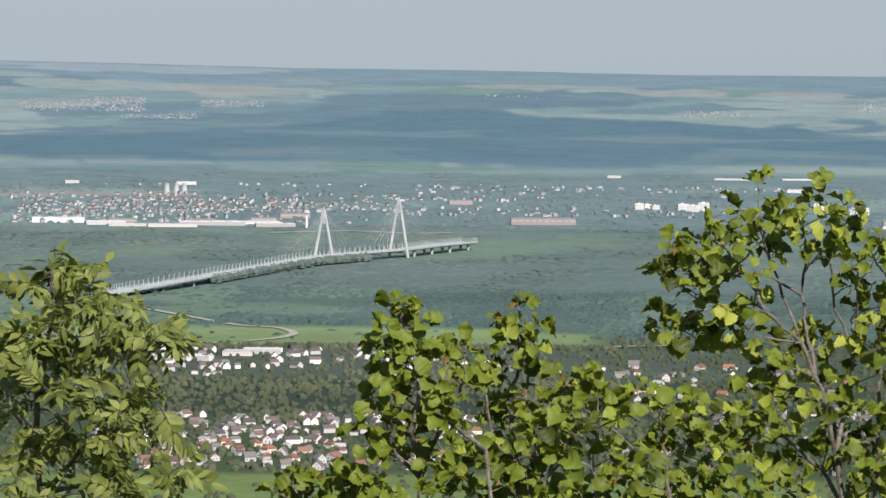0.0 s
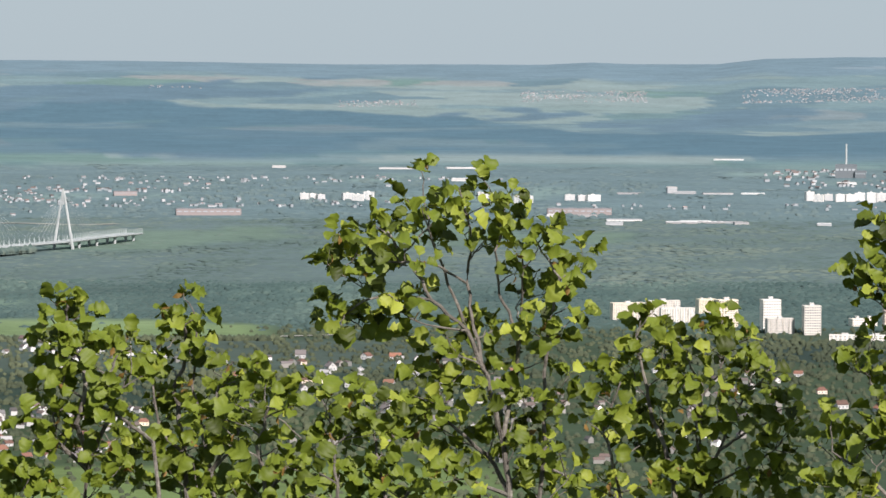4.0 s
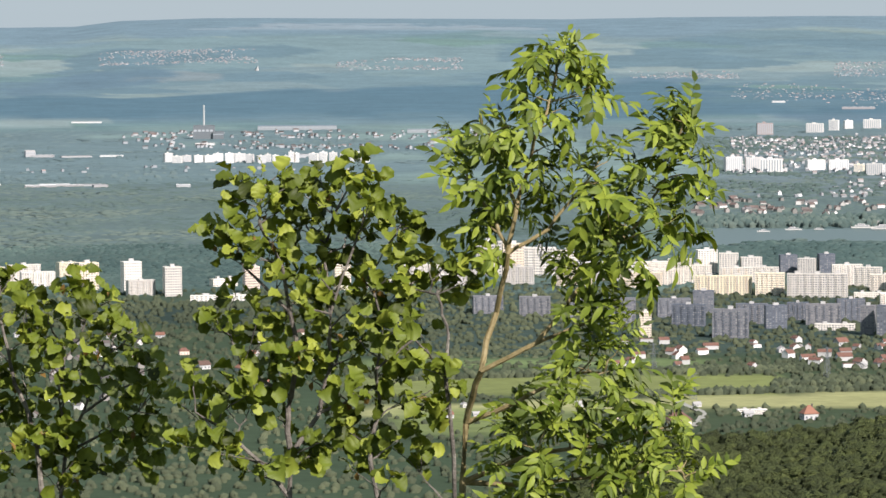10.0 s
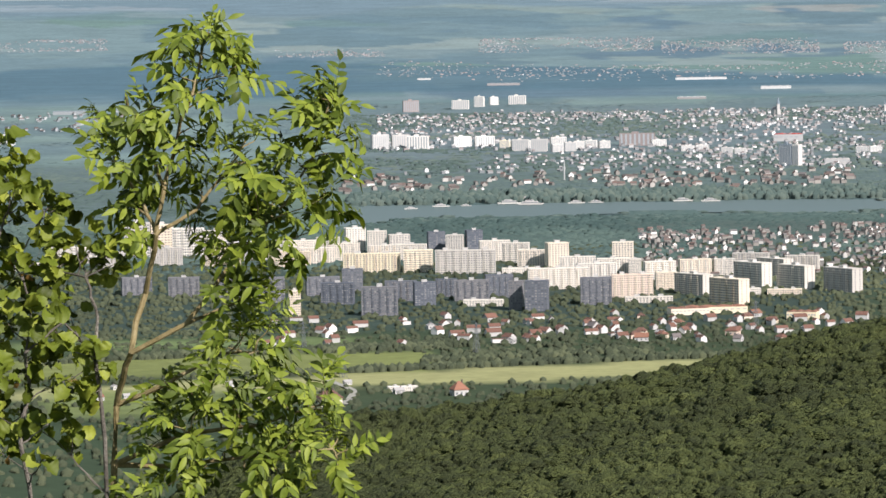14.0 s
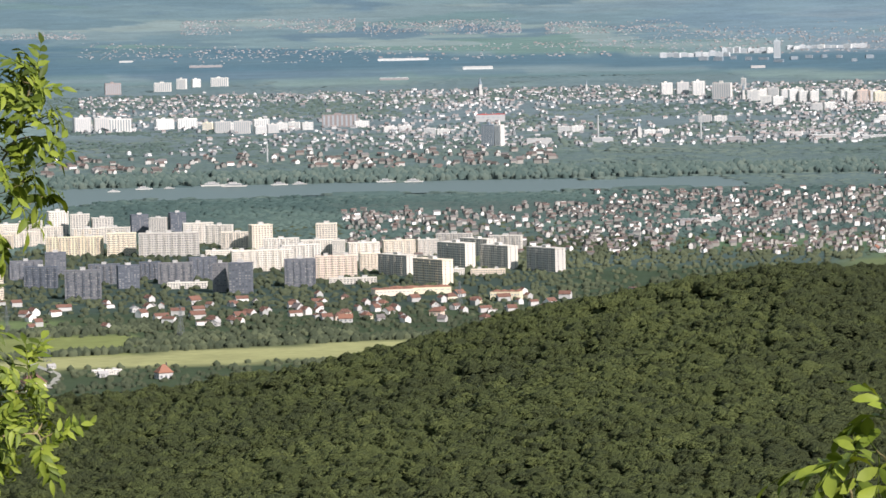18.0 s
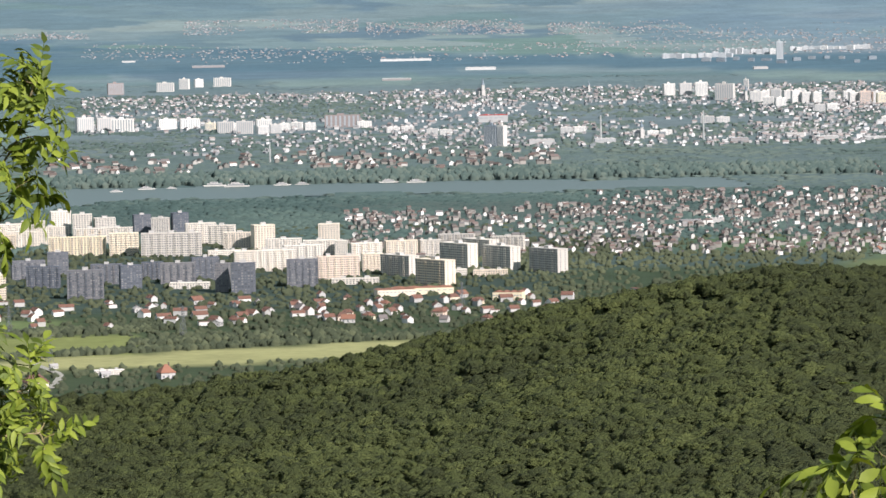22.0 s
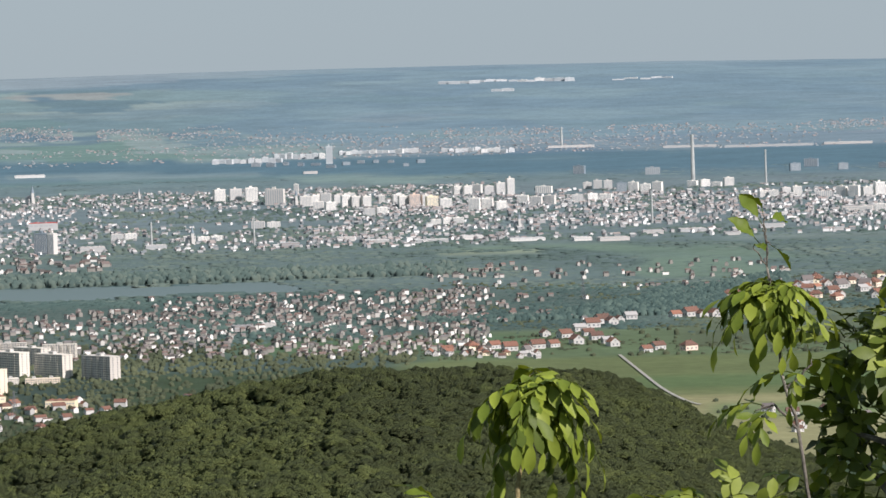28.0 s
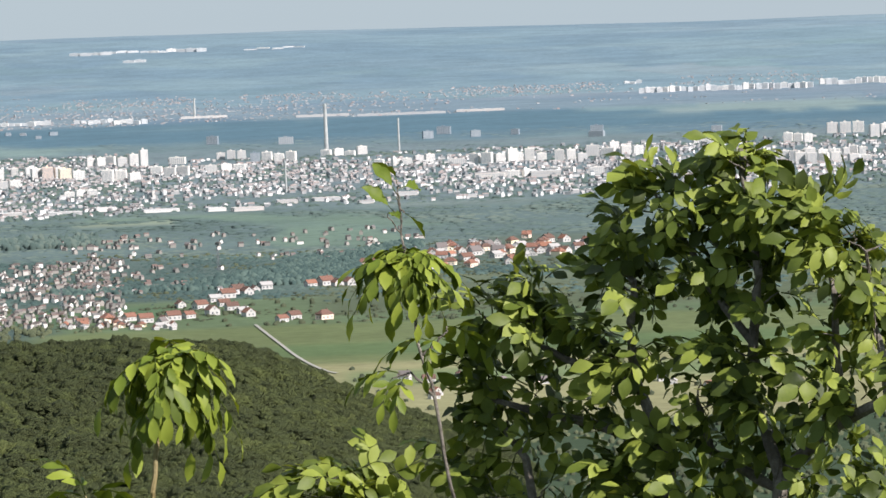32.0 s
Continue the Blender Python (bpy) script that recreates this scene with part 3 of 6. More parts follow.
def hill_forest():
    """Oaks shoulder to shoulder: each crown is a core with a dozen lobes over it."""
    step = 6.2
    x, y = np.meshgrid(np.arange(-190.0, 760.0, step), np.arange(1290.0, 2170.0, step))
    x, y = (x + step * 0.9 * (rng.random(x.shape) - 0.5)).ravel(), (y + step * 0.9 * (rng.random(y.shape) - 0.5)).ravel()
    a, r = np.degrees(np.arctan2(x, y)), np.hypot(x, y)
    sil = np.interp(a, [q for q, _ in RIDGE], [d for _, d in RIDGE])
    keep = (sil < 8.2) & (a > -2.0) & (a < 16.9) & (r > 1450.0) & (r < 2150.0)
    a, r, x, y = a[keep], r[keep], x[keep], y[keep]
    n = len(a)
    size = 3.5 + 2.0 * rng.random(n) ** 1.6
    own = np.clip(0.47 - 0.26 * smooth(9.0, 11.0, a) + 0.20 * rng.standard_normal(n) + 0.9 * (cloudy(x / 90.0, y / 90.0, 55, 3) - 0.5), 0.02, 0.98)
    top = 6.2 + 0.8 * rng.standard_normal(n) + 6.0 * (cloudy(x / 42.0, y / 42.0, 91, 3) - 0.5)
    pos, big, tall, tone = [], [], [], []
    for k in range(9):
        w = size * (1.12 if k == 0 else 0.42 + 0.20 * rng.random(n))
        p = stand(a, r)
        ang, up = rng.random(n) * 6.283, np.arcsin(np.clip(rng.random(n) * 1.05 - 0.05, -0.05, 1.0))
        d = 0.0 if k == 0 else 0.86 * size * np.cos(up)
        p[:, 0] += np.cos(ang) * d
        p[:, 1] += np.sin(ang) * d
        p[:, 2] += top + (-0.15 * size if k == 0 else 0.60 * size * np.sin(up) - 0.10 * size)
        pos.append(p), big.append(w), tall.append(w * (0.65 + 0.3 * rng.random(n)))
        tone.append(np.clip(own + 0.10 * rng.standard_normal(n), 0.0, 1.0))
    scatter("hill_forest", np.concatenate(pos), np.concatenate(big), np.concatenate(tall), [dome(6, 2, s, -0.15) for s in range(6)], M["canopy_hill"],
            "dense dark green oak forest covering the hill", "forest", smooth_shade=True, rough=0.36, tone=np.concatenate(tone))


def valley_woods(name, n, r0, r1, width, material, label, flat=1.0):
    a, r = plan_points(n, -22.5, 23.5, r0, r1)
    _, wood = cover(a, r)
    keep = rng.random(n) < wood
    keep &= ~((a > -4) & (a < 18) & (r < 3300))
    a, r = a[keep], r[keep]
    x, y = r * np.sin(np.radians(a)), r * np.cos(np.radians(a))
    grove = cloudy(x / 140.0, y / 260.0, 19, 3)
    s = width * (0.45 + 0.55 * rng.random(len(a)) ** 1.5 + 0.5 * grove)
    p = stand(a, r, 0.0)
    tall = s * (0.65 + 0.5 * rng.random(len(a))) * flat
    p[:, 2] += tall * (0.35 if flat == 1.0 else -0.28) + (0.0 if flat == 1.0 else 0.9 * tall * (grove - 0.85))
    tone = np.clip(0.5 + 1.5 * (cloudy(x / 210.0, y / 420.0, 23, 4) - 0.5) + 0.12 * rng.standard_normal(len(a)), 0.0, 1.0)
    scatter(name, p, s, tall, [dome(6, 2, s_, -0.5 if flat == 1.0 else 0.02) for s_ in range(10, 15)], material, label, "woods", smooth_shade=True, tone=tone)


hill_forest()
valley_woods("valley_trees", 52000, 3500, 6500, 4.1, M["canopy_near_hazed"], "green trees and hedges among gardens and meadows")
valley_woods("garden_trees", 30000, 6400, 7700, 8.2, M["canopy_mid_hazed"], "green garden trees between the suburb's houses", 0.85)
valley_woods("riverside_woods", 34000, 7600, 10300, 14.0, M["canopy_river_hazed"], "grey-green riverside woods on the valley floor", 0.24)
valley_woods("plain_woods", 24000, 10200, 14600, 19.0, M["canopy_plain_hazed"], "blue-green woods on the far plain", 0.14)


def bank_trees():
    """Taller willows and poplars along the river's far bank, and dark groves on the rise beside the village."""
    a, r = plan_points(3200, 0.6, 11.5, 8170.0, 8480.0)
    s = 4.5 + 3.5 * rng.random(len(a))
    tall = s * (1.2 + 0.9 * rng.random(len(a)) ** 2)
    scatter("riverbank_trees", stand(a, r, -0.3), s, tall, [dome(7, 3, k, -0.1) for k in range(20, 24)], M["canopy_river_hazed"], "tall willows and poplars along the river bank", "trees", smooth_shade=True)
    a, r = plan_points(9500, 10.9, 15.6, 6620.0, 7900.0)
    keep = (r > 6790 + 40 * (a - 12.5)) & (r < 6800 + 360 * np.clip(a - 12.3, 0.2, 3.2)) & ((a < 14.7) | (r > 7150 + 650 * (a - 14.7)))
    a, r = a[keep], r[keep]
    s = 4.0 + 3.5 * rng.random(len(a))
    scatter("rise_woods", stand(a, r, 2.0), s, s * (0.8 + 0.4 * rng.random(len(a))), [dome(6, 2, k) for k in range(30, 34)], M["canopy_mid_hazed"], "dark green woods on the rise beside the village", "woods", smooth_shade=True)
    # willows in front of the bridge's approach
    a = -17.95 + 2.0 * rng.random(900)
    r = np.interp(a, [-18.0, -17.25, -16.53, -15.58], [7830.0, 8200.0, 8560.0, 8800.0]) - 24.0 - 70.0 * rng.random(900)
    s = 4.5 + 2.5 * rng.random(900)
    scatter("bridge_trees", stand(a, r, 6.5), s, s * (0.9 + 0.5 * rng.random(900)), [dome(6, 3, k) for k in range(50, 54)], M["canopy_river_hazed"], "grey-green willows beside the bridge", "trees", smooth_shade=True)
    # hedges between the meadows
    for az0, az1, r0, width in ((-0.6, 5.6, 4765.0, 14.0), (0.2, 2.2, 5040.0, 26.0), (-3.4, 0.8, 5060.0, 22.0), (1.5, 4.4, 4860.0, 30.0), (-18.0, -12.8, 6215.0, 14.0)):
        n = int((az1 - az0) * 85)
        a = az0 + (az1 - az0) * rng.random(n)
        r = r0 + 26.0 * (a if az0 > -10 else 0.0) + width * (rng.random(n) - 0.5) * 2
        s = 2.6 + 3.4 * rng.random(n)
        scatter("hedge", stand(a, r, 1.5), s, s * (0.8 + 0.5 * rng.random(n)), [dome(6, 2, k) for k in range(40, 43)], M["canopy_near_hazed"], "green hedge of bushes and small trees", "hedge", smooth_shade=True)


bank_trees()
# ---- buildings ----
def part(name, bm, material, parent, label=""):
    me = bpy.data.meshes.new(name)
    bm.to_mesh(me)
    bm.free()
    me.materials.append(material)
    ob = new(name, me)
    ob.parent = parent
    if label:
        ob["label"] = label
    return ob


def box(bm, x0, x1, y0, y1, z0, z1):
    v = [bm.verts.new(p) for p in ((x0, y0, z0), (x1, y0, z0), (x1, y1, z0), (x0, y1, z0), (x0, y0, z1), (x1, y0, z1), (x1, y1, z1), (x0, y1, z1))]
    for f in ((3, 2, 1, 0), (4, 5, 6, 7), (0, 1, 5, 4), (1, 2, 6, 5), (2, 3, 7, 6), (3, 0, 4, 7)):
        bm.faces.new([v[i] for i in f])


def boxes(*items):
    bm = bmesh.new()
    for it in items:
        box(bm, *it)
    return bm


def bar(bm, a, b, wa, wb, sides=4):
    """A tapered bar from a to b."""
    a, b = Vector(a), Vector(b)
    q = (b - a).to_track_quat("Z", "Y")
    rings = []
    for p, w in ((a, wa), (b, wb)):
        rings.append([bm.verts.new(p + q @ Vector((math.cos(2 * math.pi * (s + 0.5) / sides) * w, math.sin(2 * math.pi * (s + 0.5) / sides) * w, 0))) for s in range(sides)])
    for s in range(sides):
        t = (s + 1) % sides
        bm.faces.new((rings[0][s], rings[0][t], rings[1][t], rings[1][s]))
    bm.faces.new(rings[0][::-1])
    bm.faces.new(rings[1])


PROTOTYPES = []


def thing(name, label, category, group=""):
    ob = new(name)
    ob.empty_display_size = 0.5
    PROTOTYPES.append(ob)
    return tagged(ob, label, category, group)


def put(proto, az, r, turn=0.0, size=(1, 1, 1), up=0.0, label=""):
    """A copy of a thing on the ground; turn in degrees from facing the hilltop."""
    m = Matrix.Translation(spot(az, r, up)) @ Matrix.Rotation(radians(-az + turn), 4, "Z") @ Matrix.Diagonal((size[0] * K, size[1] * K, size[2] * K, 1))
    ob = copy_thing(proto, m)
    if label:
        ob["label"] = label
    return ob


def slab_block(length, height_, depth, body, label, bays, balconies=True, group="apartment blocks of the estate"):
    """A panel-built block of flats: facade grid, window rows, loggias, roof huts."""
    ob = thing("apartment_block", label, "apartment block", group)
    l, d = length / 2, depth / 2
    storeys = round(height_ / 3.0)
    part("body", boxes((-l, l, -d, d, -6, height_), (-l - 0.25, l + 0.25, -d - 0.25, d + 0.25, height_, height_ + 0.9)), body, ob)
    step = length / bays
    win, loggia, joint = bmesh.new(), bmesh.new(), bmesh.new()
    for s in range(storeys):
        z = s * 3.0 + 0.9
        for b in range(bays):
            x = -l + (b + 0.5) * step
            for side in (-1, 1):
                y0, y1 = sorted((side * d, side * (d + 0.12)))
                box(win, x - step * 0.30, x + step * 0.30, y0 - 0.02, y1 + 0.02, z, z + 1.5)
            if balconies and b % 3 == 1:
                box(loggia, x - step * 0.46, x + step * 0.46, -d - 1.0, -d - 0.15, z - 0.9, z + 0.25)
        for side in (-1, 1):
            x0, x1 = sorted((side * l, side * (l + 0.1)))
            for y in (-d * 0.45, d * 0.45):
                box(win, x0, x1, y - 0.7, y + 0.7, z, z + 1.4)
    for b in range(1, bays, 3):
        x = -l + b * step
        box(joint, x - 0.18, x + 0.18, -d - 0.2, -d - 0.02, 0, height_)
    tagged(part("window_grid", win, M["glass"], ob, "dark window rows"), kind="stuff")
    if balconies:
        tagged(part("balcony_front", loggia, body, ob, "loggia parapets"), kind="stuff")
        tagged(part("fin", joint, body, ob), kind="stuff")
    else:
        joint.free()
        loggia.free()
    huts = max(1, int(length / 26))
    for h in range(huts):
        x = -l + (h + 0.5) * length / huts
        part("roof_hut", boxes((x - 3.2, x + 3.2, -2.6, 2.6, height_ + 0.9, height_ + 3.7), (x - 3.5, x + 3.5, -2.9, 2.9, height_ + 3.7, height_ + 4.0)), M["plaster"], ob)
    return ob


LONG = slab_block(80, 30, 13, M["panel_light"], "long white ten-storey panel block with loggias", 24)
SHORT = slab_block(42, 30, 13, M["panel_light"], "white ten-storey panel block with loggias", 13)
WARM = slab_block(60, 30, 13, M["panel_warm"], "cream and pink ten-storey panel block", 18)
TOWER = slab_block(26, 33, 20, M["panel_light"], "pale eleven-storey tower block", 7, False)
DARK = slab_block(46, 30, 13, M["panel_shaded_grey"], "grey concrete ten-storey panel block", 14)
DTOWER = slab_block(25, 33, 18, M["panel_shaded_grey"], "grey concrete tower block", 7, False)
LOW = slab_block(60, 9, 14, M["panel_light"], "low white service building with flat roof", 14, False)


def estate():
    # sunlit rows
    for az, r, w, h, p in [(0.89, 6355, 80, 27, WARM), (1.48, 6340, 41, 32, WARM), (2.08, 6301, 84, 33, LONG), (0.68, 6834, 30, 33, TOWER), (0.96, 6798, 29, 30, TOWER),
                           (1.24, 6789, 31, 25, TOWER), (1.71, 6844, 27, 25, DTOWER), (1.95, 6809, 26, 22, TOWER), (2.19, 6816, 25, 28, DTOWER), (2.72, 6515, 39, 29, SHORT)]:
        n = p["label"]
        base = {"long": 80, "cream": 60, "white": 42}.get(n.split()[0], 26)
        put(p, az, r, rng.uniform(-14, 14), (w / base, 1, h / 31.0))
    for az, r, w, h, p in [(3.25, 5967, 80, 28, LONG), (3.74, 6085, 53, 26, SHORT), (4.08, 6411, 29, 31, TOWER), (4.23, 6187, 17, 22, TOWER), (4.54, 6103, 43, 26, SHORT),
                           (4.99, 6151, 44, 25, SHORT), (5.36, 6167, 29, 24, SHORT), (4.19, 5798, 53, 30, WARM), (4.62, 5932, 28, 23, WARM), (3.24, 6383, 30, 33, TOWER)]:
        base = 80 if p is LONG else 42 if p is SHORT else 60 if p is WARM else 26
        put(p, az, r, rng.uniform(-8, 16), (w / base, 1, h / 31.0))
    for az, r, w, h, p in [(-2.08, 6791, 38, 48, TOWER), (-1.77, 6848, 34, 42, TOWER), (-1.43, 6795, 47, 43, SHORT), (-1.09, 6824, 34, 37, SHORT), (0.02, 6693, 42, 27, SHORT),
                           (0.34, 6709, 34, 30, SHORT), (-0.56, 6672, 92, 28, LONG), (-2.4, 6542, 37, 25, SHORT), (-2.88, 6688, 67, 24, LONG), (-0.15, 6480, 60, 24, LONG),
                           (-1.0, 6560, 50, 26, SHORT), (-1.7, 6600, 44, 26, SHORT), (0.2, 6560, 50, 24, SHORT), (0.55, 6620, 44, 26, SHORT), (1.05, 6560, 46, 26, SHORT), (1.4, 6600, 44, 24, SHORT),
                           (2.45, 6560, 44, 30, SHORT), (2.95, 6420, 46, 24, SHORT), (3.5, 6260, 50, 24, SHORT), (3.95, 6210, 44, 24, SHORT), (5.7, 6280, 50, 24, SHORT), (6.35, 6230, 46, 23, SHORT)]:
        base = 80 if p is LONG else 42 if p is SHORT else 26
        put(p, az, r, rng.uniform(-14, 14), (w / base, 1, h / 31.0))
    # front row under cloud: its shade is put in as grey panel
    for az, r, w, h, p in [(0.64, 5950, 27, 30, DTOWER), (0.98, 5560, 44, 36, DARK), (1.55, 5720, 27, 27, DTOWER), (1.83, 5862, 28, 23, DARK), (2.5, 5830, 36, 30, DARK),
                           (2.72, 5620, 17, 33, DTOWER), (2.98, 5590, 28, 35, DTOWER), (3.73, 5680, 39, 35, DARK), (0.26, 5918, 44, 25, DARK),
                           (0.45, 5760, 42, 28, DARK), (1.25, 5800, 40, 26, DARK), (2.15, 5780, 44, 27, DARK), (-0.40, 5812, 36, 33, DARK), (-0.9, 5900, 40, 26, DARK), (-1.5, 5950, 40, 26, DARK), (-0.1, 5561, 14, 30, TOWER), (-2.1, 6000, 40, 24, DARK)]:
        base = 46 if p is DARK else 60 if p is LOW else 25
        put(p, az, r, rng.uniform(-10, 10), (w / base, 1, h / 31.0 if p is not LOW else 1.2))
    # slabs that stand end-on, with bright gables
    for az, r, h in [(4.97, 5836, 27), (5.42, 5656, 33), (5.72, 5957, 33), (6.0, 6150, 25), (6.26, 5919, 31), (6.86, 5854, 31)]:
        put(SHORT, az, r, -52, (60 / 42.0, 1.3, h / 31.0), label="ten-storey panel block with a bright blank gable")
    for az, r, w in [(5.62, 5820, 40), (6.12, 5800, 44), (4.4, 5700, 60), (2.3, 5690, 50), (3.1, 6200, 50), (2.75, 6280, 46)]:
        put(LOW, az, r, rng.uniform(-6, 6), (w / 60.0, 1, 0.8))
    # the smaller estate upstream
    for az, r, w, h, p in [(-8.43, 6710, 50, 25, SHORT), (-7.98, 6720, 50, 28, SHORT), (-7.8, 6640, 50, 22, SHORT), (-7.44, 6870, 28, 22, WARM), (-7.18, 6560, 30, 36, TOWER),
                           (-6.62, 6500, 26, 40, TOWER), (-6.5, 6420, 40, 22, SHORT), (-6.1, 6401, 24, 38, TOWER), (-5.45, 6606, 39, 10, LOW), (-5.1, 6453, 22, 38, WARM)]:
        base = 42 if p is SHORT else 60 if p in (WARM, LOW) else 26
        put(p, az, r, rng.uniform(10, 28), (w / base, 1, h / (31.0 if p is not LOW else 9.0)))
    put(LOW, -5.48, 6290, 0, (86 / 60.0, 1, 0.8))
    put(WARM, -3.95, 6500, 15, (0.4, 1, 1.2))
    put(LOW, -3.4, 6560, 10, (1.2, 1, 1.0))


estate()
# ---- the town across the river and the far estates ----
def far_block(length, height_, depth, body, bays, label):
    ob = thing("far_block", label, "apartment block", "far apartment blocks")
    l, d = length / 2, depth / 2
    part("body", boxes((-l, l, -d, d, -8, height_), (-l * 0.3, l * 0.1, -2, 2, height_, height_ + 4)), body, ob)
    bm = bmesh.new()
    step = length / bays
    for b in range(bays):
        x = -l + (b + 0.5) * step
        box(bm, x - step * 0.22, x + step * 0.22, -d - 0.3, -d + 0.1, 2, height_ - 2)
    tagged(part("window_band", bm, M["hazed_glass"], ob, "dark window columns"), kind="stuff")
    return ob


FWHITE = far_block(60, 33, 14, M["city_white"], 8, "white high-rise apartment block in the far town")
FHAZED = far_block(60, 33, 14, M["hazed_white"], 8, "pale apartment block beyond the far town")
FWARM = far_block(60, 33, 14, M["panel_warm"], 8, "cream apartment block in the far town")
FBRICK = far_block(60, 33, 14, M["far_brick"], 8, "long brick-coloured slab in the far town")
FGREY = far_block(60, 33, 14, M["hazed_grey"], 8, "grey apartment block in the far town")


def far_rows():
    for az, r, w, h in [(-6.02, 11516, 72, 27), (-5.63, 11523, 76, 27), (-5.23, 11453, 77, 33), (-4.87, 11460, 56, 34), (-4.58, 11428, 40, 33), (-4.17, 11398, 74, 33), (-3.78, 11408, 75, 34),
                        (-12.43, 11442, 60, 21), (-11.85, 11401, 80, 26), (-10.24, 11476, 43, 23), (-9.76, 11285, 49, 24), (-9.02, 11481, 90, 22)]:
        for k in range(3):
            put(FWHITE, az + (k - 1) * math.degrees(w / 3.0 / r), r + rng.uniform(-60, 60), rng.uniform(-15, 25), (w / 175.0 * rng.uniform(0.7, 1.15), 1, h / 33.0 * rng.uniform(0.55, 0.85)))
    for az, r, w, h in [(2.05, 13678, 60, 30), (2.29, 13919, 35, 31), (2.47, 14060, 32, 28), (2.77, 14122, 62, 28), (1.15, 10683, 100, 38), (1.5, 10700, 60, 36), (2.2, 10801, 110, 26),
                        (3.04, 10475, 131, 30), (8.42, 12458, 39, 37), (8.63, 12416, 39, 37), (8.83, 12378, 39, 37), (9.13, 12012, 60, 42)]:
        n = max(1, int(w / 40))
        for k in range(n):
            put(FWHITE, az + (k - (n - 1) / 2) * math.degrees(w / n / r), r + rng.uniform(-50, 50), rng.uniform(-20, 30), (w / n / 70.0, 1, h / 33.0 * rng.uniform(0.85, 1.05)))
    for az, r, w, h in [(20.35, 11000, 70, 26), (20.7, 10950, 90, 30), (21.1, 11100, 60, 26), (20.4, 12200, 80, 28), (21.0, 12900, 110, 34), (21.5, 12500, 90, 34), (19.2, 12400, 60, 22)]:
        for k in range(3):
            put(FWHITE, az + (k - 1) * math.degrees(w / 3.0 / r), r + rng.uniform(-40, 40), rng.uniform(-10, 25), (w / 210.0, 1, h / 33.0 * rng.uniform(0.85, 1.05)))
    put(FBRICK, 1.42, 13516, 10, (0.8, 1, 1.05), label="brownish slab block at the edge of the far town")
    put(FBRICK, 4.28, 10678, 0, (1.4, 1, 0.9))
    put(FGREY, 6.17, 9511, -30, (0.5, 1.2, 1.35))
    put(FWHITE, 6.30, 9500, -30, (0.25, 1.2, 1.35))
    for az, r, w, h in [(9.4, 12834, 16, 40), (9.85, 11972, 127, 40), (10.48, 11946, 19, 45), (10.69, 11911, 37, 33), (11.82, 11254, 98, 40), (11.57, 12418, 85, 39), (11.91, 12357, 62, 42),
                        (12.11, 12321, 26, 58), (12.44, 11548, 104, 32), (12.54, 12383, 54, 31), (13.14, 11599, 109, 33), (13.22, 12587, 86, 31), (13.75, 12263, 130, 40), (14.65, 12569, 133, 28)]:
        n = max(1, int(w / 28))
        for k in range(n):
            put(FGREY if rng.random() < 0.05 else FWHITE, az + (k - (n - 1) / 2) * math.degrees(w / n / r), r + rng.uniform(-70, 70), rng.uniform(-25, 30), (w / n / 72.0, 1, h / 33.0 * rng.uniform(0.5, 0.82)))
    for az, r, w, h in [(15.09, 11751, 29, 28), (15.52, 11688, 116, 32), (16.07, 11490, 50, 29), (16.54, 11503, 126, 44), (18.22, 11738, 95, 42), (17.52, 11482, 86, 42), (16.79, 10541, 105, 24),
                        (17.39, 10773, 74, 18), (17.84, 10592, 42, 30), (20.64, 10723, 113, 40), (21.17, 10805, 60, 28), (17.0, 11600, 90, 38), (17.9, 11650, 80, 40)]:
        n = max(1, int(w / 28))
        for k in range(n):
            put(FGREY if rng.random() < 0.04 else FWHITE, az + (k - (n - 1) / 2) * math.degrees(w / n / r), r + rng.uniform(-70, 70), rng.uniform(-25, 30), (w / n / 72.0, 1, h / 33.0 * rng.uniform(0.5, 0.82)))
    for az, r, w, h in [(9.45, 17000, 194, 52), (10.31, 17500, 221, 32), (10.82, 17500, 89, 48), (11.96, 17100, 130, 38), (8.79, 16500, 257, 42), (18.98, 19100, 381, 55), (19.8, 19080, 166, 58),
                        (20.33, 19000, 189, 58), (21.11, 19450, 284, 56), (18.34, 20600, 83, 33), (11.5, 17400, 150, 34)]:
        n = max(2, int(w / 24))
        for k in range(n):
            put(FHAZED, az + (k - (n - 1) / 2) * math.degrees(w / n / r), r + rng.uniform(-120, 120), rng.uniform(-25, 30), (w / n / 62.0, 1, h / 33.0 * rng.uniform(0.30, 0.48)))
    put(FHAZED, 9.83, 16153, 0, (0.4, 1, 1.9))
    for az, r, w, h in [(11.5, 25200, 230, 26), (11.9, 25300, 180, 18), (12.3, 25300, 150, 18), (12.71, 25250, 220, 28), (12.05, 24300, 120, 24), (14.0, 25250, 180, 10), (13.6, 25250, 140, 9)]:
        n = max(2, int(w / 50))
        for k in range(n):
            put(FHAZED, az + (k - (n - 1) / 2) * math.degrees(w / n / r), r + rng.uniform(-80, 80), rng.uniform(-20, 20), (w / n / 58.0, 1, h / 33.0 * rng.uniform(0.5, 0.75)))
    # grey blocks behind the town, their grey standing for cloud shade
    for k in range(9):
        put(FGREY, rng.uniform(12.2, 19.5), rng.uniform(13300, 14600), rng.uniform(-25, 25), (rng.uniform(0.4, 0.9), 1, rng.uniform(0.5, 0.8)))
    for k in range(12):
        put(FGREY, 8.9 + k * 0.19, rng.uniform(15500, 16100), rng.uniform(-25, 25), (rng.uniform(0.3, 0.6), 1, rng.uniform(0.25, 0.45)))
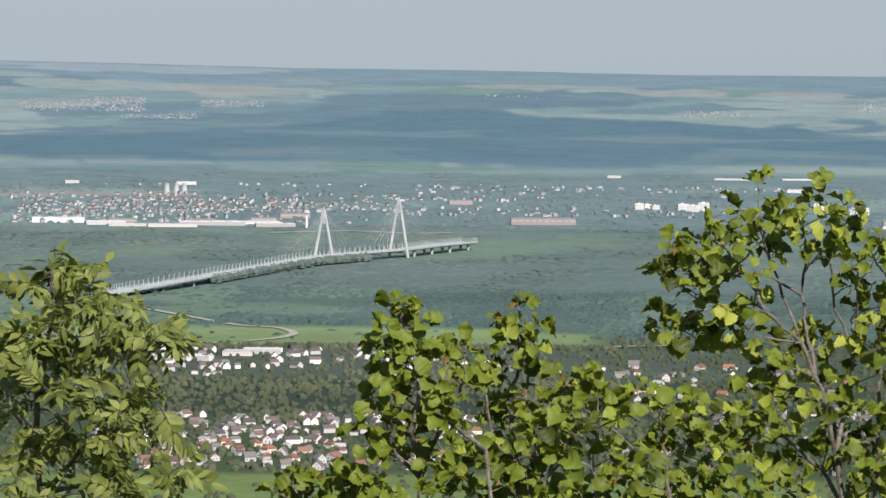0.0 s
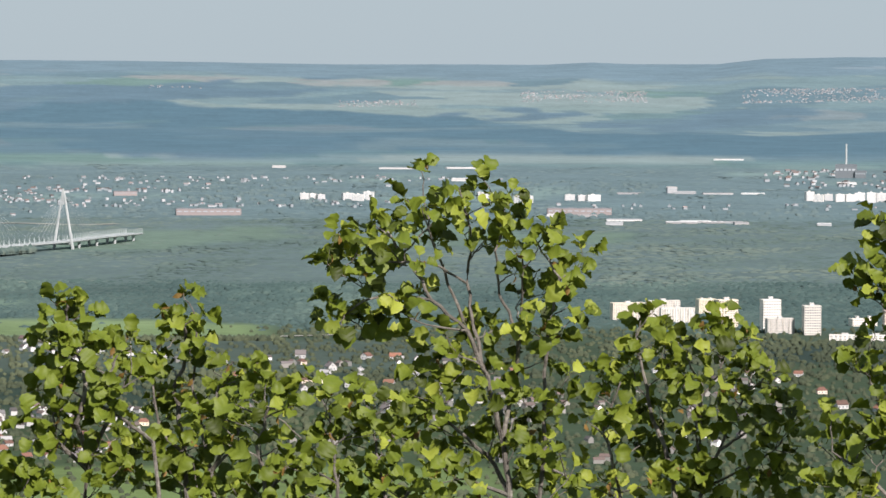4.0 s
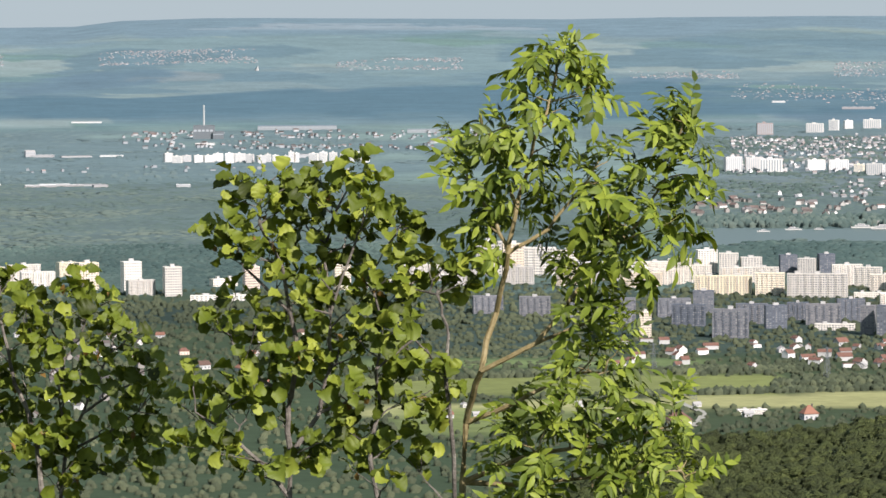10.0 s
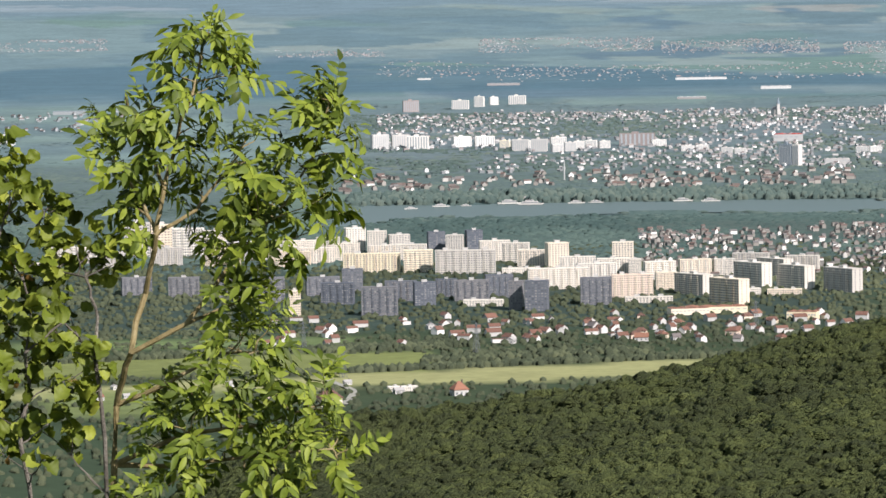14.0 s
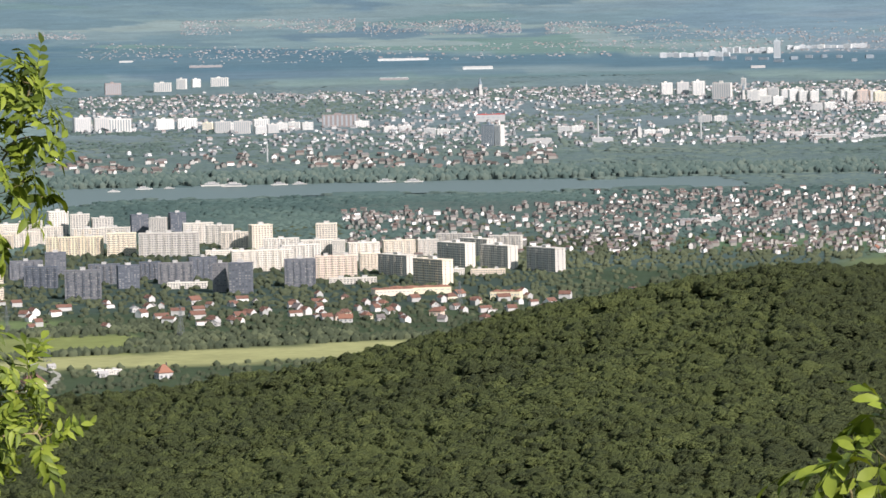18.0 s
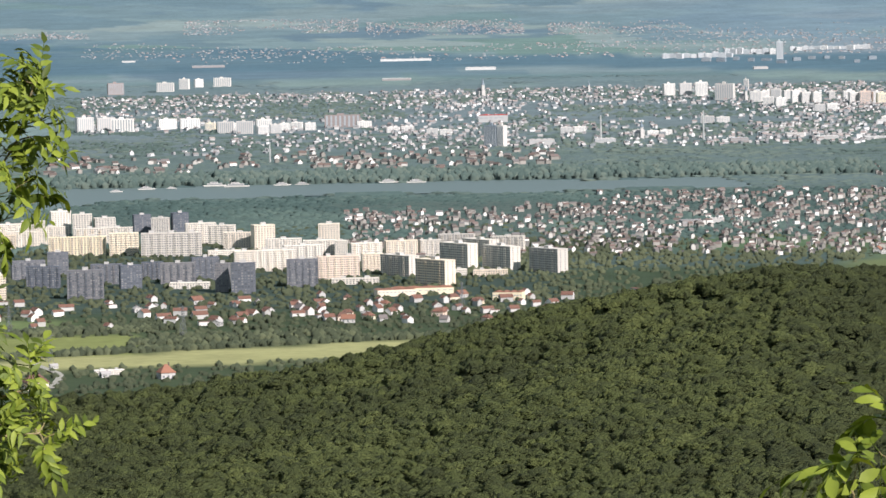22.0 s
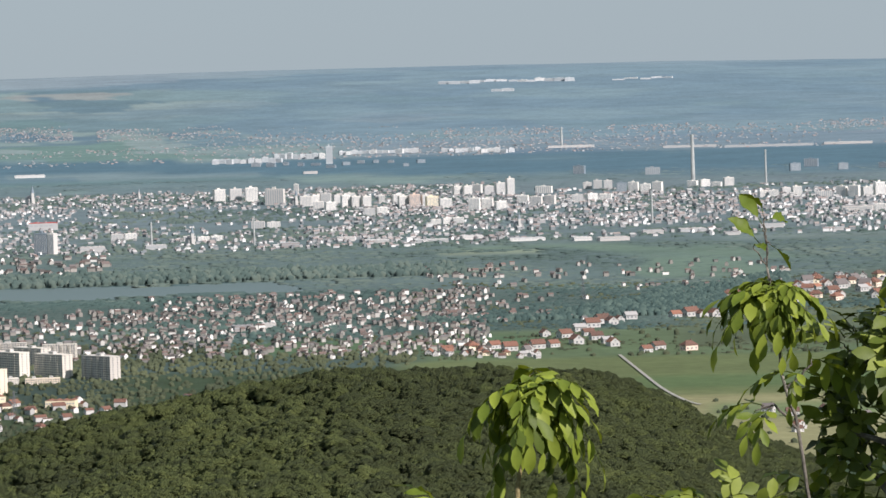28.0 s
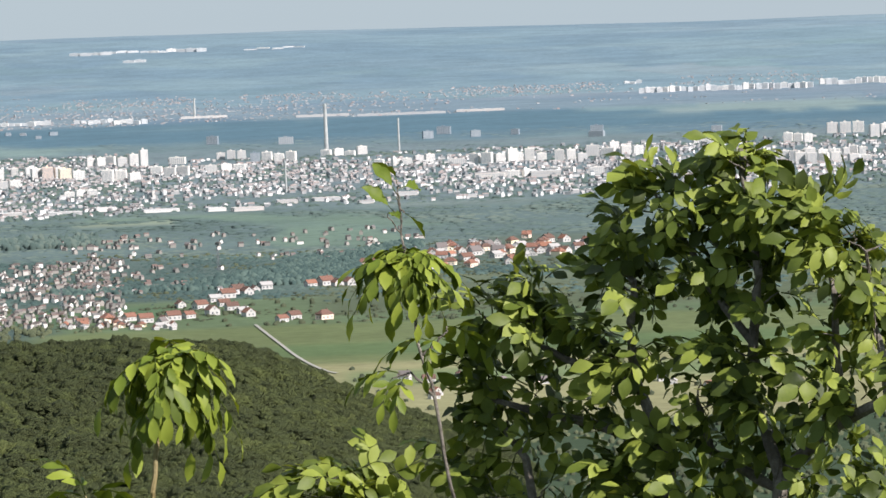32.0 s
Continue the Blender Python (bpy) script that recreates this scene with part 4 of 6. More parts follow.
    # white rows of flats across the old town
    for az, r, w, h in [(3.35, 10420, 60, 20), (3.7, 10600, 90, 18), (2.75, 10620, 80, 20), (4.55, 10600, 40, 16), (5.0, 10300, 70, 14), (5.5, 10150, 60, 14), (9.6, 11900, 70, 30), (9.75, 11500, 60, 26),
                        (10.15, 11700, 80, 32), (10.9, 11600, 90, 34), (11.2, 11450, 70, 30), (10.4, 11100, 60, 20), (9.0, 10500, 70, 16), (8.2, 9900, 90, 14), (7.2, 10100, 60, 14), (11.3, 10400, 80, 16)]:
        n = max(1, int(w / 24))
        for k in range(n):
            put(FWARM if rng.random() < 0.15 else FWHITE, az + (k - (n - 1) / 2) * math.degrees(w / n / r), r + rng.uniform(-40, 40), rng.uniform(-10, 25), (w / n / 68.0, 1, h / 33.0 * rng.uniform(0.85, 1.05)))


far_rows()


def hall(length, depth, height_, label, roof=None, wall=None):
    ob = thing("factory_hall", label, "hall", "factory halls")
    l, d = length / 2, depth / 2
    part("wall", boxes((-l, l, -d, d, -6, height_)), wall or M["hall_white"], ob)
    bm = bmesh.new()
    n = max(2, int(length / 30))
    for k in range(n):
        x0, x1 = -l + k * length / n, -l + (k + 1) * length / n
        v = [bm.verts.new(p) for p in ((x0, -d - 0.5, height_), (x1, -d - 0.5, height_), (x1, d + 0.5, height_), (x0, d + 0.5, height_),
                                       ((x0 + x1) / 2, -d - 0.5, height_ + 1.2), ((x0 + x1) / 2, d + 0.5, height_ + 1.2))]
        for f in ((0, 1, 4), (1, 2, 5, 4), (2, 3, 5), (3, 0, 4, 5)):
            bm.faces.new([v[i] for i in f])
    bmesh.ops.remove_doubles(bm, verts=bm.verts, dist=0.01)
    part("roof", bm, roof or M["hall_white"], ob)
    bm = bmesh.new()
    for k in range(int(length / 12)):
        x = -l + 6 + k * 12
        box(bm, x - 4, x + 4, -d - 0.2, -d + 0.1, height_ * 0.55, height_ * 0.7)
    tagged(part("window_band", bm, M["hazed_glass"], ob), kind="stuff")
    return ob


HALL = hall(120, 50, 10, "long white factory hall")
BROWNHALL = hall(120, 50, 12, "long brown-roofed factory hall", M["hazed_roofs"], M["far_brick"])
GREYHALL = hall(250, 60, 13, "long pale grey factory hall", M["hazed_grey"], M["hazed_walls"])
REDHALL = hall(70, 30, 14, "hall with a bright red roof", M["red_paint"])


def halls():
    for az, r, w, h in [(-19.3, 10250, 90, 1.2), (-18.9, 10180, 130, 0.7), (-18.45, 10150, 110, 1.1), (-17.95, 10250, 150, 1.3), (-17.55, 10320, 160, 1.2), (-17.15, 10200, 90, 1.1), (-19.9, 10350, 120, 1.8),
                        (-18.3, 5960, 70, 0.7), (-18.6, 5930, 50, 0.8), (-17.6, 6060, 40, 0.6), (-17.3, 6100, 50, 0.6), (-7.75, 10114, 70, 0.6), (-7.35, 10140, 50, 0.5), (-7.16, 15285, 100, 0.7), (-11.3, 14077, 140, 0.7), (-10.5, 14150, 120, 0.6),
                        (-7.57, 10160, 70, 0.6), (-7.15, 10150, 60, 0.5), (-8.48, 10230, 80, 0.6), (-8.4, 11950, 70, 0.5), (-7.88, 12050, 26, 2.4), (-7.72, 12000, 60, 0.9), (-7.3, 11980, 80, 0.5), (-6.85, 12000, 60, 0.5)]:
        put(HALL, az, r, rng.uniform(-6, 10), (w / 120.0, 0.8, h * (0.65 if r > 9000 else 1.0)))
    for az, r, w, h in [(-9.35, 10417, 60, 0.8), (-8.95, 10440, 70, 0.6), (-5.95, 10050, 50, 0.6), (-8.6, 10000, 60, 0.8), (-7.0, 10080, 50, 0.6), (2.9, 8270, 40, 0.6), (8.67, 6744, 48, 1.0), (9.0, 6790, 34, 0.9),
                        (6.8, 9548, 84, 1.3), (7.6, 9560, 70, 1.2), (13.4, 9380, 100, 0.9), (13.0, 9420, 60, 0.9), (14.9, 9500, 50, 0.8), (9.3, 9480, 60, 1.2), (16.2, 9600, 60, 0.8), (10.4, 9560, 80, 0.9), (11.1, 9520, 110, 0.8), (11.6, 9620, 70, 1.0), (12.3, 9480, 120, 0.8), (13.9, 9640, 70, 1.0), (14.4, 9700, 90, 0.9), (15.4, 9800, 80, 1.0), (10.0, 9700, 60, 1.1), (17.2, 10550, 110, 1.6), (16.5, 10600, 120, 1.5)]:
        put(HALL, az, r, rng.uniform(-6, 14), (w / 190.0, 0.6, h * 0.85))
    for az, r, w in [(-19.1, 10320, 60), (-18.1, 10330, 70), (-17.3, 10420, 60), (-13.75, 10450, 150), (-16.9, 10700, 70), (-14.8, 11700, 60), (-9.05, 10560, 150)]:
        put(BROWNHALL, az, r, 4, (w / 120.0, 0.7, 1.25 if w > 100 else 0.9))
    for k in range(4):
        put(HALL, rng.uniform(1.5, 10.5), rng.uniform(13500, 18000), rng.uniform(-8, 8), (rng.uniform(0.3, 0.9), 0.5, rng.uniform(0.6, 1.1)))
    for k in range(6):
        put(HALL, rng.uniform(-20, -4), rng.uniform(11800, 14600), rng.uniform(-8, 8), (rng.uniform(0.2, 0.6), 0.5, rng.uniform(0.6, 1.0)))
    for az, r, w in [(5.1, 16900, 190), (15.4, 16900, 330), (14.4, 17100, 200), (16.4, 17000, 180), (12.9, 17600, 180), (2.6, 16500, 120)]:
        put(HALL, az, r, 0, (w / 120.0, 0.4, 0.8))
    put(GREYHALL, -4.5, 14300, 0)
    put(GREYHALL, -2.9, 13900, 0, (0.4, 0.7, 0.8))
    put(REDHALL, 6.19, 10824, 0, (1.0, 1, 1.2))


halls()


# ---- tall single things ----
def chimney_stack(label, height_, base, top):
    ob = thing("chimney", label, "chimney")
    bm = bmesh.new()
    bar(bm, (0, 0, -6), (0, 0, height_), base, top, 12)
    part("shaft", bm, M["concrete"], ob)
    for z in (0.82, 0.97):
        bm = bmesh.new()
        w = base + (top - base) * z
        bar(bm, (0, 0, height_ * z - 2.5), (0, 0, height_ * z), w + 0.9, w + 0.9, 12)
        part("gallery", bm, M["steel"], ob)
    return ob


STACK = chimney_stack("tall pale concrete power-station chimney", 145, 6.5, 4.5)
put(STACK, 14.43, 12608)
put(STACK, 12.78, 17600, size=(0.8, 0.8, 0.55), label="pale concrete chimney in the far town")
SLIM = chimney_stack("slim grey concrete chimney", 95, 3.5, 2.2)
put(SLIM, 15.35, 12685)
put(SLIM, -5.68, 13464, size=(1.1, 1.1, 1.05), label="slim striped chimney over a grey boiler house")
put(SLIM, 7.55, 9600, size=(0.8, 0.8, 0.6))
put(SLIM, 8.85, 9650, size=(0.7, 0.7, 0.65))
put(SLIM, 13.9, 10200, size=(0.8, 0.8, 0.75))
put(SLIM, 3.35, 9000, size=(0.6, 0.6, 0.4))
BOILER = hall(64, 40, 40, "big grey-brown boiler house below a chimney", M["dark_steel"], M["dark_steel"])
put(BOILER, -5.68, 13440, 0, (1, 1, 1))
put(BOILER, -5.5, 13430, 0, (0.5, 1, 0.55))
for a_ in (-18.52, -18.40, -18.30):
    ob_ = put(STACK, a_, 12300, size=(1.3, 1.3, 0.2), label="white round grain silo")


def water_tower():
    ob = thing("water_tower", "white mushroom-shaped water tower", "water tower")
    bm = bmesh.new()
    bar(bm, (0, 0, -4), (0, 0, 30), 2.6, 2.2, 12)
    part("shaft", bm, M["plaster"], ob)
    bm = bmesh.new()
    bar(bm, (0, 0, 30), (0, 0, 33), 2.4, 7.5, 14)
    bar(bm, (0, 0, 33), (0, 0, 38), 7.5, 7.0, 14)
    bar(bm, (0, 0, 38), (0, 0, 39.5), 7.0, 1.5, 14)
    part("tank", bm, M["plaster"], ob)
    return ob


put(water_tower(), -16.75, 10150)


def church(label):
    ob = thing("church", label, "church", "churches")
    part("nave", boxes((-8, 8, -6, 20, -3, 14)), M["plaster"], ob)
    bm = bmesh.new()
    for y0, y1 in ((-6.5, 20.5),):
        v = [bm.verts.new(p) for p in ((-8.6, y0, 13.6), (8.6, y0, 13.6), (8.6, y1, 13.6), (-8.6, y1, 13.6), (0, y0, 21), (0, y1, 21))]
        for f in ((0, 1, 4), (1, 2, 5, 4), (2, 3, 5), (3, 0, 4, 5)):
            bm.faces.new([v[i] for i in f])
    part("roof", bm, M["hazed_roofs"], ob)
    tower = part("tower", boxes((-3.5, 3.5, -13, -6, -3, 28)), M["plaster"], ob)
    bm = bmesh.new()
    bar(bm, (0, -9.5, 28), (0, -9.5, 34), 5.0, 3.6, 8)
    bar(bm, (0, -9.5, 34), (0, -9.5, 46), 3.0, 0.2, 8)
    part("spire", bm, M["hazed_grey"], tower, "dark pointed spire")
    return ob


CHURCH = church("white church with a slender spire")
for a_, r_, s_ in ((6.05, 12700, 1.15), (8.05, 9750, 0.9), (9.38, 12000, 0.9), (7.4, 12900, 0.7), (12.2, 10100, 0.8), (-5.0, 22200, 0.7)):
    put(CHURCH, a_, r_, 20, (s_, s_, s_))


def town(name, n, az0, az1, r0, r1, size, label, clump=None, roofs="town_roofs", walls="hazed_town_walls", flat=0.5, tall=(5, 12), dense=0.48):
    """Uncounted houses of a far town as one mesh."""
    a, r = plan_points(n, az0, az1, r0, r1)
    x, y = r * np.sin(np.radians(a)), r * np.cos(np.radians(a))
    if clump:
        keep = cloudy(x / clump, y / clump, 77) + 0.25 * (rng.random(n) - 0.5) > dense
        keep &= river_band(a, r) < 0.5
        a, r = a[keep], r[keep]
    n = len(a)
    base = stand(a, r, -1.0)
    l, d = size * (0.6 + 0.9 * rng.random(n)), size * (0.5 + 0.4 * rng.random(n))
    h = tall[0] + (tall[1] - tall[0]) * rng.random(n) ** 1.6 + 1
    g = np.where(rng.random(n) < flat, 0.5, 0.42 * d)
    tv = np.array([(-1, -1, 0), (1, -1, 0), (1, 1, 0), (-1, 1, 0), (-1, -1, 1), (1, -1, 1), (1, 1, 1), (-1, 1, 1), (-1, 0, 2), (1, 0, 2),
                   (-1.06, -1.12, 1), (1.06, -1.12, 1), (1.06, 1.12, 1), (-1.06, 1.12, 1), (-1.06, 0, 2.05), (1.06, 0, 2.05)], float)
    tri = np.array([(0, 1, 5), (0, 5, 4), (1, 2, 6), (1, 6, 5), (2, 3, 7), (2, 7, 6), (3, 0, 4), (3, 4, 7), (4, 8, 7), (5, 6, 9),
                    (10, 11, 15), (10, 15, 14), (12, 13, 14), (12, 14, 15)])
    slot = np.array([0] * 10 + [1] * 4)
    ang = np.radians(-a + np.where(rng.random(n) < 0.5, 0, 90) + rng.normal(0, 14, n) + 25)
    zz = np.where(tv[None, :, 2] > 1.5, h[:, None] + g[:, None] * (tv[None, :, 2] - 1), tv[None, :, 2] * h[:, None])
    lx, ly = tv[None, :, 0] * l[:, None] / 2, tv[None, :, 1] * d[:, None] / 2
    c, s = np.cos(ang)[:, None], np.sin(ang)[:, None]
    v = np.stack([lx * c - ly * s + base[:, :1], lx * s + ly * c + base[:, 1:2], zz + base[:, 2:3]], -1).reshape(-1, 3)
    f = (tri[None] + (np.arange(n) * len(tv))[:, None, None]).reshape(-1, 3)
    ob = new(name, raw_mesh(name, v, f, [M[walls], M[roofs]], np.tile(slot, n)))
    ob.scale = (K, K, K)
    return tagged(ob, label, "houses", kind="stuff")


town("suburb_houses", 1800, 4.3, 11.8, 6080, 7650, 7.6, "white and brown houses of a leafy suburb", 700, "tiles_mixed", "garden_walls", 0.1, (4, 7))
town("village_houses", 150, -19.4, -14.6, 4740, 5080, 11.5, "white houses with brown and red roofs among garden trees", 160, "tiles_mixed", "plaster", 0.05, (3.5, 5.5), dense=0.36)
town("meadow_houses", 90, -18.6, -13.9, 5680, 6200, 12.0, "white houses among trees below the main road", 300, "tiles_mixed", "plaster", 0.1, (4, 6), dense=0.4)
town("slope_houses", 420, -14.8, -6.5, 4450, 5850, 10.0, "white and brown houses among gardens on the valley slope", 420, "tiles_mixed", "garden_walls", 0.1, (3.5, 6), dense=0.55)
town("river_suburb", 760, 11.0, 15.6, 6750, 8500, 7.8, "small houses between trees near the river", 420, "tiles_mixed", "garden_walls", 0.1, (4, 6.5), dense=0.5)
town("estate_houses", 110, -0.5, 8.0, 5080, 5500, 12.0, "family houses with tiled roofs below the estate", 240, "tiles", "plaster", 0.1, (4, 6))
town("riverbank_houses", 300, 0.5, 7.0, 8500, 9300, 12.0, "small houses between riverside trees", 500, "tiles_mixed", "garden_walls", 0.1, (4, 7))
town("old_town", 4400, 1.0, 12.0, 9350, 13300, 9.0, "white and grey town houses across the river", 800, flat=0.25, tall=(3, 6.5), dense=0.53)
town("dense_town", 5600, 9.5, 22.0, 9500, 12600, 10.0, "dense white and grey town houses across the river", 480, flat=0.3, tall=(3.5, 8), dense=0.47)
town("upstream_town", 1300, -20.5, -14.0, 10300, 12300, 9.5, "houses of a far small town", 900, "tiles_mixed", "hazed_walls", 0.3, (3, 8), dense=0.52)
town("factory_town", 420, -6.7, -2.2, 12350, 14100, 11.0, "pale houses of a small town round a factory", 420, "tiles_mixed", "hazed_walls", 0.3, (3, 8), dense=0.46)
town("plain_villages", 1500, -20.5, -3.0, 10900, 13200, 9.5, "scattered houses on the far plain", 1300, "hazed_roofs", "hazed_walls", 0.6, (3, 7), dense=0.56)
town("far_suburbs", 4600, 1.0, 22.5, 16800, 20800, 9.5, "pale rows of houses beyond the town", 1900, "hazed_roofs", "hazed_walls", 0.5, (1.0, 2.5), dense=0.57)
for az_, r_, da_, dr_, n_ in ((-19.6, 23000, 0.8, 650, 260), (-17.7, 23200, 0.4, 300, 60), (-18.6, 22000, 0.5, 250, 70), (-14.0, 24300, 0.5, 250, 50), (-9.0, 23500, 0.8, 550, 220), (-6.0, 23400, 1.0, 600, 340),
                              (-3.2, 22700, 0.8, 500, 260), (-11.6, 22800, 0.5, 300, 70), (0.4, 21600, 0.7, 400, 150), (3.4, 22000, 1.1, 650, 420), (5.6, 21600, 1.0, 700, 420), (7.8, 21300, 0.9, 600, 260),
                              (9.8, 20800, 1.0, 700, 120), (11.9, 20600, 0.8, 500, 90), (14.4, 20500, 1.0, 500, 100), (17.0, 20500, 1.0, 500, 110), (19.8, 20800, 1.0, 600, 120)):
    town("far_village", n_ * 3, az_ - da_, az_ + da_, r_ - dr_, r_ + dr_, 7.5, "far village of pale houses with reddish roofs", 420, "hazed_village_roofs", "hazed_village_walls", 0.15, (1.2, 2.8), dense=0.47)
def town_trees(name, n, az0, az1, r0, r1, width, material, label, clump, dense):
    """Garden and street trees that stand in loose rows among the houses."""
    a, r = plan_points(n, az0, az1, r0, r1)
    x, y = r * np.sin(np.radians(a)), r * np.cos(np.radians(a))
    keep = (cloudy(x / clump, y / clump, 177) > dense) & (river_band(a, r) < 0.5)
    a, r, x, y = a[keep], r[keep], x[keep], y[keep]
    w = width * (0.5 + 0.7 * rng.random(len(a)))
    tone = np.clip(0.5 + 1.2 * (cloudy(x / 300.0, y / 300.0, 23, 3) - 0.5) + 0.15 * rng.standard_normal(len(a)), 0.0, 1.0)
    scatter(name, stand(a, r, -0.6), w, w * (0.5 + 0.3 * rng.random(len(a))), [dome(6, 2, k, 0.0) for k in range(60, 64)], material, label, "trees", smooth_shade=True, tone=tone)


town_trees("old_town_trees", 12000, 0.6, 12.0, 9300, 13300, 7.5, M["canopy_river_hazed"], "grey-green trees between the old town's houses", 420, 0.46)
town_trees("dense_town_trees", 6500, 9.5, 22.0, 9450, 12700, 7.5, M["canopy_river_hazed"], "grey-green trees between the town's houses", 300, 0.48)
town_trees("upstream_trees", 3500, -21.0, -3.5, 10300, 13300, 9.0, M["canopy_plain_hazed"], "blue-green trees among scattered houses", 500, 0.46)
town_trees("village_trees", 4200, 10.8, 17.8, 5995, 7900, 4.6, M["canopy_near_hazed"], "green garden trees among the village houses", 130, 0.52)
town_trees("estate_trees", 4200, -3.0, 7.6, 5150, 6900, 5.0, M["canopy_near_hazed"], "dark green trees between the blocks of flats", 120, 0.44)
# ---- houses in the valley, one by one ----
def house(label, roof, wall, length=12.0, depth=9.0, wall_h=4.5, pitch=0.75, hip=0.0):
    ob = thing("house", label, "house", "houses in the valley")
    l, d = length / 2, depth / 2
    top = wall_h + d * pitch
    bm = bmesh.new()
    v = [bm.verts.new(p) for p in ((-l, -d, -4), (l, -d, -4), (l, d, -4), (-l, d, -4), (-l, -d, wall_h), (l, -d, wall_h), (l, d, wall_h), (-l, d, wall_h), (-l + hip, 0, top - 0.15), (l - hip, 0, top - 0.15))]
    for f in ((0, 1, 5, 4), (1, 2, 6, 9, 5), (2, 3, 7, 6), (3, 0, 4, 8, 7)):
        bm.faces.new([v[i] for i in f])
    part("wall", bm, wall, ob)
    bm = bmesh.new()
    e, lx = 0.6, l + 0.5
    low = wall_h - e * pitch
    pts = [(-lx, -d - e, low), (lx, -d - e, low), (lx, d + e, low), (-lx, d + e, low), (-lx + hip * 1.1, 0, top), (lx - hip * 1.1, 0, top)]
    a = [bm.verts.new(p) for p in pts]
    b = [bm.verts.new((p[0], p[1], p[2] + 0.3)) for p in pts]
    for f in ((0, 1, 5, 4), (2, 3, 4, 5)) + (((1, 2, 5), (3, 0, 4)) if hip else ()):
        bm.faces.new([b[i] for i in f])
        bm.faces.new([a[i] for i in f][::-1])
    for i, j in ((0, 1), (2, 3)) + (((1, 2), (3, 0)) if hip else ((1, 5), (5, 2), (3, 4), (4, 0))):
        bm.faces.new((a[i], a[j], b[j], b[i]))
    top_ = part("roof", bm, roof, ob)
    part("chimney", boxes((l * 0.4, l * 0.4 + 0.9, 0.6, 1.5, wall_h, top + 1.1), (l * 0.4 - 0.1, l * 0.4 + 1.0, 0.5, 1.6, top + 1.1, top + 1.3)), M["tiles_mixed"], top_, "brick chimney")
    bm = bmesh.new()
    for k in range(3):
        x = -l + (k + 0.5) * length / 3
        box(bm, x - 0.8, x + 0.8, -d - 0.1, -d + 0.1, 1.2, 2.8)
    for y in (-d * 0.4, d * 0.4):
        for s in (-1, 1):
            x0, x1 = sorted((s * l, s * (l + 0.1)))
            box(bm, x0, x1, y - 0.7, y + 0.7, 1.2, 2.8)
            if not hip:
                box(bm, x0, x1, -0.6, 0.6, wall_h + 0.2, wall_h + 1.5)
    tagged(part("window_set", bm, M["glass"], ob, "small dark windows"), kind="stuff")
    return ob


HOUSES = [
    house("white house with a red tiled gable roof", M["tiles"], M["plaster"]),
    house("white house with a steep brown tiled roof", M["tiles_mixed"], M["plaster"], 11, 9, 4.5, 0.95),
    house("cream house with an orange tiled hipped roof", M["tiles"], M["panel_warm"], 13, 10, 5.0, 0.7, 3.5),
    house("small white house with a grey roof", M["town_roofs"], M["plaster"], 10, 8, 4.0, 0.6),
    house("white house with a bright orange tiled roof", M["tiles_orange"], M["plaster"], 13, 9, 4.2, 0.8),
    house("square white villa with a red pyramid roof", M["tiles_orange"], M["plaster"], 11, 10.5, 5.2, 1.0, 4.6),
]


def hamlet(n, az0, az1, r0, r1, seed, size=1.0, edge=None):
    g = np.random.default_rng(seed)
    placed = []
    tries = 0
    while len(placed) < n and tries < 4000:
        tries += 1
        az, r = g.uniform(az0, az1), g.uniform(r0, r1)
        if edge and not edge(az, r):
            continue
        x, y = r * math.sin(radians(az)), r * math.cos(radians(az))
        if any((x - a) ** 2 + (y - b) ** 2 < 19.0 ** 2 for a, b in placed):
            continue
        placed.append((x, y))
        s = size * g.uniform(0.8, 1.25)
        put(HOUSES[int(g.choice([0, 4, 1, 2, 3]))], az, r, float(g.choice([0, 90]) + g.normal(20, 26)), (s, s, s))


hamlet(72, -19.4, -14.6, 4450, 4760, 1, 0.92)
hamlet(26, -14.6, -9.5, 4700, 5900, 2)
hamlet(16, -13.5, -11.0, 5250, 5900, 4)
hamlet(14, -8.5, -3.5, 4900, 5800, 5)
hamlet(24, 1.6, 6.6, 5080, 5450, 6)
hamlet(10, -3.5, 0.6, 4500, 4660, 7, 0.8)
for a_, r_ in ((11.25, 6141), (11.57, 6175), (11.85, 6200), (12.28, 6127), (12.05, 6150), (12.5, 6424), (12.94, 6516), (13.23, 6686), (13.29, 6252), (13.59, 6765), (13.36, 6190), (13.1, 6600), (12.75, 6380),
               (13.05, 6420), (12.9, 6250), (12.6, 6200), (13.15, 6330), (13.78, 6053), (14.32, 6074), (13.45, 6700), (13.35, 6640), (14.16, 6788), (14.66, 6778), (14.35, 6800), (13.93, 6098), (14.5, 6760), (11.7, 6130), (12.4, 6180)):
    s_ = random.Random(int(a_ * 100)).uniform(1.25, 1.8)
    put(HOUSES[(0, 4, 2, 0, 3)[int(a_ * 100) % 5]], a_, r_, (20, 110, 35)[int(r_) % 3], (s_, s_, s_))
hamlet(76, 14.75, 17.7, 7050, 8050, 9, 1.45, lambda a, r: 7060 + max(0.0, a - 16.4) * 260 < r < 7230 + 430 * min(a - 14.8, 1.9) - max(0.0, a - 16.7) * 330)
hamlet(20, 10.9, 12.4, 5990, 6120, 18, 0.9, lambda a, r: r > 5985 + (12.4 - a) * 60)
hamlet(16, 15.0, 19.5, 4750, 5120, 10)
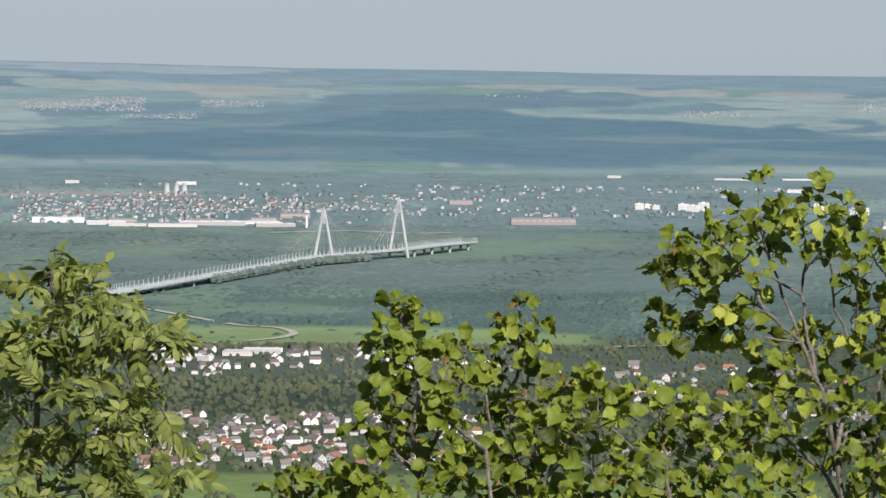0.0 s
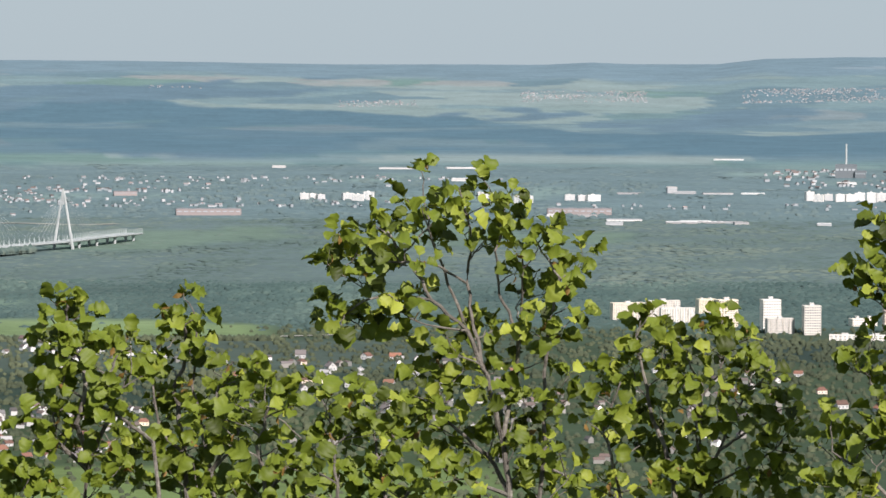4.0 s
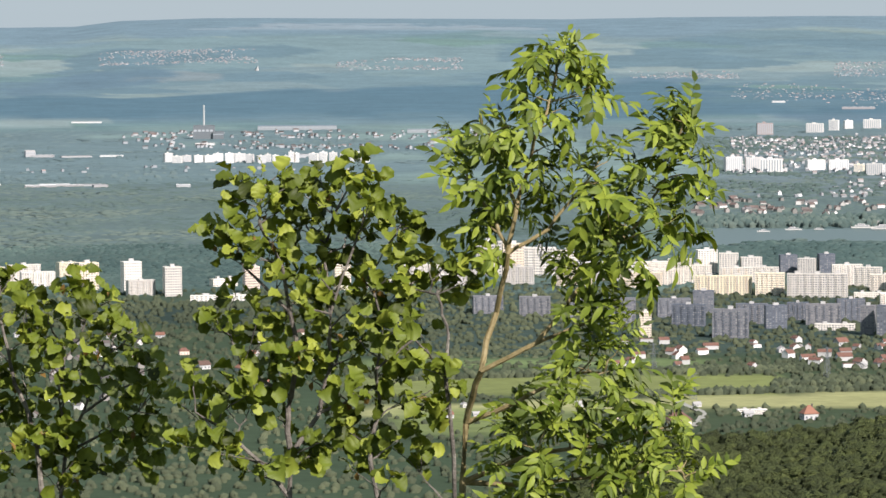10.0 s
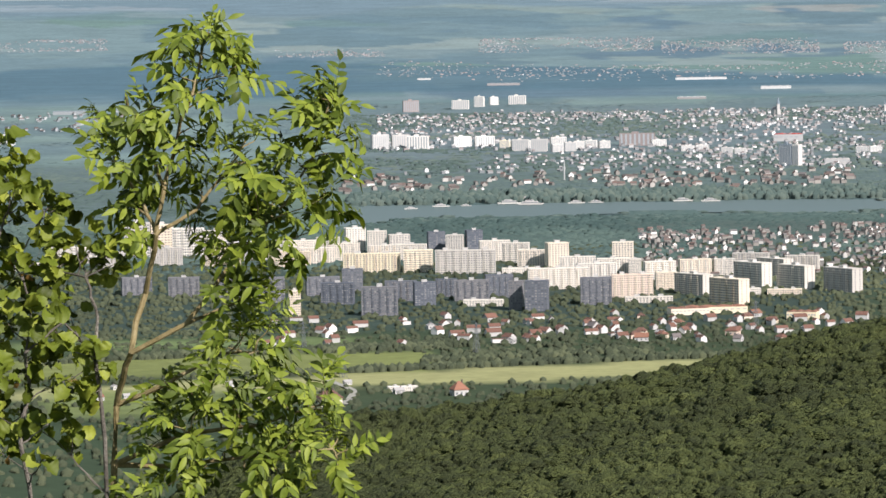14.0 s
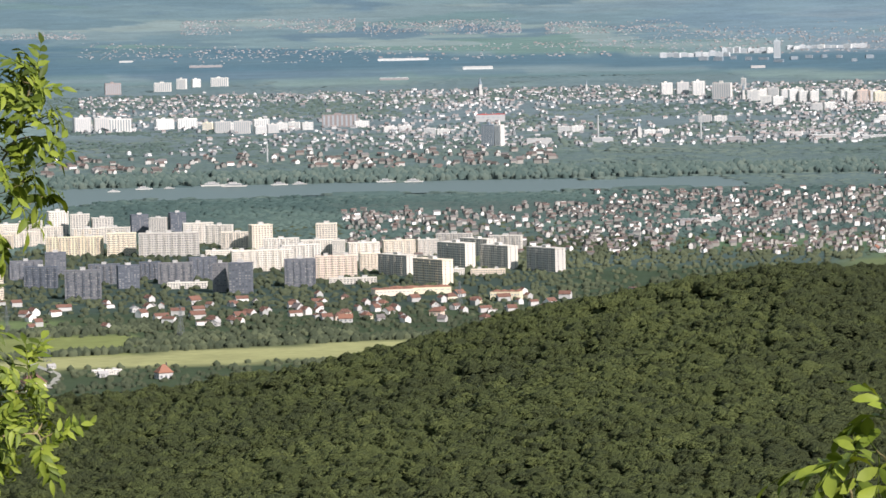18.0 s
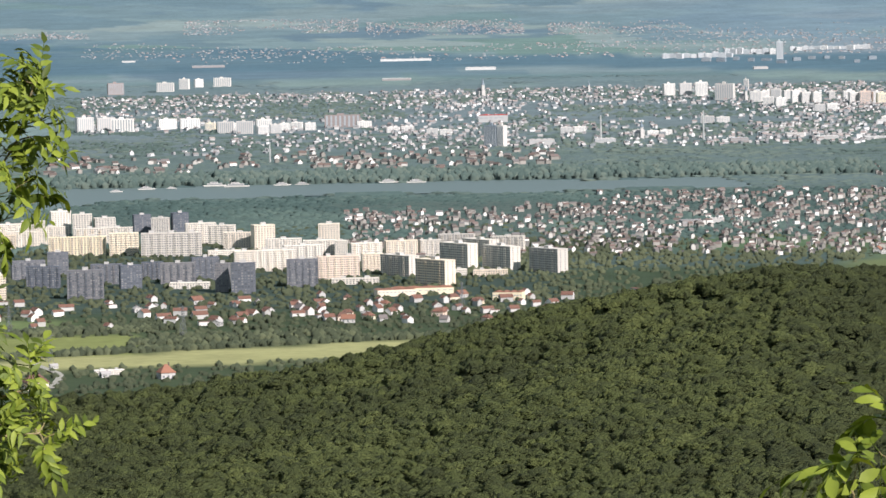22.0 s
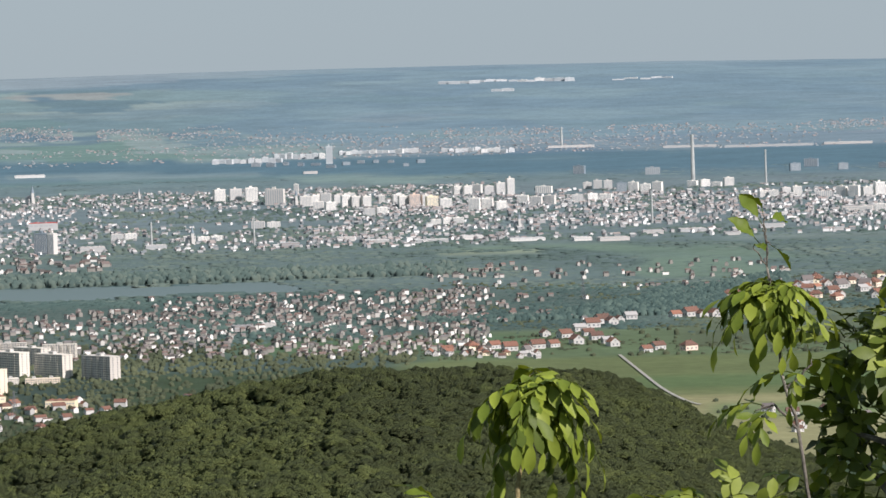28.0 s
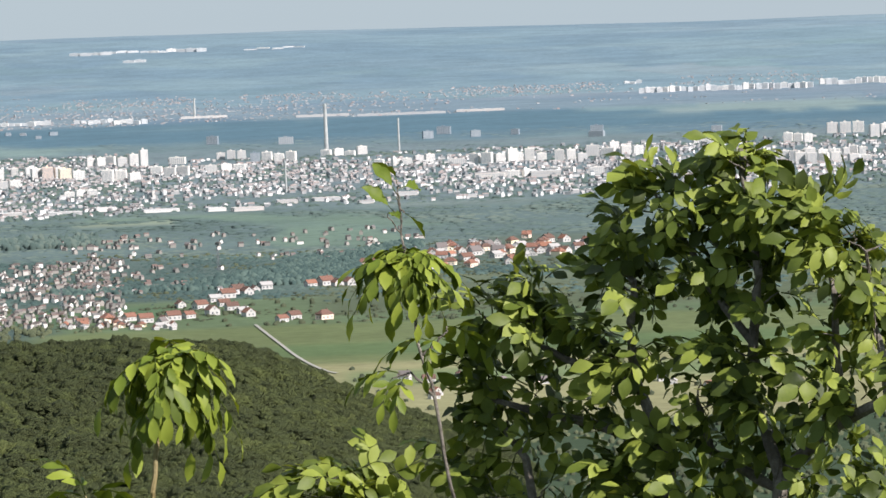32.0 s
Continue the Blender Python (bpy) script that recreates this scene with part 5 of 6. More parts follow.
for a_, r_, k_, s_ in ((1.97, 4500, 5, 1.35), (0.31, 4420, 2, 1.7), (-0.12, 4540, 2, 1.3), (0.55, 4640, 3, 0.8), (1.2, 4530, 3, 1.0)):
    put(HOUSES[k_], a_, r_, 20, (s_, s_, s_))
put(LOW, 1.25, 4560, 6, (0.5, 0.7, 0.5), label="long low white shed beside a lane")
SCHOOL = hall(120, 50, 9, "school building with orange tiled roofs", M["tiles_orange"], M["panel_warm"])
put(SCHOOL, 5.25, 5520, 6, (0.62, 0.5, 0.9), label="long school building with orange tiled roofs")
put(SCHOOL, 4.9, 5500, 12, (0.4, 0.5, 0.9), label="school wing with orange tiled roof")
put(SCHOOL, 6.35, 5400, -12, (0.3, 0.4, 1.1), label="orange-roofed hall beside trees")


# ---- lanes ----
def lane(label, pts, width, material=None):
    """A road that follows the ground through points given by bearing and distance."""
    P = [Vector((r * math.sin(radians(a)), r * math.cos(radians(a)), 0)) for a, r in pts]
    line = []
    for i in range(len(P) - 1):
        p0, p1, p2, p3 = P[max(i - 1, 0)], P[i], P[i + 1], P[min(i + 2, len(P) - 1)]
        for k in range(10):
            t = k / 10.0
            line.append(0.5 * (2 * p1 + (p2 - p0) * t + (2 * p0 - 5 * p1 + 4 * p2 - p3) * t * t + (3 * p1 - p0 - 3 * p2 + p3) * t ** 3))
    line.append(P[-1])
    v, f = [], []
    for i, p in enumerate(line):
        q = line[min(i + 1, len(line) - 1)] - line[max(i - 1, 0)]
        side = Vector((-q.y, q.x, 0)).normalized() * width / 2
        for s in (-1, 1):
            w = p + side * s
            a, r = math.degrees(math.atan2(w.x, w.y)), math.hypot(w.x, w.y)
            v.append((w.x, w.y, float(height(a, r)) + 1.2))
        if i:
            f.append((2 * i - 2, 2 * i - 1, 2 * i + 1, 2 * i))
    ob = new("road", raw_mesh("road", np.array(v), np.array(f), [material or M["road"]]))
    ob.scale = (K, K, K)
    return tagged(ob, label, "road", kind="structure")


lane("pale gravel lane across the fields", [(13.44, 6010), (13.70, 5703), (13.98, 5416), (14.26, 5236), (14.45, 5170)], 4.5)
lane("grey main road along the meadow", [(-20.5, 6500), (-18.6, 6330), (-17.2, 6260), (-15.5, 6235), (-13.5, 6260), (-12.0, 6330)], 16)
lane("curving slip road beside the meadow", [(-19.2, 7230), (-18.3, 6900), (-17.6, 6680), (-17.1, 6620), (-16.9, 6500), (-17.1, 6400), (-17.5, 6330)], 14)
lane("pale farm track", [(0.5, 4420), (0.62, 4560), (0.3, 4700), (0.45, 4800)], 8)
lane("far main road on the plain", [(-17.2, 9850), (-16.3, 9980), (-15.4, 9900), (-14.9, 9950)], 30)


# ---- power pylons ----
def lattice_pylon():
    ob = thing("power_pylon", "grey lattice power pylon in the fields", "pylon", "power pylons")
    h = 34.0
    for sx in (-1, 1):
        for sy in (-1, 1):
            bm = bmesh.new()
            bar(bm, (sx * 3.2, sy * 3.2, -3), (sx * 0.5, sy * 0.5, h), 0.28, 0.2)
            part("leg", bm, M["dark_steel"], ob)
    for k in range(6):
        z0, z1 = h * k / 6, h * (k + 1) / 6
        w0, w1 = 3.2 - 2.7 * k / 6, 3.2 - 2.7 * (k + 1) / 6
        for s in (-1, 1):
            bm = bmesh.new()
            bar(bm, (-w0, s * w0, z0), (w1, s * w1, z1), 0.14, 0.14)
            bar(bm, (w0, s * w0, z0), (-w1, s * w1, z1), 0.14, 0.14)
            part("brace", bm, M["dark_steel"], ob)
    for z, w in ((22, 6.5), (27, 5.5), (32, 4.0)):
        bm = bmesh.new()
        bar(bm, (-w, 0, z), (w, 0, z), 0.25, 0.25)
        part("crossarm", bm, M["dark_steel"], ob)
    return ob


PYLON = lattice_pylon()
for a_, r_ in ((5.75, 5250), (9.9, 6550), (11.0, 6450), (0.0, 5050), (2.2, 4990), (0.5, 4720), (9.2, 6900), (13.0, 7300)):
    put(PYLON, a_, r_, 30)


# ---- boats on the river ----
def boat(label):
    ob = thing("river_boat", label, "boat", "moored river boats")
    bm = bmesh.new()
    box(bm, -20, 20, -3.5, 3.5, 0, 2.2)
    for v in bm.verts:
        if abs(v.co.x) > 15:
            v.co.y *= 0.5 if v.co.z < 1 else 0.75
            v.co.x *= 0.9 if v.co.z < 1 else 1.0
    part("hull", bm, M["city_white"], ob)
    cabin = part("cabin", boxes((-13, 11, -2.8, 2.8, 2.2, 5.0), (-8, 4, -2.4, 2.4, 5.0, 7.2)), M["plaster"], ob)
    part("window_strip", boxes((-12, 10, -2.9, -2.7, 3.0, 4.2), (-7, 3, -2.5, -2.3, 5.6, 6.6)), M["glass"], cabin, "dark window strip")
    return ob


BOAT = boat("white passenger boat moored on the river")
for a_, r_, s_ in ((1.78, 8070, 0.8), (2.65, 8130, 1.1), (2.92, 8090, 1.2), (3.5, 8110, 0.8), (4.85, 8130, 0.9), (5.2, 8110, 0.9), (1.4, 8010, 0.6), (2.1, 8080, 0.5), (3.75, 8120, 0.7)):
    put(BOAT, a_, r_, 5, (s_, s_, s_))


# ---- the cable-stayed bridge ----
def bridge():
    ob = thing("cable_stayed_bridge", "white cable-stayed river bridge with two A-shaped pylons", "bridge")

    def at(az, r, up):
        a = radians(az)
        return Vector((r * math.sin(a), r * math.cos(a), float(height(az, r)) + up))
    ends = [(-19.25, 7330, 9), (-18.95, 7430, 11), (-18.0, 7830, 13), (-17.25, 8200, 13), (-16.53, 8560, 14), (-15.58, 8800, 16), (-15.1, 8980, 17), (-14.67, 9180, 15)]
    keys = [at(*e) for e in ends]
    line = []
    for i in range(len(keys) - 1):
        p0, p1, p2, p3 = keys[max(i - 1, 0)], keys[i], keys[i + 1], keys[min(i + 2, len(keys) - 1)]
        for k in range(8):
            t = k / 8.0
            line.append(0.5 * (2 * p1 + (p2 - p0) * t + (2 * p0 - 5 * p1 + 4 * p2 - p3) * t * t + (3 * p1 - p0 - 3 * p2 + p3) * t ** 3))
    line.append(keys[-1])
    half = 17.0

    def across(i):
        q = line[min(i + 1, len(line) - 1)] - line[max(i - 1, 0)]
        return Vector((-q.y, q.x, 0)).normalized()
    bm = bmesh.new()
    prev = None
    for i, p in enumerate(line):
        s = across(i) * half
        ring = [bm.verts.new(p + o) for o in (s, -s, -s + Vector((0, 0, -1.6)), -s * 0.5 + Vector((0, 0, -4.2)), s * 0.5 + Vector((0, 0, -4.2)), s + Vector((0, 0, -1.6)))]
        if prev:
            for k in range(6):
                bm.faces.new((prev[k], prev[(k + 1) % 6], ring[(k + 1) % 6], ring[k]))
        prev = ring
    part("deck", bm, M["concrete"], ob)
    bm = bmesh.new()
    for i in range(len(line) - 1):
        for s in (-1, 1):
            a, b = line[i] + across(i) * half * s, line[i + 1] + across(i + 1) * half * s
            bar(bm, a + Vector((0, 0, 1.1)), b + Vector((0, 0, 1.1)), 0.28, 0.28)
    part("parapet", bm, M["steel"], ob)
    for i in range(len(line) - 1):
        for u in (0.0, 0.5):
            c = line[i].lerp(line[i + 1], u)
            for s in (-1, 1):
                p = c + across(i) * half * s
                bm = bmesh.new()
                bar(bm, p, p + Vector((0, 0, 9.0)), 0.75, 0.45)
                bar(bm, p + Vector((0, 0, 9.0)), p + Vector((0, 0, 9.6)) - across(i) * s * 2.5, 0.4, 0.3)
                part("lamp_post", bm, M["steel"], ob)
    for i in range(2, len(line) - 1, 4):
        if 30 < i < 42:
            continue
        bm = bmesh.new()
        for s in (-1, 1):
            p = line[i] + across(i) * s * 8 + Vector((0, 0, -4))
            bar(bm, Vector((p.x, p.y, p.z - 22)), p, 1.6, 3.4, 8)
        part("pier", bm, M["concrete"], ob)
    for i, h in ((32, 86.0), (40, 97.0)):
        c = line[i]
        s = across(i)
        top = c + Vector((0, 0, h))
        for sg in (-1, 1):
            bm = bmesh.new()
            foot = c + s * sg * 21 + Vector((0, 0, -16))
            bar(bm, foot, top + s * sg * 1.2, 3.2, 2.2, 6)
            part("pylon_leg", bm, M["concrete"], ob)
        bm = bmesh.new()
        bar(bm, top + Vector((0, 0, -26)), top + Vector((0, 0, 5)), 2.6, 1.6, 6)
        part("pylon_head", bm, M["concrete"], ob)
        bm = bmesh.new()
        bar(bm, c + s * 17 + Vector((0, 0, -5)), c - s * 17 + Vector((0, 0, -5)), 2.4, 2.4, 6)
        part("crossbeam", bm, M["concrete"], ob)
        for k in range(1, 9):
            for way in (-1, 1):
                j = i + way * k * (0.5 if way * (36 - i) > 0 else 1.0)
                lo = int(math.floor(j))
                if lo < 0 or lo + 1 >= len(line):
                    continue
                c2 = line[lo].lerp(line[lo + 1], j - lo)
                for sg in (-1, 1):
                    bm = bmesh.new()
                    bar(bm, c2 + s * sg * 16, top + Vector((0, 0, -24 + 2.6 * k)), 0.12, 0.12, 3)
                    part("stay_cable", bm, M["steel"], ob)
    ob.scale = (K, K, K)
    PROTOTYPES.remove(ob)


bridge()
# ---- shrubs and saplings on the hilltop, at full size ----
def leaf_blade(bm, m, length, width, shape="oval", fold=0.25, curl=0.2, steps=4):
    """One leaf blade along local x, folded along its midrib and curled at the tip."""
    rows = []
    g = random.Random(int(abs(m[0][0] * 9173 + m[1][1] * 7919 + m[2][1] * 5471) * 1000))
    for i in range(steps + 1):
        t = i / steps
        if shape == "round":
            w = max(0.0, 1.0 - abs(2 * t - 1) ** 2.6) ** 0.5 * (0.80 + 0.26 * abs(math.sin(2.2 * math.pi * t + 0.6))) * g.uniform(0.9, 1.08)
        elif shape == "lance":
            w = math.sin(math.pi * min(1.0, 0.04 + t * 0.96) ** 0.85)
        else:
            w = max(0.0, math.sin(math.pi * t ** 1.15)) ** 0.8 * (0.92 + 0.16 * g.random())
        w = max(w, 0.03) * width / 2
        x, z = t * length, -curl * length * t * t + g.uniform(-0.04, 0.04) * length * (shape == "round")
        f1, f2 = fold + g.uniform(-0.25, 0.25), fold + g.uniform(-0.25, 0.25)
        rows.append([bm.verts.new(m @ Vector((x, w, z + f1 * w))), bm.verts.new(m @ Vector((x, 0, z))), bm.verts.new(m @ Vector((x, -w, z + f2 * w)))])
    for a, b in zip(rows, rows[1:]):
        bm.faces.new((a[0], a[1], b[1], b[0]))
        bm.faces.new((a[1], a[2], b[2], b[1]))


def single_leaf(length, width, shape, seed):
    g = random.Random(seed)
    bm = bmesh.new()
    stalk = length * 0.25
    bar(bm, (0, 0, 0), (stalk, 0, 0.004), 0.0012, 0.0009, 3)
    leaf_blade(bm, pose(stalk, 0, 0.004, g.uniform(-10, 10), 0, 0), length, width, shape, g.uniform(0.1, 0.8), g.uniform(-0.1, 0.7), 10)
    return bm


def compound_leaf(pairs, length, leaflet, width, shape, seed, droop=0.35):
    """A pinnate leaf: a drooping stalk with leaflets in pairs and one at the end."""
    g = random.Random(seed)
    bm = bmesh.new()
    prev = Vector((0, 0, 0))
    for i in range(1, pairs + 2):
        t = i / (pairs + 1)
        p = Vector((length * t * (1 - 0.12 * droop * t), 0, length * (0.12 * t - droop * t * t)))
        bar(bm, prev, p, 0.0018 * (1.2 - t * 0.6), 0.0018 * (1.1 - t * 0.6), 3)
        pitch = math.degrees(math.atan2(-(p.z - prev.z), p.x - prev.x))
        if i <= pairs:
            for s in (-1, 1):
                k = leaflet * (0.72 + 0.28 * math.sin(math.pi * t)) * g.uniform(0.88, 1.1)
                leaf_blade(bm, pose(p.x, p.y, p.z, s * g.uniform(5, 30), pitch + g.uniform(0, 22), s * g.uniform(42, 66)), k, width * g.uniform(0.85, 1.1), shape, g.uniform(0.1, 0.4), g.uniform(0.05, 0.4))
        else:
            leaf_blade(bm, pose(p.x, p.y, p.z, 0, pitch + 10, 0), leaflet * 1.05, width, shape, 0.25, 0.25)
        prev = p
    return bm


def leaf_meshes(name, makers, material):
    out = []
    for k, bm in enumerate(makers):
        me = bpy.data.meshes.new(name)
        bm.to_mesh(me)
        bm.free()
        me.materials.append(material)
        for p in me.polygons:
            p.use_smooth = True
        out.append(me)
    return out


LEAVES = {
    "shrub": leaf_meshes("leaf", [single_leaf(0.032 + 0.004 * (k % 3), 0.032 + 0.005 * (k % 2), "round", k) for k in range(7)], M["leaf_shrub"]),
    "ash": leaf_meshes("leaf", [compound_leaf(3 + (k % 2), 0.080 + 0.008 * k, 0.048, 0.0165 + 0.002 * (k % 3), "lance", k, 0.02 + 0.11 * k) for k in range(5)], M["leaf_ash"]),
    "bush": leaf_meshes("leaf", [compound_leaf(2, 0.050 + 0.006 * k, 0.041, 0.024 + 0.003 * (k % 3), "oval", 20 + k, 0.15 + 0.12 * k) for k in range(5)], M["leaf_bush"]),
    "olive": leaf_meshes("leaf", [compound_leaf(3 + (k % 2), 0.076 + 0.007 * k, 0.047, 0.0175 + 0.0015 * (k % 3), "lance", 90 + k, 0.2 + 0.13 * k) for k in range(5)], M["leaf_olive"]),
    "droop": leaf_meshes("leaf", [compound_leaf(3, 0.10 + 0.008 * k, 0.066, 0.027, "oval", 40 + k, 0.5 + 0.15 * k) for k in range(5)], M["leaf_ash"]),
    "whorl": leaf_meshes("leaf", [compound_leaf(4, 0.105 + 0.008 * k, 0.056, 0.026, "oval", 70 + k, 0.7 + 0.14 * k) for k in range(5)], M["leaf_ash"]),
    "upright": leaf_meshes("leaf", [single_leaf(0.055 + 0.008 * k, 0.034, "oval", 120 + k) for k in range(3)], M["leaf_ash"]),
    "dry": leaf_meshes("dry_leaf", [single_leaf(0.02, 0.012, "oval", 60 + k) for k in range(3)], M["dry"]),
}


def limb(bm, pts, r0, r1, sides=6):
    """A round tapered stem through points."""
    rings = []
    n = len(pts)
    for i, p in enumerate(pts):
        q = (pts[min(i + 1, n - 1)] - pts[max(i - 1, 0)]).to_track_quat("Z", "Y")
        r = r0 + (r1 - r0) * i / (n - 1)
        rings.append([bm.verts.new(p + q @ Vector((math.cos(2 * math.pi * s / sides) * r, math.sin(2 * math.pi * s / sides) * r, 0))) for s in range(sides)])
    for a, b in zip(rings, rings[1:]):
        for s in range(sides):
            bm.faces.new((a[s], a[(s + 1) % sides], b[(s + 1) % sides], b[s]))
    bm.faces.new(rings[-1])


def stem_points(a, b, sag, g, n=6):
    side = Vector((g.uniform(-1, 1), g.uniform(-1, 1), g.uniform(-0.2, 0.6))) * (b - a).length * sag
    out = []
    for i in range(n + 1):
        t = i / n
        out.append(a.lerp(b, t) + side * math.sin(math.pi * t) + Vector((g.uniform(-1, 1), g.uniform(-1, 1), 0)) * 0.004 * math.sin(math.pi * t))
    return out


def plant(name, label, az, dist, stems, tips, kind, seed, leaves=4, spread=0.015, scale=1.0, bark="bark", depth=0.14, singles=240, thick=0.0065, dry=0, upward=0.5, back=0.0, lean=0.0):
    """A shrub: stems run through the given points, twigs grow from them to the tips, and leaves sit round the twig ends."""
    g = random.Random(seed)
    root = new(name)
    root.empty_display_size = 0.2
    tagged(root, label, "tree" if "sapling" in name else "shrub", "plants on the hilltop")
    base = EYE + bearing(az) * dist
    base.z = EYE.z - 0.305 * dist
    root.matrix_basis = Matrix.Translation(base) @ Matrix.Rotation(radians(-az), 4, "Z")
    to_sun = bearing(SUN_AZ - az, SUN_EL)
    nodes = []
    for k, way in enumerate(stems):
        pts = [Vector((x, -lean * x + g.uniform(-1, 1) * depth * 0.45, z)) for x, z in way]
        grounded = k == 0 or pts[0].z < 1.85
        if grounded:
            pts.insert(0, Vector((0.3 * pts[0].x + 0.02 * k, 0.3 * pts[0].y, -0.25)))
        else:
            near = min(nodes, key=lambda q: (q[0].x - pts[0].x) ** 2 + (q[0].z - pts[0].z) ** 2)
            pts[0] = near[0].copy()
        line = []
        for a, b in zip(pts, pts[1:]):
            line += stem_points(a, b, 0.03, g, 4)[:-1]
        line.append(pts[-1])
        r0 = thick * (1.3 if k == 0 else 1.0) if grounded else min(near[1] * 0.85, thick)
        r1 = max(0.0018, r0 * 0.32)
        bm = bmesh.new()
        limb(bm, line, r0, r1, 7)
        part("trunk" if k == 0 else "stem", bm, M[bark], root)
        n = len(line)
        nodes += [(p, r0 + (r1 - r0) * i / n) for i, p in enumerate(line) if p.z > 0.9]
    spots = []
    for x, z, *other in sorted(tips, key=lambda t: t[1]):
        leaf_kind = other[0] if other else kind
        tip = Vector((x, g.uniform(-1, 1) * depth - lean * x, z))
        best = min(nodes, key=lambda q: (q[0] - tip).length * (1.0 if q[0].z < tip.z - 0.02 else 1.9) + (0.05 if q[1] < 0.0015 else 0.0))
        reach = (tip - best[0]).length
        tip = tip - (tip - best[0]).normalized() * min(back, reach * 0.5)
        pts = stem_points(best[0], tip, 0.09, g, 5)
        r0 = min(best[1] * 0.8, 0.0016 + 0.009 * reach)
        bm = bmesh.new()
        limb(bm, pts, r0, min(r0, 0.0011), 5)
        twig = part("branch", bm, M[bark], root)
        nodes += [(p, r0 * (1.0 - 0.12 * i)) for i, p in enumerate(pts) if i > 1]
        way = (pts[-1] - pts[-2]).normalized()
        for k in range(0 if other else leaves):
            p = pts[4].lerp(pts[5], g.random() ** 0.5)
            off = Vector((g.gauss(0, 1), g.gauss(0, 1), g.gauss(0, 0.9))) * spread
            spots.append((p + off * 0.4, way, off, twig, leaf_kind))
        spots.append((pts[-1], way, way * 0.01, twig, leaf_kind))
    g.shuffle(spots)
    meshes = LEAVES[kind]
    rest_v, rest_f, off = [], [], 0
    for n, (p, way, o, twig, leaf_kind) in enumerate(spots):
        out = (o.normalized() + way * 0.45 + Vector((g.uniform(-0.5, 0.5), g.uniform(-0.5, 0.5), g.uniform(-0.3, upward)))).normalized()
        s = scale * g.uniform(0.65, 1.2)
        if leaf_kind in ("whorl", "droop"):
            if leaf_kind == "whorl":
                out = Vector((math.cos(2.4 * n), math.sin(2.4 * n), g.uniform(0.1, 0.6))).normalized()
            turn = out.to_track_quat("X", "Z").to_matrix().to_4x4() @ pose(0, 0, 0, g.uniform(-18, 18), g.uniform(-10, 35), 0)
        else:
            # blades turn their faces to the light
            face = (to_sun + Vector((0, 0, 0.35)) + Vector((g.gauss(0, 1), g.gauss(0, 1), g.gauss(0, 1))) * (0.8 if leaf_kind in ("shrub", "bush") else 0.75)).normalized()
            side = face.cross(out).normalized()
            turn = Matrix((side.cross(face), side, face)).transposed().to_4x4()
        m = Matrix.Translation(p) @ turn @ Matrix.Diagonal((s, s, s, 1))
        me = LEAVES[leaf_kind][n % len(LEAVES[leaf_kind])]
        if n < singles:
            ob = new("leaf", me)
            ob.parent = twig
            ob.matrix_basis = m
        else:
            co = np.empty(len(me.vertices) * 3, dtype=np.float32)
            me.vertices.foreach_get("co", co)
            mm = np.array(m)
            rest_v.append(co.reshape(-1, 3) @ mm[:3, :3].T + mm[:3, 3])
            for f in me.polygons:
                v = [i + off for i in f.vertices]
                rest_f += [v] if len(v) == 3 else [v[:3], [v[0], v[2], v[3]]] if len(v) == 4 else []
            off += len(me.vertices)
    if rest_v:
        ob = new("foliage", raw_mesh("foliage", np.concatenate(rest_v), np.array(rest_f), [meshes[0].materials[0]], smooth_shade=True))
        ob.parent = root
        tagged(ob, kind="stuff")
    for n in range(dry):
        p, way, o, twig, leaf_kind = g.choice(spots)
        ob = new("dry_leaf", LEAVES["dry"][n % 3])
        ob.parent = twig
        ob.matrix_basis = Matrix.Translation(p + Vector((0, -0.012, 0))) @ pose(0, 0, 0, g.uniform(0, 360), g.uniform(0, 360), g.uniform(0, 360))
    return root


def clumps(parts, seed):
    """Twig tips scattered evenly through leaf clumps: across, height, half width, half height, how many."""
    g = random.Random(seed)
    tips = []
    for x, z, rx, rz, n in parts:
        for _ in range(n):
            tries = []
            for _ in range(12):
                a, r = g.uniform(0, 2 * math.pi), math.sqrt(g.random())
                p = (x + rx * r * math.cos(a), z + rz * r * math.sin(a))
                tries.append((min([math.hypot(p[0] - q[0], p[1] - q[1]) for q in tips] + [9.0]), p))
            tips.append(max(tries)[1])
    return tips


plant("ash_sapling", "young ash tree with feathery olive-green leaves", -20.18, 10,
      stems=[[(0.015, 1.74), (0.015, 2.015), (0.005, 2.255), (0.03, 2.37), (0.04, 2.47), (0.035, 2.52)],
                [(0.005, 2.255), (0.11, 2.32), (0.21, 2.385)],
                [(0.015, 2.02), (0.125, 2.145), (0.225, 2.22)],
                [(0.005, 2.12), (-0.05, 2.22), (-0.075, 2.32)],
                [(0.015, 1.995), (0.15, 2.055), (0.25, 2.08)]],
      tips=clumps([(0.06, 2.47, 0.09, 0.08, 10), (0.22, 2.38, 0.1, 0.07, 9), (-0.01, 2.34, 0.09, 0.09, 8), (0.17, 2.24, 0.1, 0.09, 9), (0.01, 2.2, 0.09, 0.04, 4), (0.22, 2.1, 0.1, 0.08, 8), (0.02, 2.08, 0.11, 0.06, 5)], 1), kind='olive', seed=1, leaves=5, spread=0.024, scale=0.8, depth=0.25, singles=200, thick=0.008)
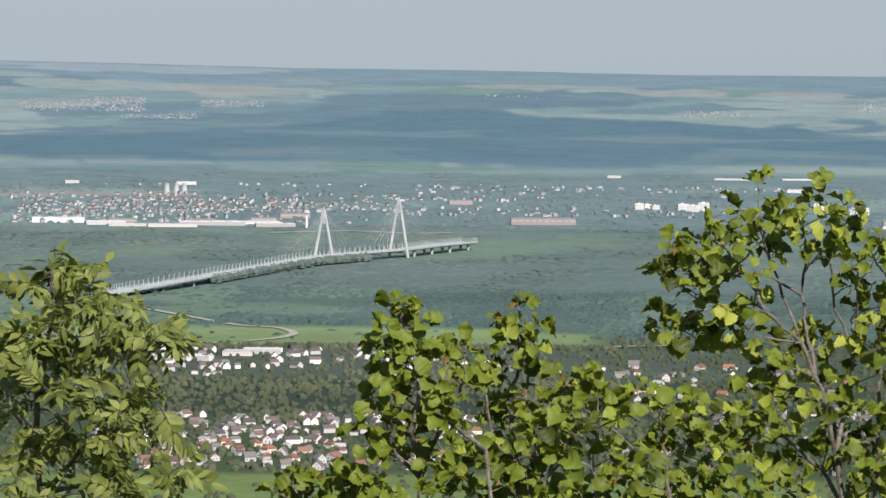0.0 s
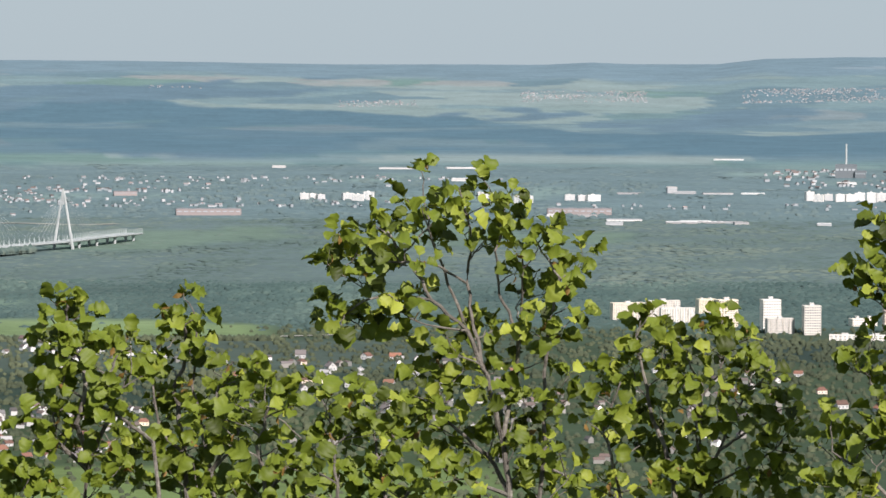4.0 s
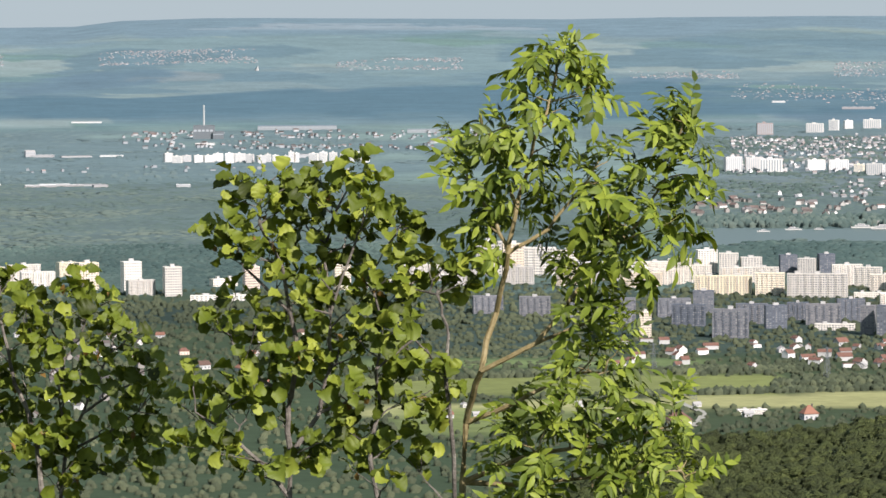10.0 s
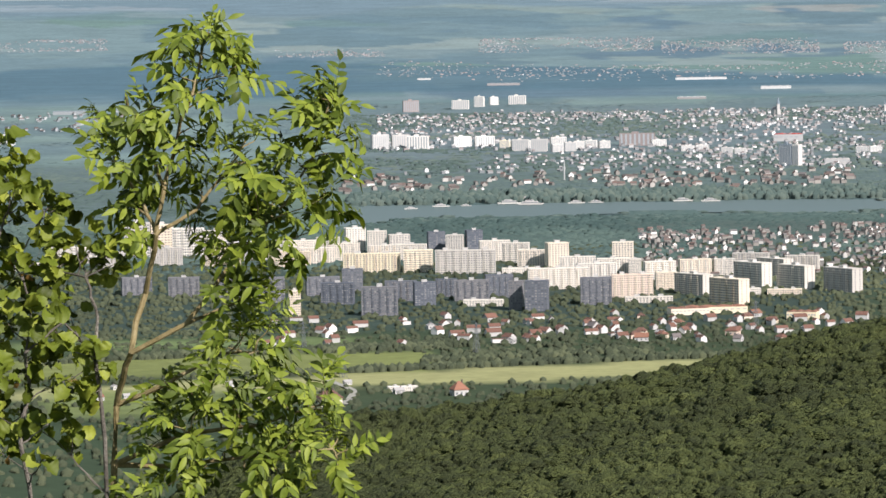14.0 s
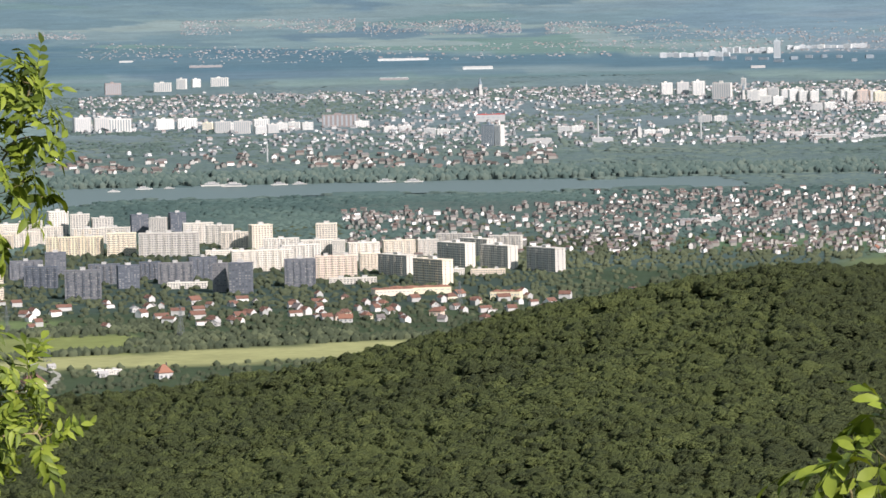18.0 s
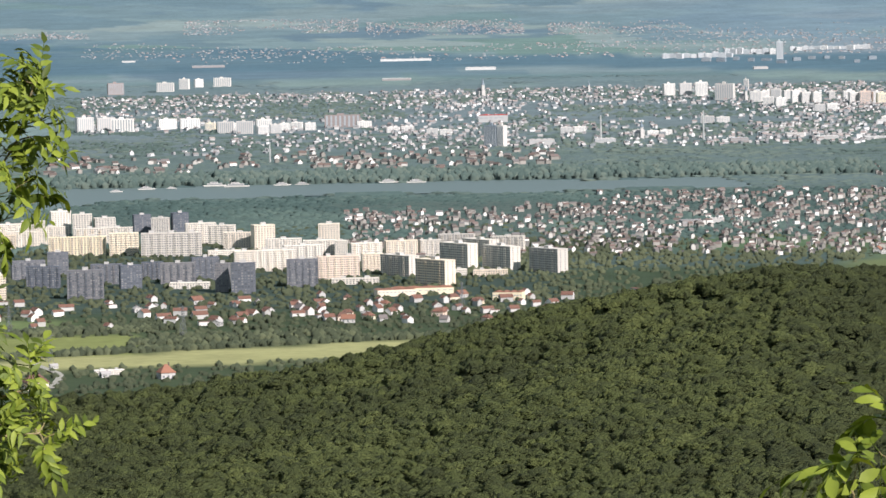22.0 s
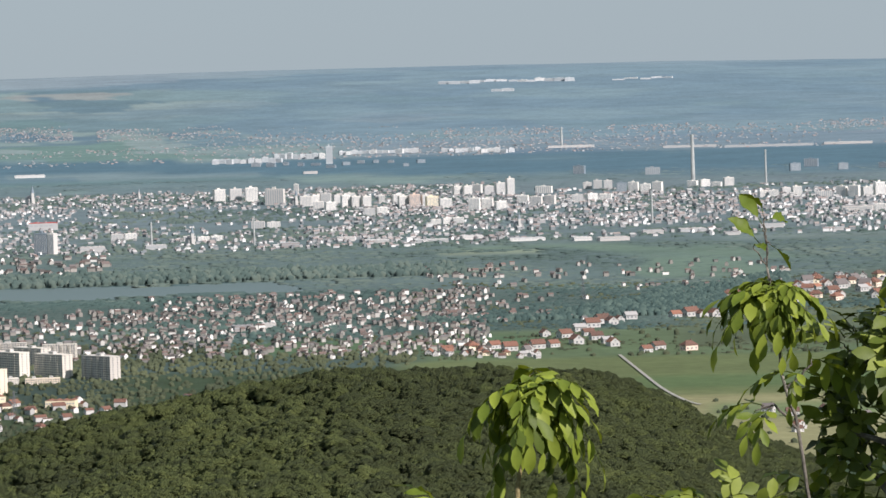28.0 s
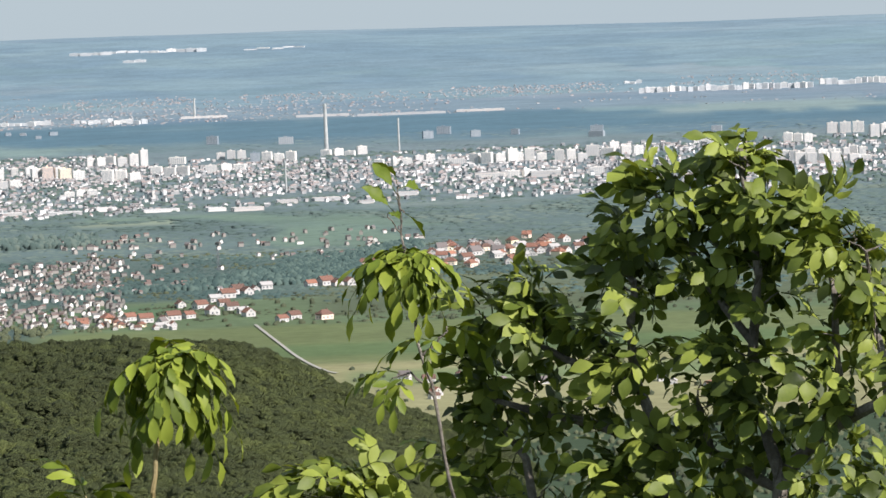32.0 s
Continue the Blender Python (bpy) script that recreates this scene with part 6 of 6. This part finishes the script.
plant("shrub", "leggy shrub with round yellow-green leaves", -15.3, 10,
      stems=[[(0.005, 1.685), (0.005, 2.06), (-0.02, 2.175), (0, 2.26), (-0.02, 2.325), (-0.04, 2.39), (-0.04, 2.44)],
                [(0.165, 1.685), (0.15, 2.125), (0.05, 2.205), (-0.01, 2.23), (-0.05, 2.26)],
                [(0.005, 2.06), (0.06, 2.2), (0.05, 2.275), (0.07, 2.325)],
                [(0.005, 2.05), (-0.065, 2.135), (-0.075, 2.21)]],
      tips=clumps([(-0.03, 2.38, 0.07, 0.08, 13), (0.08, 2.31, 0.06, 0.07, 6), (0.02, 2.24, 0.05, 0.06, 5), (-0.08, 2.21, 0.05, 0.09, 9), (0.0, 2.09, 0.09, 0.08, 8)], 2), kind='shrub', seed=2, leaves=6, spread=0.018, dry=18, depth=0.14)
plant("shrub", "sprawling shrub with round yellow-green leaves", -13.9, 10.5,
      stems=[[(-0.015, 1.77), (-0.025, 2.165), (-0.04, 2.285), (-0.05, 2.365), (-0.015, 2.445), (-0.03, 2.51), (-0.045, 2.56)],
                [(0.09, 1.77), (0.035, 2.165), (0.01, 2.285), (-0.01, 2.365), (0.005, 2.445), (-0.005, 2.535)],
                [(0.035, 2.165), (0.065, 2.235), (0.04, 2.315), (0.065, 2.39), (0.085, 2.42)],
                [(0.02, 2.165), (-0.085, 2.26), (-0.1, 2.365), (-0.095, 2.43)],
                [(0.035, 2.155), (0.1, 2.235), (0.095, 2.315)]],
      tips=clumps([(-0.03, 2.53, 0.05, 0.07, 7), (0.09, 2.39, 0.06, 0.06, 8), (-0.06, 2.38, 0.06, 0.1, 8), (0.05, 2.29, 0.07, 0.06, 7), (-0.12, 2.21, 0.06, 0.09, 8), (0.0, 2.18, 0.09, 0.08, 8)], 3), kind='shrub', seed=3, leaves=6, spread=0.018, dry=24, depth=0.14)
plant("shrub", "low shrub with round green leaves", -16.3, 10,
      stems=[[(-0.01, 1.68), (-0.015, 1.995), (-0.02, 2.045)],
                [(-0.015, 1.92), (0.05, 2.01)],
                [(-0.015, 1.92), (-0.09, 2.02)]],
      tips=clumps([(-0.09, 2.04, 0.08, 0.05, 5), (0.02, 2.03, 0.07, 0.04, 8)], 5), kind='shrub', seed=5, leaves=7, spread=0.018, dry=6, depth=0.1)
plant("shrub", "bushy low shrub with round green leaves and dry tips", -12.2, 9.5,
      stems=[[(-0.12, 1.56), (-0.135, 1.905), (-0.155, 2.015), (-0.13, 2.095)],
                [(0.035, 1.56), (0.02, 1.88), (0.01, 1.99), (0, 2.075)],
                [(0.14, 1.56), (0.13, 1.855), (0.105, 1.975), (0.08, 2.06)],
                [(-0.135, 1.905), (-0.06, 2.025)],
                [(0.13, 1.855), (0.19, 1.94)]],
      tips=clumps([(-0.08, 2.11, 0.09, 0.04, 7), (0.06, 2.07, 0.08, 0.07, 10), (-0.19, 2.06, 0.08, 0.07, 6), (-0.05, 1.97, 0.08, 0.08, 9), (0.12, 1.93, 0.1, 0.08, 10), (-0.18, 1.92, 0.09, 0.04, 5)], 6), kind='shrub', seed=6, leaves=6, spread=0.018, dry=20, depth=0.12)
plant("shrub", "arching shrub with bare grey stems and bright round leaves", -10.6, 10,
      stems=[[(0.105, 1.64), (0.12, 2.015), (0.105, 2.13), (0.07, 2.28), (0.025, 2.38), (-0.055, 2.445), (-0.105, 2.53), (-0.155, 2.595)],
                [(0.1, 2.005), (0.07, 2.095), (-0.02, 2.18), (-0.055, 2.22)],
                [(0.07, 2.28), (0.02, 2.38), (-0.02, 2.48), (-0.055, 2.58), (-0.075, 2.67)],
                [(0.055, 2.305), (0.035, 2.405), (0.025, 2.505), (0.03, 2.605), (0.005, 2.695)],
                [(0.105, 2.13), (0.135, 2.28), (0.13, 2.38), (0.095, 2.455), (0.085, 2.555), (0.105, 2.645)],
                [(0.135, 2.28), (0.145, 2.43), (0.145, 2.545)],
                [(0.18, 1.64), (0.195, 2.08), (0.195, 2.28), (0.205, 2.405), (0.23, 2.495), (0.18, 2.57)],
                [(-0.055, 2.445), (-0.145, 2.455), (-0.205, 2.445), (-0.255, 2.405)],
                [(0.03, 2.48), (-0.055, 2.53), (-0.13, 2.53), (-0.23, 2.53)],
                [(0.12, 2.015), (0.02, 2.045)],
                [(0.195, 2.08), (0.245, 2.055)]],
      tips=clumps([(-0.07, 2.67, 0.07, 0.08, 9), (0.05, 2.65, 0.08, 0.08, 10), (-0.12, 2.58, 0.08, 0.06, 8), (0.15, 2.57, 0.05, 0.08, 7), (-0.24, 2.55, 0.06, 0.07, 8), (0.25, 2.53, 0.04, 0.05, 5), (-0.12, 2.44, 0.04, 0.08, 7), (0.21, 2.43, 0.09, 0.07, 8), (-0.25, 2.41, 0.06, 0.04, 6), (0.03, 2.37, 0.07, 0.03, 5), (-0.03, 2.27, 0.08, 0.07, 9), (0.16, 2.26, 0.11, 0.06, 9), (-0.07, 2.17, 0.09, 0.06, 8), (0.14, 2.15, 0.08, 0.05, 8), (0.03, 2.04, 0.07, 0.08, 7), (0.19, 2.03, 0.11, 0.05, 8)], 4), kind='shrub', seed=4, leaves=5, spread=0.017, dry=30, depth=0.13, singles=280)
plant("shrub", "thin shrub with round green leaves and dry tips", -7.8, 10.5,
      stems=[[(0.02, 1.72), (-0.005, 2.145), (-0.025, 2.225), (-0.06, 2.315), (-0.08, 2.41), (-0.095, 2.49)],
                [(0.045, 1.72), (0.06, 2.12), (0.1, 2.225), (0.165, 2.27), (0.215, 2.29)],
                [(0.035, 2.145), (0.045, 2.265), (0.06, 2.37), (0.03, 2.42)],
                [(0.06, 2.345), (0.1, 2.395), (0.11, 2.46), (0.1, 2.5)],
                [(0.1, 2.225), (0.14, 2.315), (0.16, 2.355), (0.195, 2.385), (0.22, 2.415)],
                [(-0.125, 1.72), (-0.125, 2.09), (-0.15, 2.21), (-0.17, 2.265), (-0.13, 2.38)],
                [(0.07, 2.21), (0.06, 2.315), (0.005, 2.385), (-0.025, 2.435)],
                [(0.06, 2.12), (0.165, 2.185), (0.23, 2.225)]],
      tips=clumps([(-0.06, 2.49, 0.05, 0.05, 7), (0.11, 2.48, 0.06, 0.06, 8), (0.0, 2.42, 0.05, 0.05, 8), (0.18, 2.38, 0.08, 0.05, 8), (-0.14, 2.37, 0.05, 0.06, 8), (0.07, 2.31, 0.08, 0.07, 8), (-0.11, 2.28, 0.1, 0.06, 8), (0.23, 2.27, 0.05, 0.08, 7), (-0.06, 2.19, 0.07, 0.06, 6), (0.21, 2.15, 0.11, 0.07, 9), (0.06, 2.14, 0.07, 0.09, 9), (-0.15, 2.12, 0.08, 0.06, 5)], 16), kind='shrub', seed=16, leaves=5, spread=0.016, dry=24, depth=0.12)
plant("shrub", "dense tall shrub with round green leaves", -4.3, 10,
      stems=[[(-0.045, 1.645), (-0.055, 2.02), (-0.06, 2.12), (-0.04, 2.22), (-0.055, 2.335), (-0.07, 2.435), (-0.12, 2.535), (-0.105, 2.62)],
                [(-0.055, 2.02), (0.01, 2.11), (0.035, 2.21), (0.035, 2.335), (0.02, 2.46), (0.045, 2.55), (0.08, 2.61)],
                [(-0.065, 2.335), (-0.155, 2.435), (-0.18, 2.495)],
                [(-0.055, 2.135), (-0.155, 2.21), (-0.19, 2.285)],
                [(0.15, 1.645), (0.12, 2.01), (0.145, 2.11), (0.135, 2.21), (0.155, 2.31), (0.12, 2.41)],
                [(0.12, 2.41), (0.155, 2.475), (0.195, 2.525)],
                [(0.135, 2.21), (0.22, 2.275), (0.27, 2.21)],
                [(0.3, 1.645), (0.295, 2.135), (0.295, 2.285), (0.27, 2.375), (0.205, 2.385)],
                [(0.01, 2.11), (0.12, 2.16)],
                [(0.035, 2.335), (0.095, 2.5), (0.105, 2.525)],
                [(-0.055, 1.96), (-0.18, 2.055), (-0.265, 2.12)]],
      tips=clumps([(-0.11, 2.6, 0.07, 0.05, 9), (0.1, 2.58, 0.06, 0.09, 12), (-0.0, 2.57, 0.06, 0.07, 8), (0.18, 2.53, 0.05, 0.03, 5), (-0.16, 2.5, 0.08, 0.05, 8), (-0.04, 2.44, 0.06, 0.08, 10), (0.25, 2.42, 0.11, 0.04, 11), (0.06, 2.38, 0.08, 0.05, 9), (0.16, 2.3, 0.07, 0.08, 11), (-0.16, 2.3, 0.07, 0.07, 7), (-0.06, 2.28, 0.06, 0.04, 5), (0.03, 2.2, 0.08, 0.08, 10), (0.22, 2.17, 0.1, 0.07, 11), (-0.13, 2.15, 0.07, 0.07, 8), (-0.24, 2.11, 0.07, 0.1, 9), (0.06, 2.05, 0.07, 0.08, 9), (0.18, 2.03, 0.09, 0.06, 7), (-0.09, 2.01, 0.1, 0.03, 5)], 7), kind='shrub', seed=7, leaves=6, spread=0.017, dry=34, depth=0.15, singles=290)
plant("ash_sapling", "tall ash sapling with a smooth pale forked stem", -2.3, 10,
      stems=[[(-0.03, 1.56), (-0.015, 2.08), (0.02, 2.205), (0.055, 2.33), (0.08, 2.465), (0.1, 2.565), (0.13, 2.655), (0.165, 2.765), (0.195, 2.89)],
                [(0.02, 2.19), (0.14, 2.265), (0.215, 2.355), (0.28, 2.45), (0.37, 2.525), (0.43, 2.625), (0.47, 2.75)],
                [(0.075, 2.455), (0.045, 2.545), (-0.005, 2.62), (-0.02, 2.68)],
                [(0.075, 2.455), (0.17, 2.515), (0.245, 2.605), (0.28, 2.665)],
                [(0.1, 2.565), (0.055, 2.68), (0.02, 2.77)],
                [(-0.015, 2.08), (0.1, 2.13), (0.215, 2.19), (0.29, 2.2)],
                [(-0.005, 1.98), (0.135, 2.015), (0.3, 2.035), (0.44, 2.075)],
                [(-0.015, 1.9), (0.11, 1.94), (0.265, 1.96), (0.465, 1.97)],
                [(0.14, 2.265), (0.24, 2.3), (0.305, 2.325)]],
      tips=clumps([(0.2, 2.86, 0.12, 0.09, 14), (0.47, 2.72, 0.08, 0.09, 12), (0.0, 2.71, 0.06, 0.1, 8), (0.14, 2.71, 0.08, 0.07, 6), (0.3, 2.64, 0.07, 0.06, 7), (0.14, 2.61, 0.08, 0.05, 5), (0.01, 2.56, 0.06, 0.12, 6), (0.45, 2.54, 0.08, 0.09, 8), (0.32, 2.53, 0.06, 0.07, 7), (0.2, 2.46, 0.09, 0.1, 7), (0.29, 2.34, 0.08, 0.1, 10), (0.26, 2.19, 0.09, 0.06, 7), (0.39, 2.12, 0.11, 0.06, 7), (0.16, 2.12, 0.06, 0.07, 5), (0.08, 2.05, 0.04, 0.07, 5), (0.43, 1.98, 0.11, 0.1, 11), (0.23, 1.98, 0.09, 0.1, 9), (0.09, 1.92, 0.07, 0.05, 4)], 8), kind='ash', seed=8, leaves=3, spread=0.02, scale=0.8, bark='bark_young', depth=0.13, singles=290, thick=0.0070, back=0.055)
plant("bush", "large bush with broad glossy green leaves and grey limbs", 18.39, 9,
      stems=[[(0.2, 1.355), (0.255, 1.76), (0.34, 1.85), (0.465, 1.925), (0.555, 2.02), (0.63, 2.185)],
                [(0.255, 1.76), (0.215, 1.895), (0.21, 2.035), (0.225, 2.17), (0.21, 2.315), (0.2, 2.415)],
                [(0.04, 1.415), (0.035, 1.815), (-0.02, 1.95), (-0.03, 2.075), (-0.02, 2.155), (-0.065, 2.21)],
                [(0.34, 1.85), (0.375, 1.97), (0.37, 2.12), (0.35, 2.255)],
                [(-0.02, 1.95), (-0.165, 2), (-0.275, 2.05), (-0.33, 2.085)],
                [(0.035, 1.815), (-0.11, 1.865), (-0.235, 1.89), (-0.325, 1.915)],
                [(0.21, 2.035), (0.125, 2.15), (0.07, 2.265), (0.02, 2.345)],
                [(-0.23, 1.425), (-0.25, 1.8), (-0.305, 1.87)],
                [(0.465, 1.925), (0.445, 2.07), (0.43, 2.215)],
                [(0.255, 1.735), (0.125, 1.81), (0.095, 1.925)]],
      tips=clumps([(0.19, 2.36, 0.07, 0.1, 12), (0.06, 2.32, 0.09, 0.08, 11), (0.33, 2.28, 0.09, 0.08, 10), (0.43, 2.2, 0.07, 0.1, 8), (0.0, 2.19, 0.12, 0.07, 10), (0.21, 2.17, 0.12, 0.09, 10), (-0.18, 2.14, 0.09, 0.08, 11), (-0.07, 2.05, 0.09, 0.1, 7), (-0.33, 2.04, 0.06, 0.09, 6), (0.38, 2.03, 0.1, 0.08, 8), (0.14, 2.0, 0.13, 0.09, 9), (-0.27, 1.93, 0.1, 0.09, 7), (0.23, 1.88, 0.08, 0.06, 6), (-0.14, 1.86, 0.09, 0.11, 7), (-0.35, 1.8, 0.12, 0.08, 7), (0.14, 1.79, 0.09, 0.08, 7), (0.38, 1.79, 0.12, 0.09, 7), (-0.04, 1.78, 0.08, 0.06, 5)], 12), kind='bush', seed=12, leaves=4, spread=0.024, depth=0.12, singles=295, thick=0.016, back=0.055, lean=0.48)
plant("bush", "low dark green bush top below the hill", 14.6, 9,
      stems=[[(-0.02, 1.44), (0, 1.725), (0, 1.78)]],
      tips=clumps([(-0.06, 1.77, 0.07, 0.05, 6), (0.05, 1.76, 0.06, 0.07, 6)], 13), kind='bush', seed=13, leaves=6, spread=0.025, depth=0.08, singles=90, thick=0.008, back=0.03)
plant("sapling", "single shoot with an umbrella of drooping leaves", 12.2, 9.0,
      stems=[[(-0.02, 1.7), (-0.015, 1.84), (0.0, 1.96), (0.015, 2.03)]],
      tips=[(0.015, 2.06), (-0.01, 2.045), (0.04, 2.045), (0.0, 2.02), (0.03, 2.015), (0.015, 1.99)], kind="whorl", seed=9, leaves=6, spread=0.014, bark="bark_young", thick=0.006, depth=0.03, upward=0.25)
plant("sapling", "low shoot with bright drooping leaves", 11.2, 9.0,
      stems=[[(0.0, 1.4), (0.0, 1.56), (0.0, 1.72)], [(0.0, 1.4), (0.07, 1.62)], [(0.0, 1.4), (-0.07, 1.58), (-0.09, 1.64)]],
      tips=[(0.0, 1.77), (0.03, 1.73), (-0.03, 1.71), (0.06, 1.68), (-0.07, 1.69), (-0.1, 1.66), (0.1, 1.63), (-0.05, 1.62), (0.02, 1.64)], kind="droop", seed=10, leaves=2, spread=0.016, bark="bark_young", thick=0.006, depth=0.05, upward=0.3)
plant("sapling", "slender shoot with drooping leaf whorls and an upright tip", 15.87, 9.0,
      stems=[[(0.01, 1.7), (-0.03, 1.94), (-0.06, 2.05), (-0.068, 2.14), (-0.077, 2.22), (-0.085, 2.32), (-0.088, 2.36)], [(-0.03, 1.94), (-0.075, 1.99), (-0.1, 1.985)], [(-0.05, 2.01), (0.0, 2.07)]],
      tips=[(-0.077, 2.235), (-0.09, 2.225), (-0.065, 2.225), (-0.075, 2.215), (-0.08, 2.205), (-0.1, 1.99, "droop"), (-0.085, 1.985, "droop"), (-0.115, 1.98, "droop"), (-0.02, 2.06, "droop"), (0.0, 2.08, "droop"),
            (-0.03, 2.05, "droop"), (-0.089, 2.37, "upright"), (-0.083, 2.36, "upright"), (-0.092, 2.35, "upright"), (-0.1, 2.315, "upright"), (-0.11, 2.31, "upright"), (-0.075, 2.31, "upright")],
      kind="whorl", seed=11, leaves=6, spread=0.01, scale=0.8, bark="bark", thick=0.0034, depth=0.02, upward=0.2)


# ---- the patterns that were only copied from go ----
for ob in PROTOTYPES:
    for o in list(ob.children_recursive) + [ob]:
        bpy.data.objects.remove(o)
